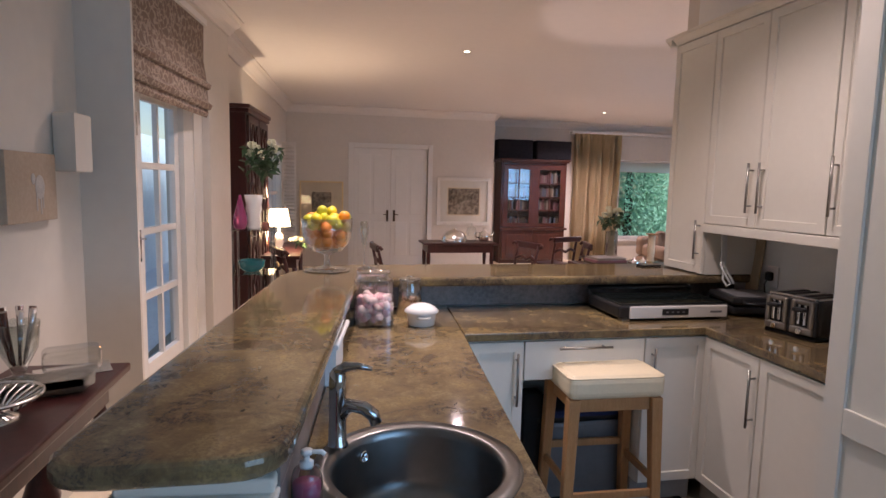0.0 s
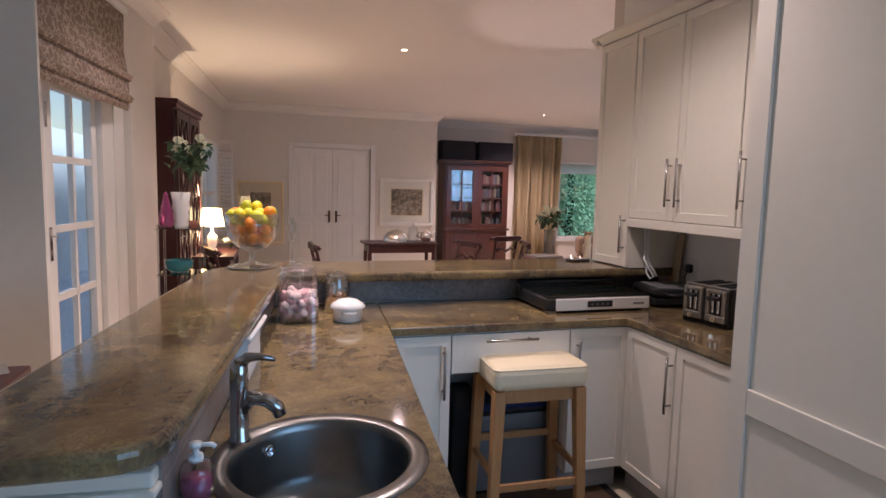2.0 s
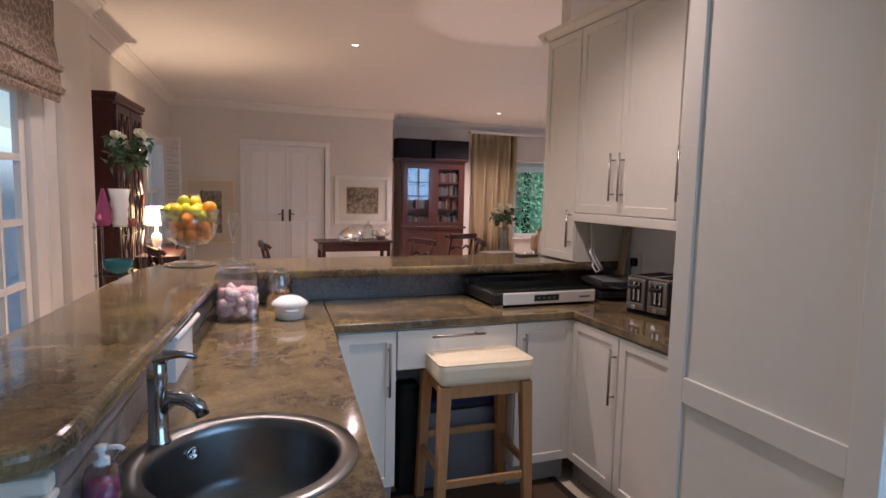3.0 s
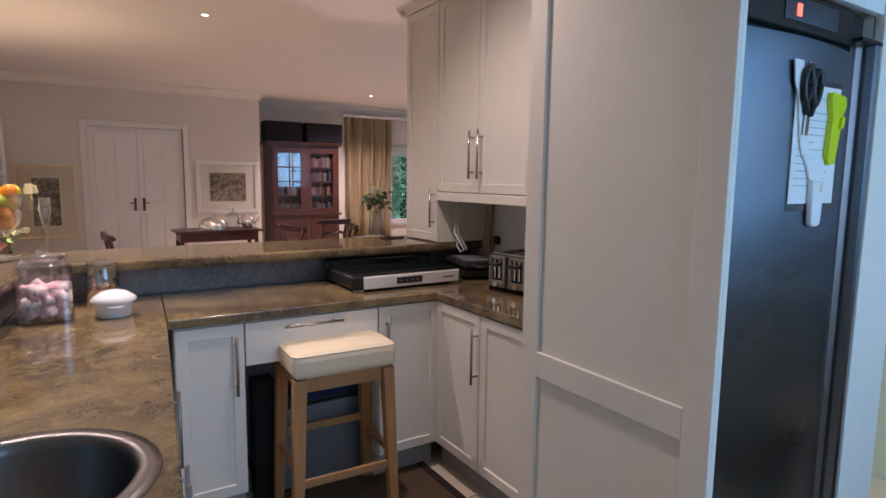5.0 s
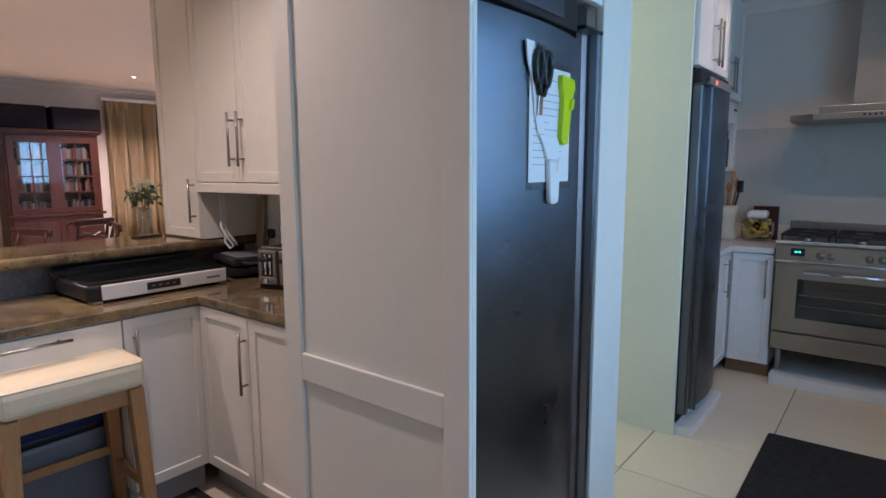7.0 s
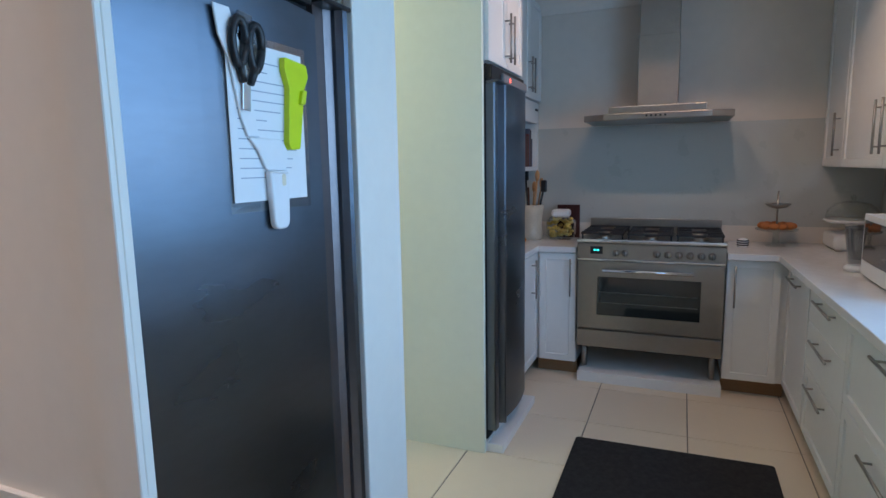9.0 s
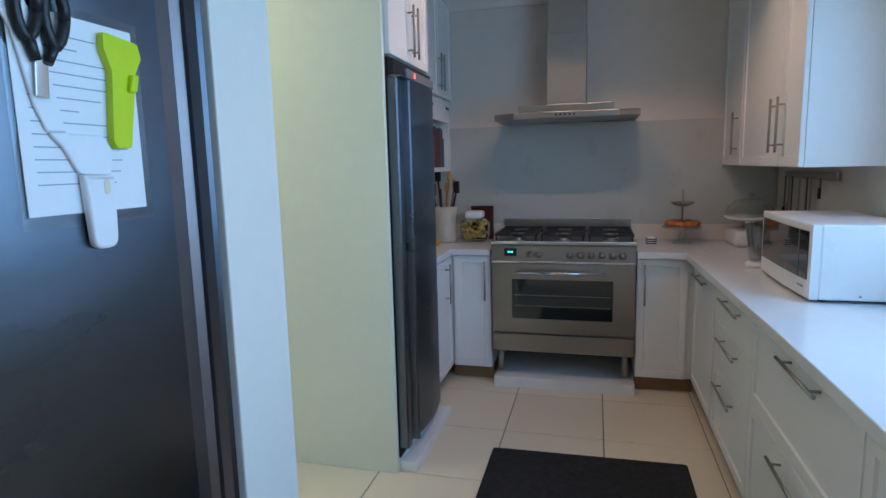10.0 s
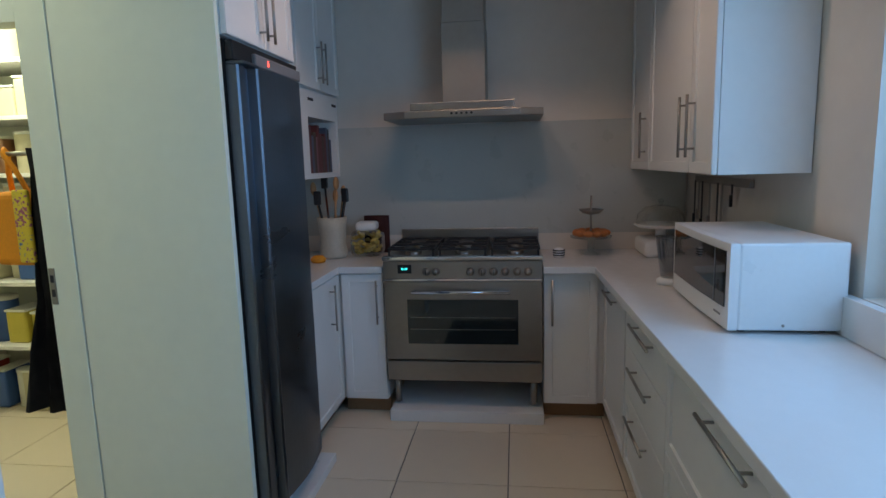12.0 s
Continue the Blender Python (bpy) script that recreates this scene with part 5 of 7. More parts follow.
sh = part("shutter", Build().box(0.016, 4.815, 0.6, 0.046, 4.845, 2.25).box(0.22, 4.815, 0.6, 0.25, 4.845, 2.25).box(0.046, 4.815, 2.20, 0.22, 4.845, 2.25).box(0.046, 4.815, 0.6, 0.22, 4.845, 0.65), M_CORN, wf)
for k in range(25):
    part("slat", Build().box(0.046, -0.028, -0.004, 0.22, 0.028, 0.004), M_CORN, sh, "", pose(0, 4.83, 0.69 + 0.062 * k, 35, 0, 0))

d2 = tagged(new("door_2"), "closed white panelled double doors with brass handles", "door", kind="structure")
part("door_frame", Build().box(0.37, 11.02, 0, 0.46, 11.06, 2.33, 0.006).box(1.88, 11.02, 0, 1.97, 11.06, 2.33, 0.006).box(0.46, 11.02, 2.24, 1.88, 11.06, 2.33, 0.006), M_FRAMEW, d2)
for x0, hx in ((0.465, 1.11), (1.172, 1.24)):
    b = Build().box(x0, 11.08, 0.01, x0 + 0.70, 11.115, 2.235, 0.003)
    for zz0, zz1 in ((0.2, 0.85), (1.0, 2.12)):
        for xx in (0.09, 0.38):
            b.box(x0 + xx, 11.068, zz0, x0 + xx + 0.23, 11.08, zz1, 0.008)
    lf = part("door_leaf", b, M_FRAMEW, d2)
    part("handle", Build().box(hx - 0.02, 11.06, 0.86, hx + 0.02, 11.08, 1.08, 0.006).tube([(hx, 11.06, 1.0), (hx, 11.03, 1.0), (hx + (0.08 if hx > 1.15 else -0.08), 11.03, 0.99)], 0.008, 6), M_BRONZE, lf)


def picture(x0, x1, z0, z1, fw, mw, label, frame_mat, mount=None):
    p = thing("framed_picture", pose((x0 + x1) / 2, 11.047, (z0 + z1) / 2), label, "picture")
    w, h2 = (x1 - x0) / 2, (z1 - z0) / 2
    b = Build()
    for a in ((-w, -h2, w, -h2 + fw), (-w, h2 - fw, w, h2), (-w, -h2 + fw, -w + fw, h2 - fw), (w - fw, -h2 + fw, w, h2 - fw)):
        b.box(a[0], -0.03, a[1], a[2], 0, a[3], 0.006)
    part("frame", b, frame_mat, p)
    part("mount", Build().box(-w + fw, -0.012, -h2 + fw, w - fw, 0, h2 - fw), mount or M_PAPER, p)
    part("print_border", Build().box(-w + fw + mw - 0.02, -0.0135, -h2 + fw + mw * 0.9 - 0.02, w - fw - mw + 0.02, -0.0121, h2 - fw - mw * 0.9 + 0.02), M_LEATHER, p)
    part("print", Build().box(-w + fw + mw, -0.014, -h2 + fw + mw * 0.9, w - fw - mw, -0.012, h2 - fw - mw * 0.9), M_PRINT, p)
    g = part("glass", Build().box(-w + fw, -0.020, -h2 + fw, w - fw, -0.018, h2 - fw), M_PICGL, p)
    g.visible_shadow = False


picture(-0.52, 0.28, 0.45, 1.60, 0.03, 0.19, "small landscape print in a gilt frame", mat("antique_gilt", (0.78, 0.62, 0.36), 0.42, 0.35, vary=0.15, scale=30), mat("tan_mount", (0.72, 0.61, 0.46), 0.8, vary=0.05))
picture(2.06, 3.14, 0.80, 1.73, 0.07, 0.16, "sepia engraving in a wide pale silver frame", mat("silver_leaf_frame", (0.76, 0.72, 0.65), 0.4, 0.25, vary=0.1))

# bookcase
M_BOOKC = layered("dark_red_mahogany", (0.04, 0.012, 0.01), [(0.3, (0.024, 0.008, 0.005)), (0.55, (0.07, 0.021, 0.012)), (0.75, (0.115, 0.038, 0.02))], 4, 0.28, stretch=(7, 7, 1), coat=0.15)
t = thing("bookcase", pose(3.45, 11.32, 0), "red mahogany glazed bookcase full of books", "bookcase")
for x in (0, 1.36):
    part("side", Build().box(x, 0.03, 0, x + 0.04, 0.5, 2.08), M_BOOKC, t)
part("back", Build().box(0.04, 0.46, 0, 1.36, 0.5, 2.08), M_BOOKC, t)
part("top", Build().box(0.04, 0.03, 2.04, 1.36, 0.46, 2.08), M_BOOKC, t)
part("middle_board", Build().box(0.04, 0.03, 0.70, 1.36, 0.46, 0.74), M_BOOKC, t)
part("plinth", Build().box(0.04, 0.05, 0, 1.36, 0.46, 0.08), M_BOOKC, t)
part("cornice", Build().box(-0.04, -0.02, 2.08, 1.44, 0.5, 2.11, 0.008).box(-0.06, -0.05, 2.11, 1.46, 0.5, 2.14, 0.008), M_BOOKC, t)
part("waist", Build().box(-0.03, -0.04, 0.70, 1.43, 0.03, 0.745, 0.008), M_BOOKC, t)
for k, x0 in enumerate((0.04, 0.70)):
    b = Build().box(x0, 0.0, 0.76, x0 + 0.10, 0.03, 2.03).box(x0 + 0.56, 0.0, 0.76, x0 + 0.66, 0.03, 2.03).box(x0 + 0.10, 0, 0.76, x0 + 0.56, 0.03, 0.84).box(x0 + 0.10, 0, 1.93, x0 + 0.56, 0.03, 2.03)
    for z in (1.10, 1.37, 1.65):
        b.box(x0 + 0.10, 0.008, z - 0.01, x0 + 0.56, 0.024, z + 0.01)
    b.box(x0 + 0.32, 0.008, 0.84, x0 + 0.34, 0.024, 1.93)
    dr = part("glazed_door", b, M_BOOKC, t)
    g = part("pane", Build().box(x0 + 0.10, 0.012, 0.84, x0 + 0.56, 0.016, 1.93), M_GLASS, dr)
    g.visible_shadow = False
    b = Build().box(x0, 0.0, 0.09, x0 + 0.655, 0.03, 0.69, 0.003).box(x0 + 0.09, -0.012, 0.18, x0 + 0.565, 0.0, 0.60, 0.01)
    part("lower_door", b, M_BOOKC, t)
for z in (1.10, 1.37, 1.65):
    part("shelf", Build().box(0.04, 0.06, z - 0.012, 1.36, 0.46, z + 0.004), M_BOOKC, t)
for z in (0.745, 1.105, 1.375, 1.655):
    x = 0.06
    while x < 1.30:
        w, hgt = rnd(0.025, 0.05), rnd(0.17, 0.23)
        part("book", Build().box(x, 0.09, z, x + w, 0.3, z + hgt, 0.002, 1), random.choice(M_BOOK), t)
        x += w + 0.002 + (0.06 if random.random() < 0.07 else 0)
for x0, x1 in ((-0.06, 0.66), (0.74, 1.50)):
    q = thing("loudspeaker", pose(3.45 + x0, 11.36, 2.141), "black loudspeaker on top of the bookcase", "speaker", "speakers on the bookcase")
    part("cabinet", Build().box(0, 0.02, 0, x1 - x0, 0.35, 0.39, 0.01), M_APRON, q)
    part("grille", Build().box(0.015, 0.0, 0.015, x1 - x0 - 0.015, 0.02, 0.375, 0.006), M_APRON, q)

# curtain and garden window
t = thing("curtain", pose(5.15, 11.74, 0), "gold full length curtain with deep folds", "curtain")
q = bmesh.new()
cols = 120
rows_z = (0.02, 0.7, 1.6, 2.5, 2.74)
grid = [[q.verts.new((0.02 + 1.05 * k / cols + 0.03 * math.sin(k * 0.35 + z), 0.07 * math.sin(k * 0.55 + 0.8 * math.sin(k * 0.17)) * (0.5 if z > 2.6 else 1.0) + 0.02 * math.sin(k * 0.21 + 2 * z), z)) for k in range(cols + 1)] for z in rows_z]
for r in range(len(rows_z) - 1):
    for k in range(cols):
        q.faces.new((grid[r][k], grid[r][k + 1], grid[r + 1][k + 1], grid[r + 1][k])).smooth = True
bmesh.ops.solidify(q, geom=q.faces[:], thickness=0.004)
part("cloth", Build().join(q), M_CURTAIN, t)
part("pelmet_rail", Build().box(-0.06, -0.07, 2.74, 3.2, 0.10, 2.79, 0.01), M_FRAMEW, t)
wf = tagged(new("window_2"), "wide white window onto the garden", "window", kind="structure")
part("window_frame", Build().box(6.3, 11.93, 0.45, 6.37, 12.05, 2.22).box(8.23, 11.93, 0.45, 8.3, 12.05, 2.22).box(6.37, 11.93, 2.12, 8.23, 12.05, 2.22).box(6.37, 11.93, 0.45, 8.23, 12.05, 0.53), M_FRAMEW, wf)
part("window_sill", Build().box(6.25, 11.82, 0.42, 8.35, 11.93, 0.45, 0.006), M_FRAMEW, wf)
g = part("pane", Build().box(6.37, 11.985, 0.53, 8.23, 11.99, 2.12), M_PANE, wf)
g.visible_shadow = False

w4 = tagged(new("window_4"), "white framed living room window beside the kitchen", "window", kind="structure")
part("window_frame", Build().box(5.75, 3.64, 1.10, 5.80, 3.72, 2.30).box(6.80, 3.64, 1.10, 6.85, 3.72, 2.30).box(5.80, 3.64, 1.10, 6.80, 3.72, 1.15).box(5.80, 3.64, 2.25, 6.80, 3.72, 2.30).box(6.28, 3.65, 1.15, 6.32, 3.71, 2.25), M_FRAMEW, w4)
g = part("pane", Build().box(5.80, 3.678, 1.15, 6.80, 3.682, 2.25), M_PANE, w4)
g.visible_shadow = False

M_CONIFER = mat("conifer_leaf", (0.33, 0.58, 0.40), 0.7, vary=0.4, scale=3)


def tree(x, y, high, wide, label, count):
    t = thing("garden_tree", pose(x, y, -0.14), label, "tree", "garden trees")
    part("trunk", Build().tube([(0, 0, 0), (0.05, 0, high * 0.4), (0, 0.05, high * 0.85)], [0.16, 0.11, 0.03], 8), M_DKWOOD, t)
    verts, faces = [], []
    for k in range(count):
        h = rnd(0.06, 1.0)
        r = wide * (1 - 0.55 * h) * rnd(0.45, 1.0) * (0.8 + 0.25 * math.sin(9 * h + k % 5))
        a = rnd(0, 6.283)
        c = Vector((r * math.cos(a), r * math.sin(a), h * high))
        d = Vector((rnd(-1, 1), rnd(-1, 1), rnd(-1.6, 0.1))).normalized()
        s2 = d.orthogonal().normalized()
        l, w = rnd(0.10, 0.20), rnd(0.02, 0.045)
        n = len(verts)
        verts += [c, c + d * l * 0.5 + s2 * w, c + d * l, c + d * l * 0.5 - s2 * w]
        faces.append((n, n + 1, n + 2, n + 3))
    data = bpy.data.meshes.new("crown")
    data.from_pydata([tuple(v) for v in verts], [], faces)
    data.materials.append(M_CONIFER)
    o = new("crown", data)
    o.parent = t


tree(9.4, 17.0, 6.5, 2.4, "feathery green conifer in the garden", 22000)
tree(12.4, 19.0, 7.0, 2.8, "tall green conifer in the garden", 20000)
tree(6.9, 19.5, 6.0, 2.4, "bushy green conifer in the garden", 16000)

rb = thing("roller_blind", pose(7.3, 11.90, 0), "white roller blind drawn up under the window head", "blind")
M_SHEER = mat("sheer_blind_cloth", (0.9, 0.9, 0.9), 0.9, vary=0.02)
_n = M_SHEER.node_tree
_through, _mix = _n.nodes.new("ShaderNodeBsdfTranslucent"), _n.nodes.new("ShaderNodeMixShader")
_through.inputs[0].default_value, _mix.inputs[0].default_value = (0.95, 0.97, 1.0, 1), 0.85
_n.links.new(_n.nodes["Principled BSDF"].outputs[0], _mix.inputs[1])
_n.links.new(_through.outputs[0], _mix.inputs[2])
_n.links.new(_mix.outputs[0], _n.nodes["Material Output"].inputs[0])
part("cloth", Build().box(-0.98, 0.0, 1.97, 0.98, 0.002, 2.19), M_SHEER, rb)
part("roller", Build().cyl((-0.99, 0.004, 2.20), (0.99, 0.004, 2.20), 0.022, 12), M_FRAMEW, rb)
part("bottom_bar", Build().box(-0.98, -0.004, 1.955, 0.98, 0.012, 1.97, 0.003), M_FRAMEW, rb)

# dining table and chairs, glimpsed over the bar
t = thing("sideboard", pose(1.88, 8.35, 0), "dark open sideboard on legs with silver on top", "sideboard")
part("top", Build().box(-0.54, -0.26, 0.715, 0.56, 0.26, 0.745, 0.008), M_DKWOOD, t)
part("frieze", Build().box(-0.48, -0.22, 0.60, 0.50, 0.22, 0.715), M_DKWOOD, t)
part("lower_shelf", Build().box(-0.48, -0.22, 0.22, 0.50, 0.22, 0.25, 0.004), M_DKWOOD, t)
for x in (-0.46, 0.48):
    for y in (-0.20, 0.20):
        part("leg", Build().lathe([(0.02, 0), (0.03, 0.05), (0.022, 0.10), (0.028, 0.22), (0.018, 0.30), (0.030, 0.50), (0.028, 0.60)], (x, y, 0), 10), M_DKWOOD, t)


def chair(m, width=0.52):
    c = thing("dining_chair", m, "dark wooden dining chair with a curved rail back", "chair", "chairs round the table")
    w = width / 2
    part("seat", Build().box(-w, -0.22, 0.42, w, 0.22, 0.47, 0.012), M_DKWOOD, c)
    for x in (-w + 0.03, w - 0.03):
        part("leg", Build().cyl((x, 0.19, 0), (x, 0.19, 0.42), 0.016, 8, 0.02), M_DKWOOD, c)
        part("back_post", Build().tube([(x, -0.24, 0), (x, -0.21, 0.44), (x, -0.25, 0.70), (x, -0.29, 0.87)], [0.018, 0.02, 0.018, 0.016], 8), M_DKWOOD, c)
    part("top_rail", Build().box(-w - 0.02, -0.31, 0.80, w + 0.02, -0.27, 0.88, 0.015, 3).tube([(-w - 0.02, -0.29, 0.84), (-w - 0.05, -0.27, 0.86), (-w - 0.06, -0.25, 0.83)], 0.02, 8).tube([(w + 0.02, -0.29, 0.84), (w + 0.05, -0.27, 0.86), (w + 0.06, -0.25, 0.83)], 0.02, 8), M_DKWOOD, c)
    part("back_splat", Build().tube([(-w + 0.03, -0.24, 0.66), (-w * 0.4, -0.26, 0.70), (0, -0.265, 0.66), (w * 0.4, -0.26, 0.70), (w - 0.03, -0.24, 0.66)], 0.022, 8), M_DKWOOD, c)
    return c


ch = chair(pose(2.22, 6.85, 0, 0, 0, 108), 0.46)
copy_thing(ch, pose(0.82, 6.75, 0, 0, 0, 275))
copy_thing(ch, pose(2.98, 6.95, 0, 0, 0, 75))
copy_thing(ch, pose(3.25, 8.0, 0, 0, 0, 20))
copy_thing(ch, pose(-0.25, 6.35, 0, 0, 0, -70))
t = thing("silver_dome", pose(1.84, 8.38, 0.746), "polished silver food dome on the sideboard", "dome")
part("dome", Build().lathe([(0.19, 0), (0.185, 0.06), (0.14, 0.13), (0.06, 0.17), (0, 0.175)], seg=28), M_SILVER, t)
part("knob", Build().lathe([(0.01, 0.17), (0.018, 0.19), (0, 0.205)], seg=12), M_SILVER, t)
t = thing("teapot", pose(2.30, 8.38, 0.746), "silver teapot with curved spout", "teapot")
part("pot", Build().lathe([(0.06, 0), (0.09, 0.05), (0.085, 0.11), (0.04, 0.15), (0.015, 0.16), (0.02, 0.18), (0, 0.19)], seg=20), M_SILVER, t)
part("spout", Build().tube([(0.08, 0, 0.06), (0.13, 0, 0.09), (0.15, 0, 0.15)], [0.02, 0.014, 0.010], 8), M_SILVER, t)
part("handle", Build().tube([(-0.08, 0, 0.05), (-0.14, 0, 0.08), (-0.13, 0, 0.14), (-0.07, 0, 0.13)], 0.008, 8), M_SILVER, t)
g = single("glass_dome", Build().lathe([(0.08, 0), (0.085, 0.12), (0.06, 0.2), (0.015, 0.23), (0.02, 0.26), (0, 0.27)], seg=20), M_GLASS, pose(2.12, 8.45, 0.746), "clear glass cloche on the sideboard", "cloche")
single("lotus_dish", Build().lathe([(0, 0), (0.05, 0.005), (0.10, 0.05), (0.09, 0.05), (0.04, 0.015), (0, 0.012)], seg=10), M_WHITE, pose(1.74, 8.18, 0.746), "white lotus shaped dish", "dish")

# sofa table group near the garden window
t = thing("sofa_table", pose(3.65, 6.6, 0), "low dark table stacked with books", "table")
part("tabletop", Build().box(-0.62, -0.35, 0.60, 0.62, 0.35, 0.64, 0.008), M_DKWOOD, t)
for x in (-0.56, 0.56):
    for y in (-0.29, 0.29):
        part("leg", Build().cyl((x, y, 0), (x, y, 0.60), 0.022, 8), M_DKWOOD, t)
for k in range(4):
    single("large_book", Build().box(-0.22 + 0.01 * k, -0.15, 0, 0.22 - 0.012 * k, 0.15, 0.027, 0.003), M_BOOK[(2, 1, 4, 2)[k]], pose(3.30, 6.45, 0.641 + 0.028 * k, 0, 0, 4 * k - 5), "large picture book in a low stack", "book", "stacked books")
V = thing("flower_vase", pose(3.42, 6.55, 0.755), "tall clear glass vase of white lilies", "vase")
g = part("vase", Build().lathe([(0, 0), (0.07, 0), (0.072, 0.30), (0.068, 0.30), (0.066, 0.012), (0, 0.012)], seg=24), M_GLASS, V)
g.visible_shadow = False
bouquet(V, 0, 0, 0.42, 0.15, 0.22, 9, 70, 0.08)
t = thing("candle", pose(3.93, 6.5, 0.641), "thick ivory pillar candle on a stand", "candle")
part("stand", Build().lathe([(0.06, 0), (0.055, 0.015), (0.02, 0.03), (0.055, 0.05), (0, 0.05)], seg=16), M_GOLD, t)
part("wax", Build().lathe([(0.045, 0.05), (0.045, 0.38), (0.03, 0.375), (0, 0.37)], seg=18), M_LEATHER, t)
part("drip_plate", Build().lathe([(0, 0.381), (0.075, 0.381), (0.075, 0.391), (0, 0.391)], seg=18), M_BEECH, t)
for k, (x, r) in enumerate(((3.66, 0.07), (3.78, 0.055))):
    single("silver_box", Build().lathe([(r, 0), (r, 0.05), (r * 0.8, 0.075), (0.015, 0.085), (0.01, 0.11), (0, 0.112)], seg=18), M_SILVER, pose(x, 6.42, 0.641), "small round silver box on the table", "box")
t = thing("sofa", pose(6.35, 8.9, 0, 0, 0, 0), "beige cloth sofa with plump cushions", "sofa")
M_SOFA = mat("beige_sofa_cloth", (0.30, 0.21, 0.15), 0.85, vary=0.1, scale=12, bump=0.2, bump_scale=200)
part("base", Build().box(-1.0, -0.45, 0.08, 1.0, 0.45, 0.42, 0.05), M_SOFA, t)
part("backrest", Build().box(-1.0, 0.25, 0.42, 1.0, 0.48, 0.76, 0.08, 4), M_SOFA, t)
for x in (-1.0, 0.82):
    part("arm", Build().box(x, -0.45, 0.42, x + 0.18, 0.25, 0.64, 0.07, 4), M_SOFA, t)
for x, rz in ((-0.6, 12), (-0.15, -8), (0.35, 10)):
    single("cushion", Build().box(-0.23, -0.08, -0.23, 0.23, 0.08, 0.23, 0.075, 5), M_SOFA, pose(6.35 + x, 9.0, 0.62, -18, rz, 0), "plump square sofa cushion", "cushion", "sofa cushions")

# recessed spots, with fittings for the two added, unseen fill spots too
for x, y, watts, tone, cone in SPOTS:
    q = thing("ceiling_spot", pose(x, y, CEIL), "small round recessed ceiling spotlight", "ceiling light", "ceiling spots")
    part("ring", Build().lathe([(0.045, -0.001), (0.043, -0.006), (0.032, -0.006), (0.030, 0.0)], seg=20), M_CHROME, q)
    part("lens", Build().lathe([(0, -0.003), (0.030, -0.003), (0.030, -0.002), (0, -0.002)], seg=16), M_BULB, q)

# ---- steel fridge in its housing ----
t = thing("upright_fridge", pose(1.648, 0.925, 0), "upright stainless steel fridge with notes on its door", "fridge")
part("body", Build().box(0.0, 0.02, 0.02, 0.64, 0.62, 1.93), M_BLACKM, t)
q = Build()
face = [(0.0, 0.0)] + [(0.53 * k / 14, -0.006 - 0.022 * math.sin(math.pi * k / 14)) for k in range(15)] + [(0.53, 0.02), (0.0, 0.02)]
q.slab(face, 0.08, 1.815)
part("door", q, M_STEELV, t, "brushed steel door with a soft bow")
part("grip_channel", Build().slab([(0.536, 0.022), (0.536, 0.004), (0.545, 0.010), (0.59, 0.012), (0.612, 0.004), (0.612, 0.022)], 0.08, 1.845), M_STEELD, t, "dark recessed grip channel")
q = Build().slab([(0.613, 0.02), (0.613, -0.006), (0.622, -0.024), (0.636, -0.027), (0.648, -0.014), (0.652, 0.02)], 0.08, 1.845)
part("handle_rail", q, M_STEELV, t, "full height steel grip rail")
part("rail_cap", Build().box(0.53, -0.03, 1.845, 0.655, 0.02, 1.857, 0.004), M_BLACK, t)
cp = part("control_panel", Build().box(0.0, -0.006, 1.835, 0.525, 0.02, 1.925, 0.006), M_BLACK, t)
part("display_strip", Build().box(0.17, -0.010, 1.855, 0.43, -0.006, 1.912, 0.003), M_STEELV, cp)
part("red_digit", Build().box(0.222, -0.012, 1.873, 0.228, -0.010, 1.897).box(0.234, -0.012, 1.873, 0.240, -0.010, 1.897).box(0.222, -0.012, 1.868, 0.240, -0.010, 1.872), M_RED, cp, "lit red number")
part("plinth", Build().box(0.0, 0.015, 0.0, 0.64, 0.04, 0.075), M_BLACKM, t)
DY = 0.925 - 0.029
n = thing("note_sheet", pose(1.855, DY - 0.0015, 1.405), "white handwritten note sheet in a plastic sleeve", "note")
part("sheet", Build().box(0, -0.001, 0, 0.225, 0, 0.30), M_PLASTIC, n)
random.seed(5)
for k in range(13):
    part("written_line", Build().box(0.02, -0.0018, 0.045 + 0.0185 * k, rnd(0.10, 0.2), -0.001, 0.0468 + 0.0185 * k), M_INK, n)
n = thing("scissors", pose(1.893, DY - 0.012, 1.626, 0, 5, 0), "kitchen scissors with black handles on a hook", "scissors")
for x in (-0.022, 0.022):
    ring = [(x + (0.017 + 0.004 * math.sin(6.2832 * k / 14)) * math.cos(6.2832 * k / 14), -0.004, 0.07 + 0.042 * math.sin(6.2832 * k / 14)) for k in range(15)]
    part("handle_loop", Build().tube(ring, 0.0085, 8).tube([(x, -0.004, 0.034), (x * 0.4, -0.004, 0.0)], [0.009, 0.007], 8), M_BLACK, n)
part("blade", Build().box(-0.011, -0.004, -0.05, 0.010, -0.001, 0.005, 0.001), M_CHROME, n)
part("hook", Build().box(-0.02, 0.0, 0.085, 0.02, 0.006, 0.13, 0.003), M_CLEARP, n)
FLAT = Matrix.Rotation(radians(90), 4, "X")


def plate(outline, thick, bevel=0.003):
    """A flat tool standing upright against the door, drawn as (across, up)."""
    q = Build()
    q.slab(outline, 0, thick, bevel=bevel)
    q.bm.transform(FLAT)
    return q


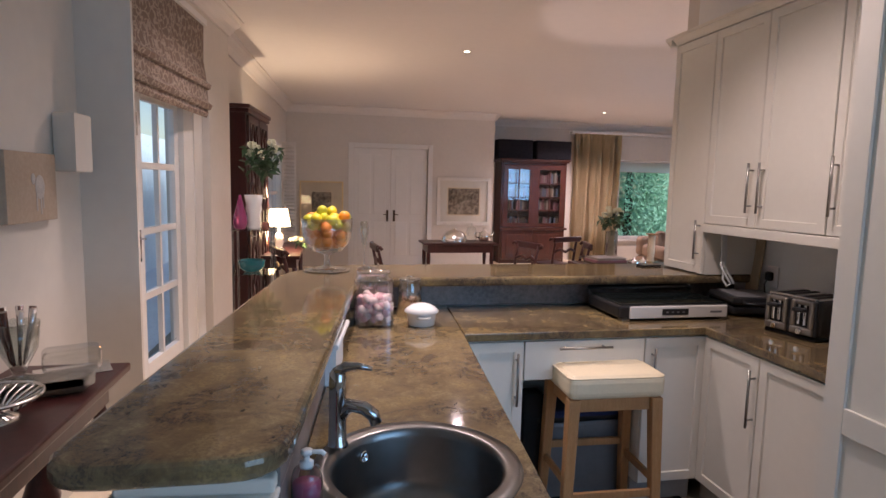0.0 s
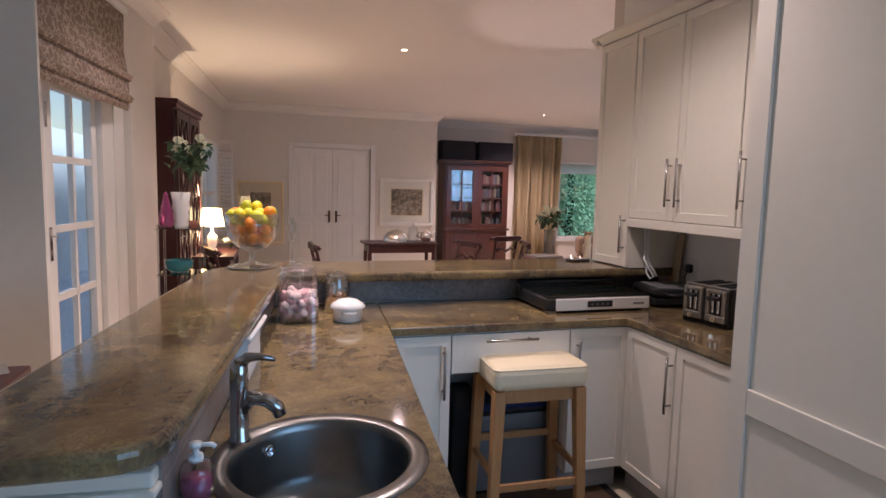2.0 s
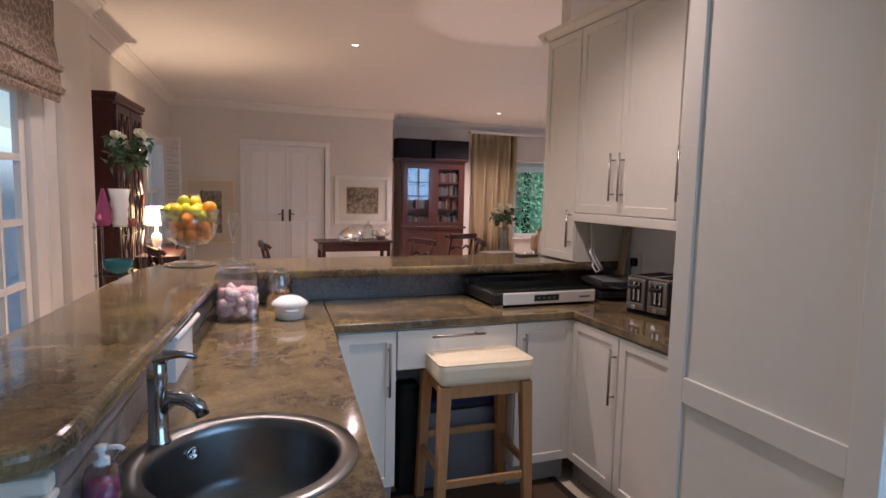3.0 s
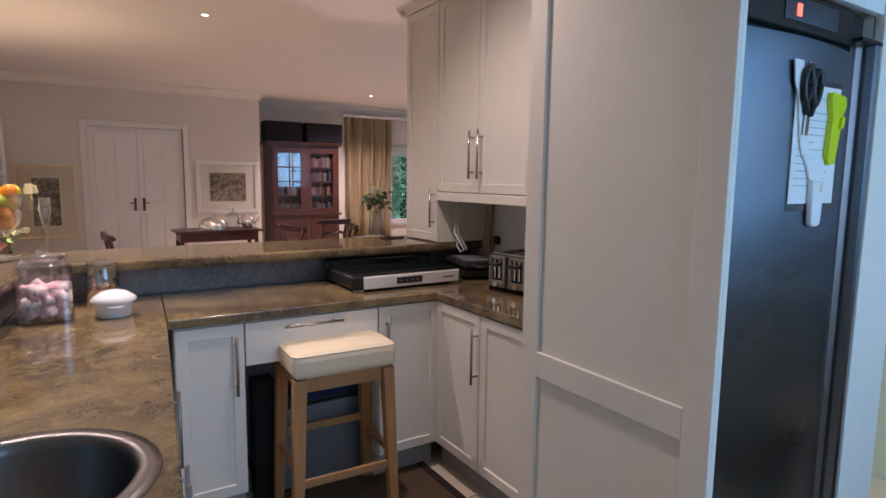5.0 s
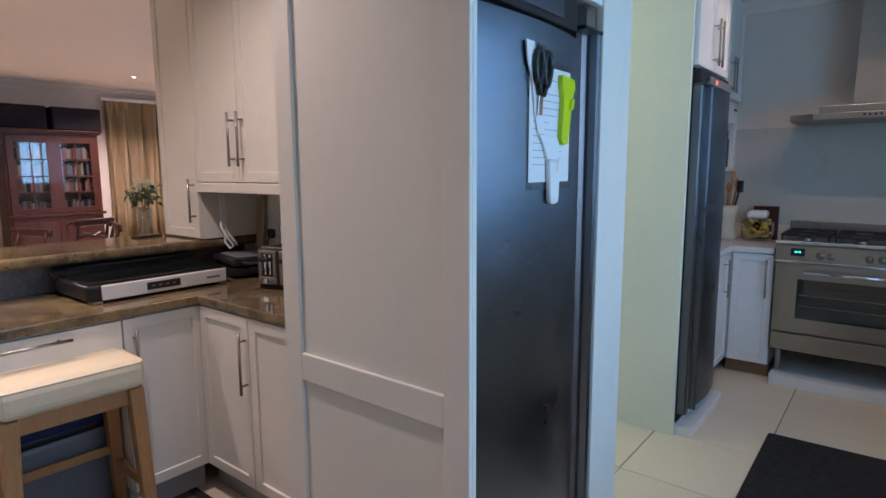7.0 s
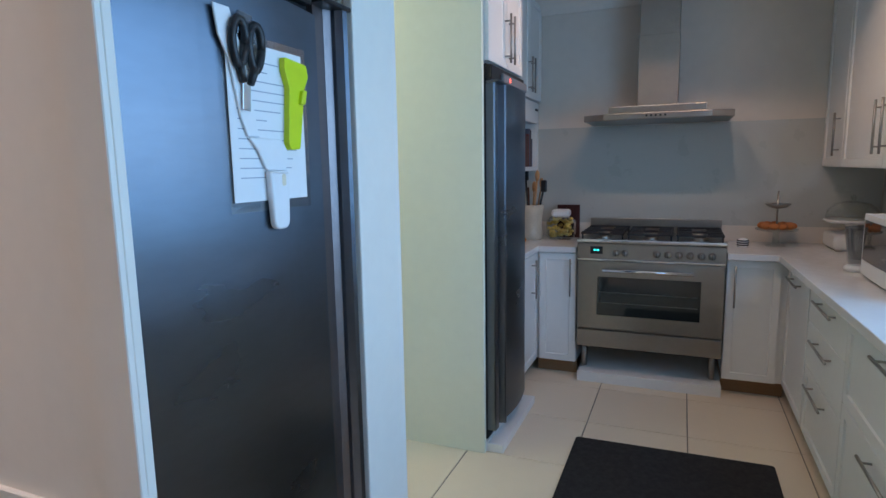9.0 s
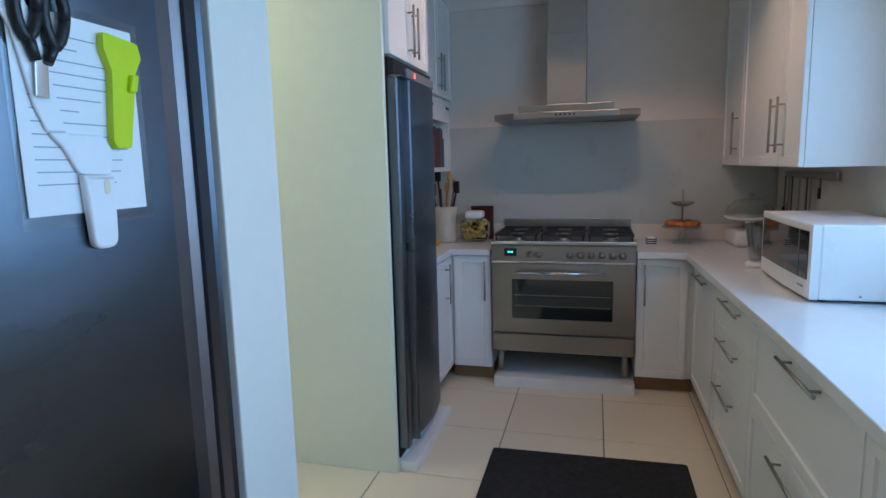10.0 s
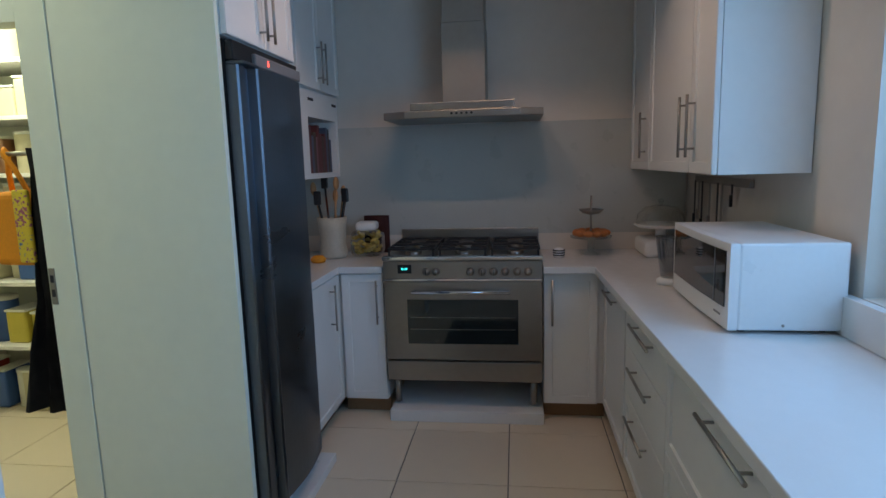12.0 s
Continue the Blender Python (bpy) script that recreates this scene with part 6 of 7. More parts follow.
n = thing("white_scraper", pose(1.855, DY - 0.003, 1.405), "long white plastic scraper hanging upside down", "utensil")
part("arm", plate([(-0.028, 0.352), (-0.020, 0.30), (0.002, 0.262), (0.024, 0.160), (0.040, 0.124), (0.072, 0.124), (0.046, 0.262), (0.012, 0.352)], 0.006), M_PLASTIC, n)
part("blade", plate(rounded([(0.040, 0.123), (0.064, 0.100), (0.086, 0.060), (0.146, 0.058), (0.156, 0.096), (0.139, 0.122)], 0.008, 3), 0.008), M_PLASTIC, n)
part("grip", plate(rounded([(0.086, 0.059), (0.093, -0.060), (0.140, -0.060), (0.146, 0.057)], [0.004, 0.018, 0.018, 0.004], 4), 0.016, 0.005), M_PLASTIC, n)
part("hang_slot", plate(rounded([(0.120, 0.028), (0.132, 0.028), (0.132, 0.052), (0.120, 0.052)], 0.005, 3), 0.017, 0.001), M_LEATHER, n)
n = thing("lime_peeler", pose(1.855, DY - 0.003, 1.405), "lime green plastic kitchen scraper clip", "utensil")
part("body", plate(rounded([(0.152, 0.114), (0.160, 0.101), (0.190, 0.103), (0.206, 0.184), (0.214, 0.229), (0.230, 0.256), (0.224, 0.280), (0.152, 0.287), (0.150, 0.262), (0.163, 0.227)], 0.004, 2), 0.014, 0.0012), M_LIMEP, n)
part("clip", plate(rounded([(0.190, 0.196), (0.206, 0.196), (0.214, 0.226), (0.198, 0.226)], 0.004, 3), 0.022, 0.003), M_LIMEP, n)
n = thing("plastic_sleeve", pose(1.845, DY - 0.001, 1.385), "clear plastic sleeve behind the note", "sleeve")
part("sheet", Build().box(0, -0.0006, 0, 0.25, -0.0001, 0.335), M_PICGL, n)

# ---- tall fridge beyond ----
t = thing("tall_fridge", pose(3.69, 0.975, 0), "tall stainless steel fridge with an upright grip", "fridge")
part("body", Build().box(0, 0.03, 0.06, 0.60, 0.60, 1.945), M_BLACKM, t)
face = [(0.135 + 0.455 * k / 12, -0.012 - 0.02 * math.sin(math.pi * k / 12)) for k in range(13)]
part("door", Build().slab([(0.135, 0.03)] + face + [(0.59, 0.03)], 0.11, 1.865), M_STEELV, t)
part("grip_rail", Build().slab([(0.0, 0.03), (0.0, -0.008), (0.008, -0.014), (0.052, -0.014), (0.060, 0.002), (0.102, 0.002), (0.108, -0.030), (0.116, -0.036), (0.126, -0.034), (0.13, -0.012), (0.13, 0.03)], 0.11, 1.855), M_STEELV, t)
part("cap", Build().box(0.0, -0.036, 1.857, 0.132, 0.03, 1.868, 0.003), M_STEELV, t)
cp = part("control_panel", Build().box(0.0, 0.0, 1.872, 0.60, 0.03, 1.94, 0.004), M_BLACK, t)
part("display_strip", Build().box(0.14, -0.02, 1.868, 0.59, 0.0, 1.915, 0.006), M_BIN, cp)
part("red_digit", Build().box(0.245, -0.022, 1.882, 0.251, -0.020, 1.902), M_RED, cp)
single("fridge_plinth", Build().box(3.675, 0.918, 0.0, 4.36, 1.0, 0.045, 0.004).box(3.675, 1.0, 0.0, 4.32, 1.5, 0.055), M_PLASTIC, Matrix(), "white raised plinth under the tall fridge", "plinth")

# ---- cooker ----
CX = 4.872
t = thing("range_cooker", pose(CX, 0.755, 0, 0, 0, -90), "wide stainless steel range cooker with six burners", "cooker")
part("body", Build().box(0.0, 0.03, 0.24, 0.90, 0.60, 0.95), M_STEEL, t)
cp = part("control_panel", Build().box(0.0, -0.005, 0.845, 0.90, 0.03, 0.945, 0.003), M_STEEL, t)
part("panel_lip", Build().box(0.0, -0.02, 0.832, 0.90, 0.03, 0.845, 0.003), M_CHROME, t)
part("clock", Build().box(0.085, -0.008, 0.875, 0.165, -0.005, 0.925, 0.002), M_BLACK, cp)
part("clock_digits", Build().box(0.108, -0.0095, 0.896, 0.118, -0.008, 0.907).box(0.123, -0.0095, 0.896, 0.126, -0.008, 0.907).box(0.131, -0.0095, 0.896, 0.141, -0.008, 0.907), M_CYAN, cp, "glowing cyan digits")
for x in (0.25, 0.305, 0.50, 0.565, 0.63, 0.695, 0.76, 0.82):
    k2 = part("knob", Build().lathe([(0.023, 0), (0.022, 0.012), (0.017, 0.014), (0.016, 0.028), (0, 0.029)], seg=18, m=Matrix.Rotation(radians(90), 4, "X")), M_STEEL, cp, "", pose(x, -0.005, 0.885))
    part("pointer", Build().box(-0.002, -0.031, -0.014, 0.002, -0.028, 0.014), M_BLACK, k2)
part("hob_lip", Build().box(-0.004, -0.025, 0.952, 0.904, 0.02, 0.975, 0.006), M_CHROME, t)
part("hob", Build().box(0.0, 0.02, 0.945, 0.90, 0.60, 0.962, 0.003), M_STEEL, t)
for gx in (0.15, 0.45, 0.75):
    b = Build()
    for y in (0.07, 0.27, 0.29, 0.55):
        b.box(gx - 0.14, y, 0.995, gx + 0.14, y + 0.012, 1.007, 0.002, 1)
    for x in (-0.14, 0.128):
        b.box(gx + x, 0.07, 0.995, gx + x + 0.012, 0.56, 1.007, 0.002, 1)
    for y in (0.12, 0.22, 0.36, 0.48):
        b.box(gx - 0.14, y, 0.998, gx - 0.045, y + 0.010, 1.010, 0.002, 1).box(gx + 0.045, y, 0.998, gx + 0.14, y + 0.010, 1.010, 0.002, 1)
    for x in (-0.135, 0.125):
        for y in (0.075, 0.55):
            b.box(gx + x, y, 0.962, gx + x + 0.01, y + 0.01, 0.996)
    part("pan_support", b, M_IRON, t, "black cast iron pan support")
    for y in (0.17, 0.43):
        bn = part("burner", Build().lathe([(0.05, 0.962), (0.05, 0.975), (0.045, 0.98), (0.03, 0.982)], (gx, y, 0), 18), M_STEEL, t)
        part("burner_cap", Build().lathe([(0.036, 0.982), (0.036, 0.990), (0.02, 0.993), (0, 0.993)], (gx, y, 0), 18), M_IRON, bn)
part("upstand", Build().box(0.0, 0.585, 0.95, 0.90, 0.61, 1.06, 0.004), M_STEEL, t)
od = part("oven_door", Build().box(0.005, -0.012, 0.37, 0.895, 0.03, 0.828, 0.004), M_STEEL, t)
part("oven_window", Build().box(0.135, -0.016, 0.465, 0.765, -0.012, 0.725, 0.003), M_OVENGL, od, "dark oven window")
part("door_handle", Build().cyl((0.17, -0.055, 0.775), (0.72, -0.055, 0.775), 0.011, 12).cyl((0.19, -0.055, 0.775), (0.19, -0.012, 0.775), 0.008).cyl((0.70, -0.055, 0.775), (0.70, -0.012, 0.775), 0.008), M_CHROME, od)
for z in (0.55, 0.62):
    part("oven_rack_line", Build().box(0.15, -0.0175, z, 0.75, -0.016, z + 0.003), M_STEEL, od)
part("drawer", Build().box(0.005, -0.008, 0.24, 0.895, 0.03, 0.355, 0.004), M_STEEL, t)
for x in (0.05, 0.85):
    for y in (0.06, 0.52):
        part("leg", Build().cyl((x, y, 0.085), (x, y, 0.24), 0.018, 12, 0.022), M_STEEL, t)
single("cooker_plinth", Build().box(4.83, -0.15, 0.0, 5.47, 0.74, 0.07, 0.004), M_PLASTIC, Matrix(), "white tiled plinth below the cooker", "plinth")

# hood and splashback
t = thing("cooker_hood", Matrix(), "stainless steel chimney hood above the cooker", "hood")
part("canopy", Build().slab([(4.985, 0.62), (4.985, -0.03), (5.05, -0.16), (5.495, -0.16), (5.495, 0.755), (5.05, 0.755)], 1.742, 1.785, bevel=0.006), M_STEEL, t)
part("top_plate", Build().box(5.0, 0.0, 1.786, 5.495, 0.59, 1.83, 0.004), M_STEEL, t)
part("chimney", Build().box(5.19, 0.17, 1.83, 5.495, 0.425, 2.30, 0.002, 1).box(5.195, 0.175, 2.30, 5.495, 0.42, CEIL2 - 0.001, 0.002, 1), M_STEEL, t)
for k in range(5):
    part("button", Build().cyl((4.987, 0.24 + 0.028 * k, 1.765), (4.982, 0.24 + 0.028 * k, 1.765), 0.007, 10), M_BLACK, t)
structure("splashback", Build().box(5.488, -1.06, 0.912, 5.498, 1.575, 1.735), M_SPLASH, "pale blue green glass splashback panel")
structure("splashback_strip", Build().box(5.482, -0.9, 0.912, 5.487, 1.5, 1.02), M_WALL, "low tiled upstand")

# ---- worktop things by the tall fridge ----
t = thing("utensil_crock", pose(5.25, 1.165, 0.911) @ Matrix.Diagonal((1.12, 1.12, 1.1, 1)), "pale stoneware crock of wooden spoons", "crock")
part("crock", Build().lathe([(0, 0), (0.075, 0), (0.08, 0.02), (0.078, 0.05), (0.07, 0.08), (0.076, 0.16), (0.086, 0.235), (0.08, 0.235), (0.068, 0.16), (0.062, 0.02), (0, 0.02)], seg=24), M_STONEW, t)
random.seed(8)
for k in range(10):
    a = k * 0.63
    e = Vector((0.085 * math.cos(a), 0.095 * math.sin(a), rnd(0.33, 0.43)))
    b = Build().tube([(0.02 * math.cos(a), 0.02 * math.sin(a), 0.03), tuple(e)], 0.006, 6)
    if k % 3 == 0:
        b.sphere(tuple(e), 0.03, 10, (1, 0.5, 1.3))
    elif k % 3 == 1:
        b.box(e.x - 0.012, e.y - 0.02, e.z - 0.03, e.x + 0.012, e.y + 0.02, e.z + 0.05, 0.008)
    part("utensil", b, (M_BEECH, M_BLACK, M_MAHOG)[k % 3], t)
t = thing("pasta_jar", pose(5.28, 0.945, 0.911) @ Matrix.Diagonal((1.2, 1.2, 1.12, 1)), "squat glass jar of yellow pasta with white lid", "jar")
part("glass", Build().box(-0.07, -0.085, 0, 0.07, 0.085, 0.15, 0.035, 4), M_GLASS, t)
b = Build()
for k in range(70):
    p0 = Vector((rnd(-0.05, 0.05), rnd(-0.065, 0.065), rnd(0.02, 0.135)))
    b.cyl(p0, p0 + Vector((rnd(-0.02, 0.02), rnd(-0.03, 0.03), rnd(-0.015, 0.02))), 0.010, 6)
part("pasta", b, M_PASTA, t)
part("lid", Build().box(-0.05, -0.055, 0.15, 0.05, 0.055, 0.20, 0.018, 3), M_PLASTIC, t)
single("recipe_frame", Build().box(5.41, 0.83, 0.911, 5.425, 1.0, 1.16, 0.003), M_DKWOOD, Matrix(), "dark frame standing behind the jar", "frame")
single("wooden_dish", Build().lathe([(0, 0), (0.04, 0), (0.05, 0.02), (0.03, 0.04), (0, 0.045)], seg=14), M_BAG, pose(5.05, 1.20, 0.911), "small orange pot beside the crock", "pot")
random.seed(9)
y = 4.945
while y < 5.40:
    w, hgt = rnd(0.018, 0.04), rnd(0.21, 0.29)
    single("cookery_book", Build().box(y, 1.20, 1.451, y + w, 1.40, 1.451 + hgt, 0.002, 1), random.choice(M_BOOK), Matrix(), "upright cookery book in the niche", "book", "cookery books")
    y += w + 0.003

# ---- worktop things by the window ----
t = thing("cake_stand", pose(5.28, -0.455, 0.911), "two tier glass cake stand with pastries", "cake stand")
part("lower_plate", Build().lathe([(0.06, 0), (0.055, 0.01), (0.02, 0.02), (0.02, 0.09), (0.12, 0.105), (0.125, 0.115), (0, 0.11)], seg=28), M_GLASS, t)
part("stem", Build().cyl((0, 0, 0.11), (0, 0, 0.36), 0.006, 8), M_HANDLE, t)
part("upper_plate", Build().lathe([(0.01, 0.245), (0.05, 0.255), (0.075, 0.275), (0.072, 0.278), (0.04, 0.262), (0.01, 0.255)], seg=24), M_HANDLE, t)
for k in range(11):
    a = k * 0.571
    part("pastry", Build().sphere((0, 0, 0), 0.03, 10, (1, 1.1, 0.7)), M_PASTRY, t, "", pose(0.085 * math.cos(a), 0.085 * math.sin(a), 0.135, 0, 0, 40 * k))
t = thing("striped_pot", pose(5.18, -0.255, 0.911), "small white pot with dark stripes", "pot")
part("pot", Build().lathe([(0, 0), (0.03, 0), (0.034, 0.01), (0.034, 0.04), (0.026, 0.055), (0, 0.06)], seg=18), M_WHITE, t)
for z in (0.012, 0.026, 0.04):
    part("stripe", Build().lathe([(0.0345, z), (0.0352, z), (0.0352, z + 0.007), (0.0345, z + 0.007)], seg=18), M_BLACKM, t)
t = thing("kitchen_scale", pose(5.27, -0.86, 0.911), "white kitchen scale with a glass dome", "scale")
part("base", Build().box(-0.16, -0.12, 0, 0.16, 0.12, 0.10, 0.03, 4), M_PLASTIC, t)
part("pan", Build().lathe([(0, 0.16), (0.13, 0.165), (0.155, 0.18), (0.15, 0.185), (0, 0.17)], seg=28).cyl((0, 0, 0.10), (0, 0, 0.165), 0.03), M_PLASTIC, t)
part("dome", Build().lathe([(0.14, 0.187), (0.135, 0.24), (0.09, 0.285), (0.02, 0.30)], seg=28), M_GLASS, t)
part("knob", Build().lathe([(0.008, 0.30), (0.02, 0.325), (0, 0.34)], seg=12), M_GLASS, t)
t = thing("blender_jug", pose(4.42, -0.70, 0.911), "clear measuring jug on a white foot", "jug")
part("jug", Build().lathe([(0.035, 0.03), (0.042, 0.05), (0.062, 0.21), (0.064, 0.22), (0.06, 0.22), (0.038, 0.06), (0, 0.05)], seg=20), M_CLEARP, t)
part("foot", Build().lathe([(0, 0), (0.055, 0), (0.055, 0.02), (0.04, 0.03), (0, 0.03)], seg=20), M_PLASTIC, t)
part("handle", Build().tube([(0.07, 0, 0.20), (0.115, 0, 0.19), (0.11, 0, 0.10), (0.055, 0, 0.07)], 0.009, 8), M_CLEARP, t)
t = thing("knife_rack", pose(4.86, -1.066, 1.36), "steel wall rack with hanging knives and tools", "rack")
part("rail", Build().box(-0.40, 0, -0.02, 0.40, 0.02, 0.02, 0.003), M_STEEL, t)
for k, (x, l) in enumerate(((0.38, 0.20), (0.31, 0.17), (0.25, 0.22), (0.12, 0.19), (0.0, 0.24), (-0.06, 0.20), (-0.2, 0.06))):
    b = Build().box(x - 0.012, 0.022, -l, x + 0.012, 0.025, -0.01, 0.001).box(x - 0.010, 0.02, -l - 0.06, x + 0.010, 0.034, -l, 0.004)
    part("knife", b, M_STEEL if k % 2 else M_BLACK, t)

t = thing("microwave_oven", pose(3.63, -0.685, 0.911, 0, 0, 0), "white countertop microwave oven with dark window", "microwave")
part("case", Build().box(0.0, -0.36, 0.012, 0.66, -0.03, 0.30, 0.008, 3), M_PLASTIC, t)
face = [(0.0, -0.03)] + [(0.66 * k / 14, 0.0 + 0.008 * math.sin(math.pi * k / 14)) for k in range(15)] + [(0.66, -0.03)]
fr = part("door", Build().slab(face, 0.012, 0.30, bevel=0.004), M_PLASTIC, t)
win = [(0.03 + 0.60 * k / 14, 0.004 + 0.008 * math.sin(math.pi * (0.06 + 0.88 * k / 14))) for k in range(15)]
part("window", Build().slab(win + [(0.63, -0.01), (0.03, -0.01)], 0.085, 0.272), M_OVENGL, fr, "dark glass window")
part("window_line", Build().box(0.115, 0.006, 0.085, 0.119, 0.0105, 0.272), M_BIN, fr)
part("badge", Build().box(0.06, 0.004, 0.05, 0.12, 0.0065, 0.056), M_BIN, fr)
for x in (0.05, 0.61):
    for y in (-0.31, -0.06):
        part("foot", Build().cyl((x, y, 0), (x, y, 0.013), 0.014), M_BLACK, t)
part("screw", Build().cyl((-0.002, -0.17, 0.03), (0.002, -0.17, 0.03), 0.005, 8), M_STEEL, t)
single("tile_upstand", Build().box(1.2, -1.066, 0.911, 3.66, -1.03, 1.04, 0.003), M_QUARTZ, Matrix(), "white stone upstand below the window", "upstand")
single("anti_fatigue_mat", Build().slab(rounded([(2.75, -0.34), (4.0, -0.34), (3.98, 0.60), (2.75, 0.60)], 0.02, 3), 0.001, 0.012, bevel=0.003), M_MAT, Matrix(), "charcoal rubber floor mat before the cooker", "mat")
wf = tagged(new("window_3"), "white framed kitchen window over the worktop", "window", kind="structure")
part("window_frame", Build().box(0.55, -1.24, 1.045, 0.61, -1.16, 2.4).box(3.54, -1.24, 1.045, 3.6, -1.16, 2.4).box(0.61, -1.24, 2.34, 3.54, -1.16, 2.4).box(0.61, -1.24, 1.045, 3.54, -1.16, 1.10).box(2.04, -1.23, 1.10, 2.10, -1.17, 2.34), M_FRAMEW, wf)
g = part("pane", Build().box(0.61, -1.205, 1.10, 3.54, -1.20, 2.34), M_PANE, wf)
g.visible_shadow = False

# ---- pantry ----
d3 = tagged(new("door_3"), "white pantry doorway with a steel strike plate", "door", kind="structure")
part("door_frame", Build().box(3.641, 1.638, 0, 3.648, 1.757, 2.13, 0.002).box(3.643, 2.53, 0, 3.648, 2.63, 2.13, 0.002).box(3.641, 1.757, 2.03, 3.648, 2.53, 2.13, 0.002).box(3.648, 1.70, 0, 3.77, 1.745, 2.08).box(3.648, 1.745, 2.04, 3.77, 2.52, 2.08).box(3.648, 2.52, 0, 3.77, 2.55, 2.08), M_GREEN, d3)
part("strike_plate", Build().box(3.638, 1.727, 1.0, 3.641, 1.752, 1.14, 0.001), M_STEEL, d3)
# no holes are cut: dark blocks carry the shade of the openings
for z in (1.03, 1.085):
    part("bolt_hole", Build().box(3.636, 1.733, z, 3.639, 1.746, z + 0.028), M_DARK, d3)
structure("wall_pantry_back", Build().box(5.2, 1.66, 0, 5.3, 3.62, CEIL2), M_GREEN, "pale pantry back wall")
sh = thing("pantry_shelves", pose(4.75, 1.9, 0), "white wall shelves full of pantry containers", "shelf")
for z in (0.45, 0.85, 1.24, 1.50, 1.83, 2.15):
    part("shelf_board", Build().box(0, 0, z - 0.025, 0.44, 1.70, z, 0.002), M_FRAMEW, sh)
part("upright", Build().box(0.41, 0.0, 0, 0.44, 0.03, 2.4).box(0.41, 1.67, 0, 0.44, 1.70, 2.4).box(0.0, 1.66, 0, 0.41, 1.70, 2.4), M_FRAMEW, sh)
random.seed(11)
M_TUBS = [mat("tub_%s" % n, c, 0.35, vary=0.08, scale=15) for n, c in (("white", (0.75, 0.75, 0.68)), ("brown", (0.16, 0.07, 0.03)), ("cream", (0.6, 0.55, 0.38)), ("blue", (0.05, 0.12, 0.35)), ("yellow", (0.6, 0.5, 0.08)), ("red", (0.35, 0.04, 0.03)))]
for z, hi in ((0.002, 0.36), (0.451, 0.28), (0.851, 0.28), (1.241, 0.2), (1.501, 0.24), (1.831, 0.24), (2.151, 0.22)):
    y = 1.96
    while y < 3.45:
        w = rnd(0.08, 0.17)
        hh = hi * rnd(0.6, 0.95)
        q = thing("storage_tub", pose(4.80 + rnd(0, 0.05), y, z), "food container standing on the pantry shelf", "container", "pantry containers")
        mm = random.choice(M_TUBS if z < 1.2 else M_TUBS[:3])
        if random.random() < 0.5:
            part("tub", Build().box(0, 0, 0, 0.2, w, hh, 0.012), mm, q)
            part("lid", Build().box(-0.004, -0.004, hh, 0.204, w + 0.004, hh + 0.015, 0.004), M_TUBS[0], q)
        else:
            part("tub", Build().lathe([(0, 0), (w / 2, 0), (w / 2, hh), (0, hh)], (0.1, w / 2, 0), 18), mm, q)
            part("lid", Build().lathe([(w / 2 + 0.003, hh), (w / 2 + 0.003, hh + 0.02), (0, hh + 0.02)], (0.1, w / 2, 0), 18), M_TUBS[0], q)
        y += w + rnd(0.01, 0.04)
t = thing("shopping_bag", pose(4.0, 2.15, 0), "orange cloth bag hanging in the pantry", "bag")
b = Build().slab(rounded([(-0.10, -0.10), (0.14, -0.13), (0.16, 0.13), (-0.08, 0.12)], 0.04, 3), 1.10, 1.42, bevel=0.03)
part("bag", b, M_BAG, t)
part("printed_side", Build().box(-0.125, -0.125, 1.12, -0.103, -0.055, 1.43, 0.008), M_BAGY, t, "yellow printed side panel")
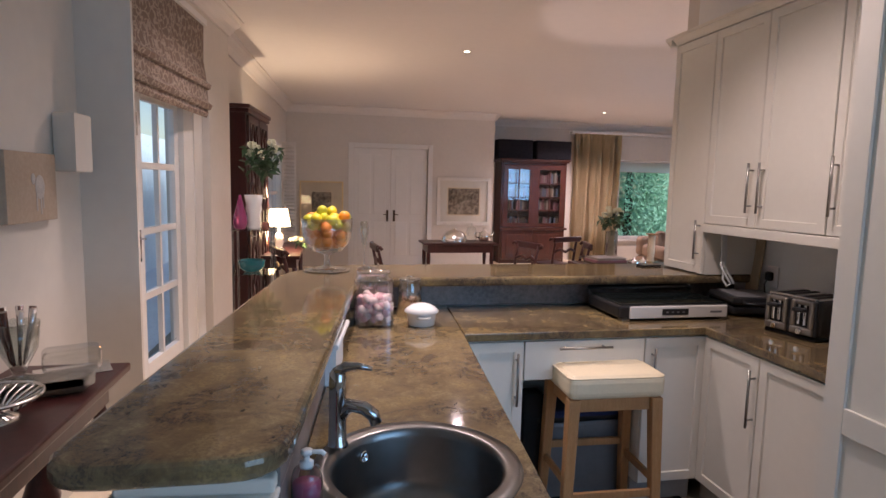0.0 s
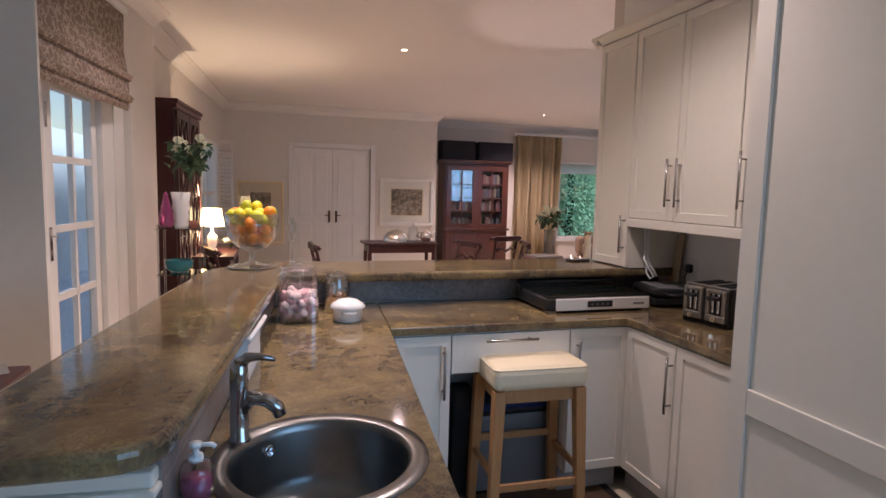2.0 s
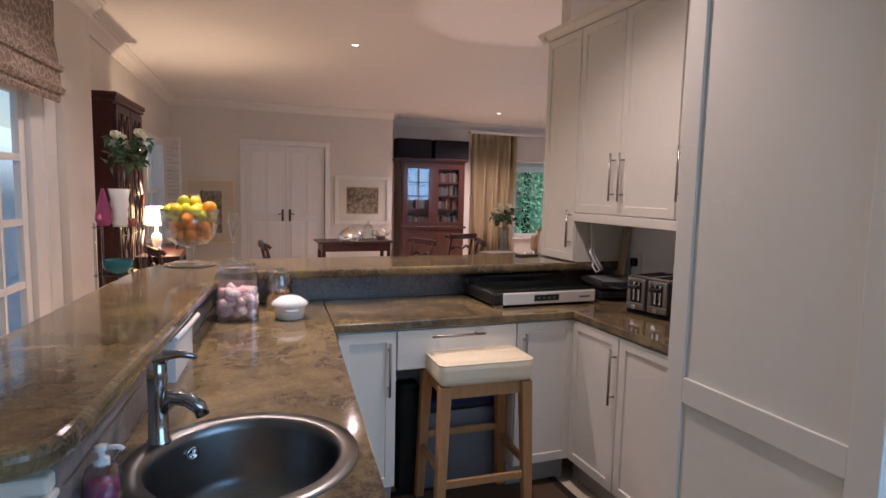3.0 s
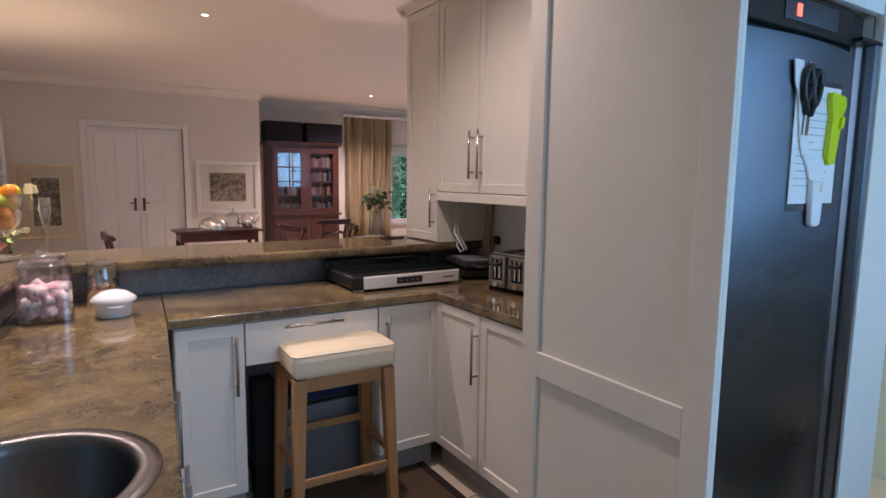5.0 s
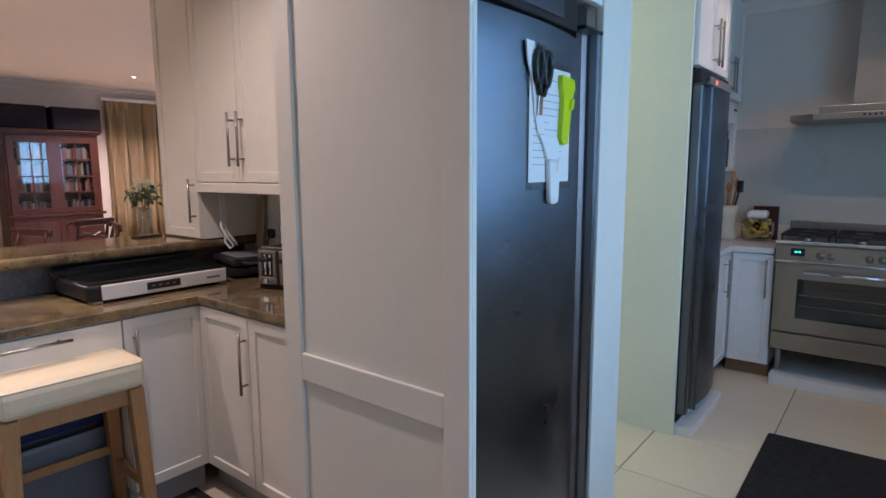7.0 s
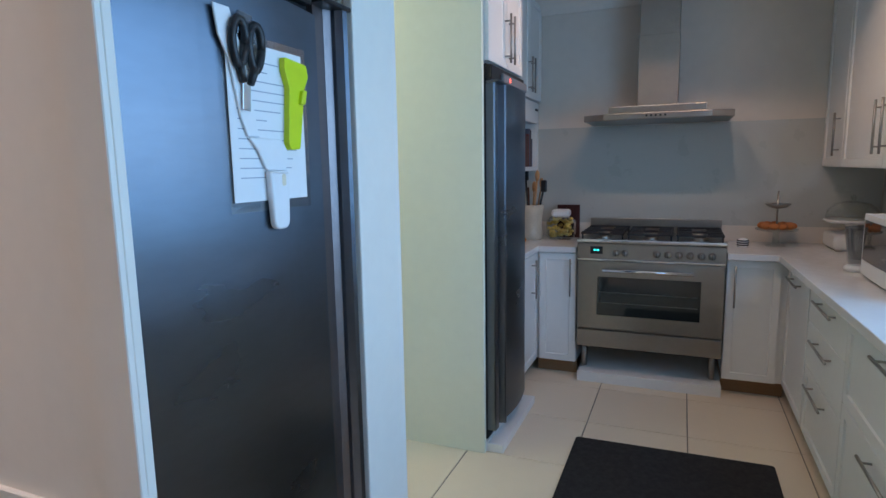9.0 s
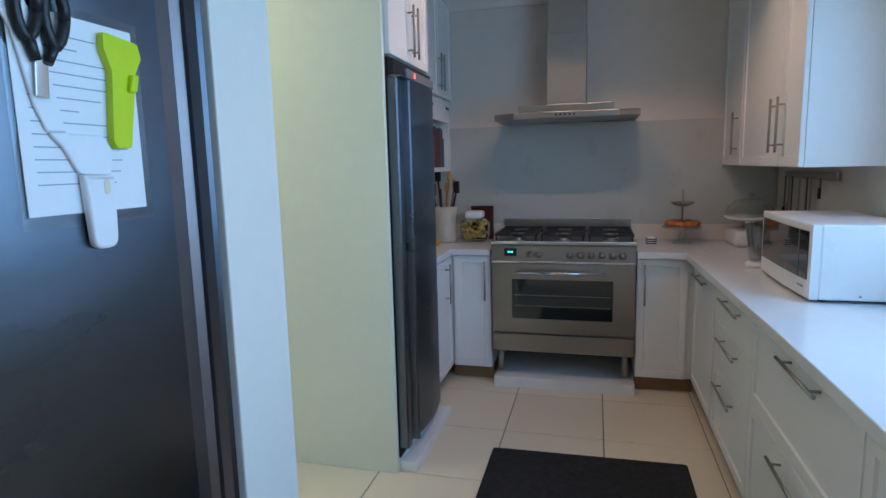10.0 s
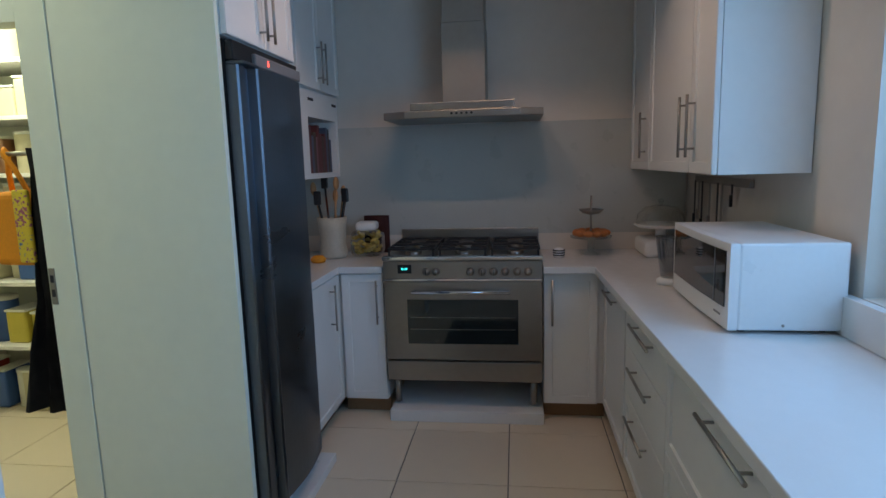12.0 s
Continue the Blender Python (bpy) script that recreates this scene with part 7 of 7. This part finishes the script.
part("strap", Build().tube([(-0.05, -0.08, 1.40), (-0.075, -0.04, 1.52), (-0.08, 0.0, 1.585), (-0.07, 0.0, 1.60), (-0.055, 0.0, 1.585), (-0.02, 0.04, 1.50), (0.03, 0.08, 1.40)], 0.012, 6), M_BAG, t)
t = thing("hanging_apron", pose(3.96, 1.965, 0, 0, 0, 90), "black cloth apron hanging behind the pantry door", "apron")
q = bmesh.new()
rows = []
for z, w, c in ((0.44, 0.23, 0.10), (0.72, 0.18, 0.08), (0.95, 0.12, 0.05), (1.02, 0.11, 0.055), (1.30, 0.10, 0.04), (1.50, 0.05, 0.03), (1.60, 0.03, 0.03)):
    rows.append([q.verts.new((c + w * (k / 10 - 0.5), 0.05 + 0.03 * math.sin(k * 1.4 + z * 3) + 0.02 * math.sin(k * 0.7), z)) for k in range(11)])
for u, v in zip(rows, rows[1:]):
    for k in range(10):
        q.faces.new((u[k], u[k + 1], v[k + 1], v[k])).smooth = True
bmesh.ops.solidify(q, geom=q.faces[:], thickness=0.02)
part("cloth", Build().join(q), M_APRON, t)
part("tie", Build().tube([(0.02, 0.05, 0.52), (0.0, 0.04, 0.30), (-0.02, 0.03, 0.12), (-0.025, 0.03, 0.02)], [0.014, 0.012, 0.010, 0.012], 6), M_APRON, t)
t = thing("clothes_rail", pose(3.93, 1.66, 1.58), "short steel clothes rail on the pantry wall", "rail")
part("rod", Build().cyl((0, 0, 0), (0, 0.72, 0), 0.010, 10), M_HANDLE, t)
part("wall_plate", Build().cyl((0, 0.0, 0), (0, 0.01, 0), 0.03, 16), M_HANDLE, t)

# ---- tiles and boards, last ----
tile = bpy.data.meshes.new("tile")
b = Build().box(-0.262, -0.262, 0, 0.262, 0.262, 0.008, 0.0015, 1)
b.bm.to_mesh(tile)
b.bm.free()
tile.materials.append(M_TILE)
floor_ob = bpy.data.objects["floor"]
for i in range(-6, 3):
    for j in range(-4, 9):
        x, y = 4.73 - 0.265 + 0.53 * (i - 1) + 0.53, 0.045 - 0.265 + 0.53 * (j - 1)
        if x > 1.0 and -1.1 < y < 3.6:
            t = new("tile", tile)
            t.parent = floor_ob
            t.matrix_basis = pose(x, y, -0.008)
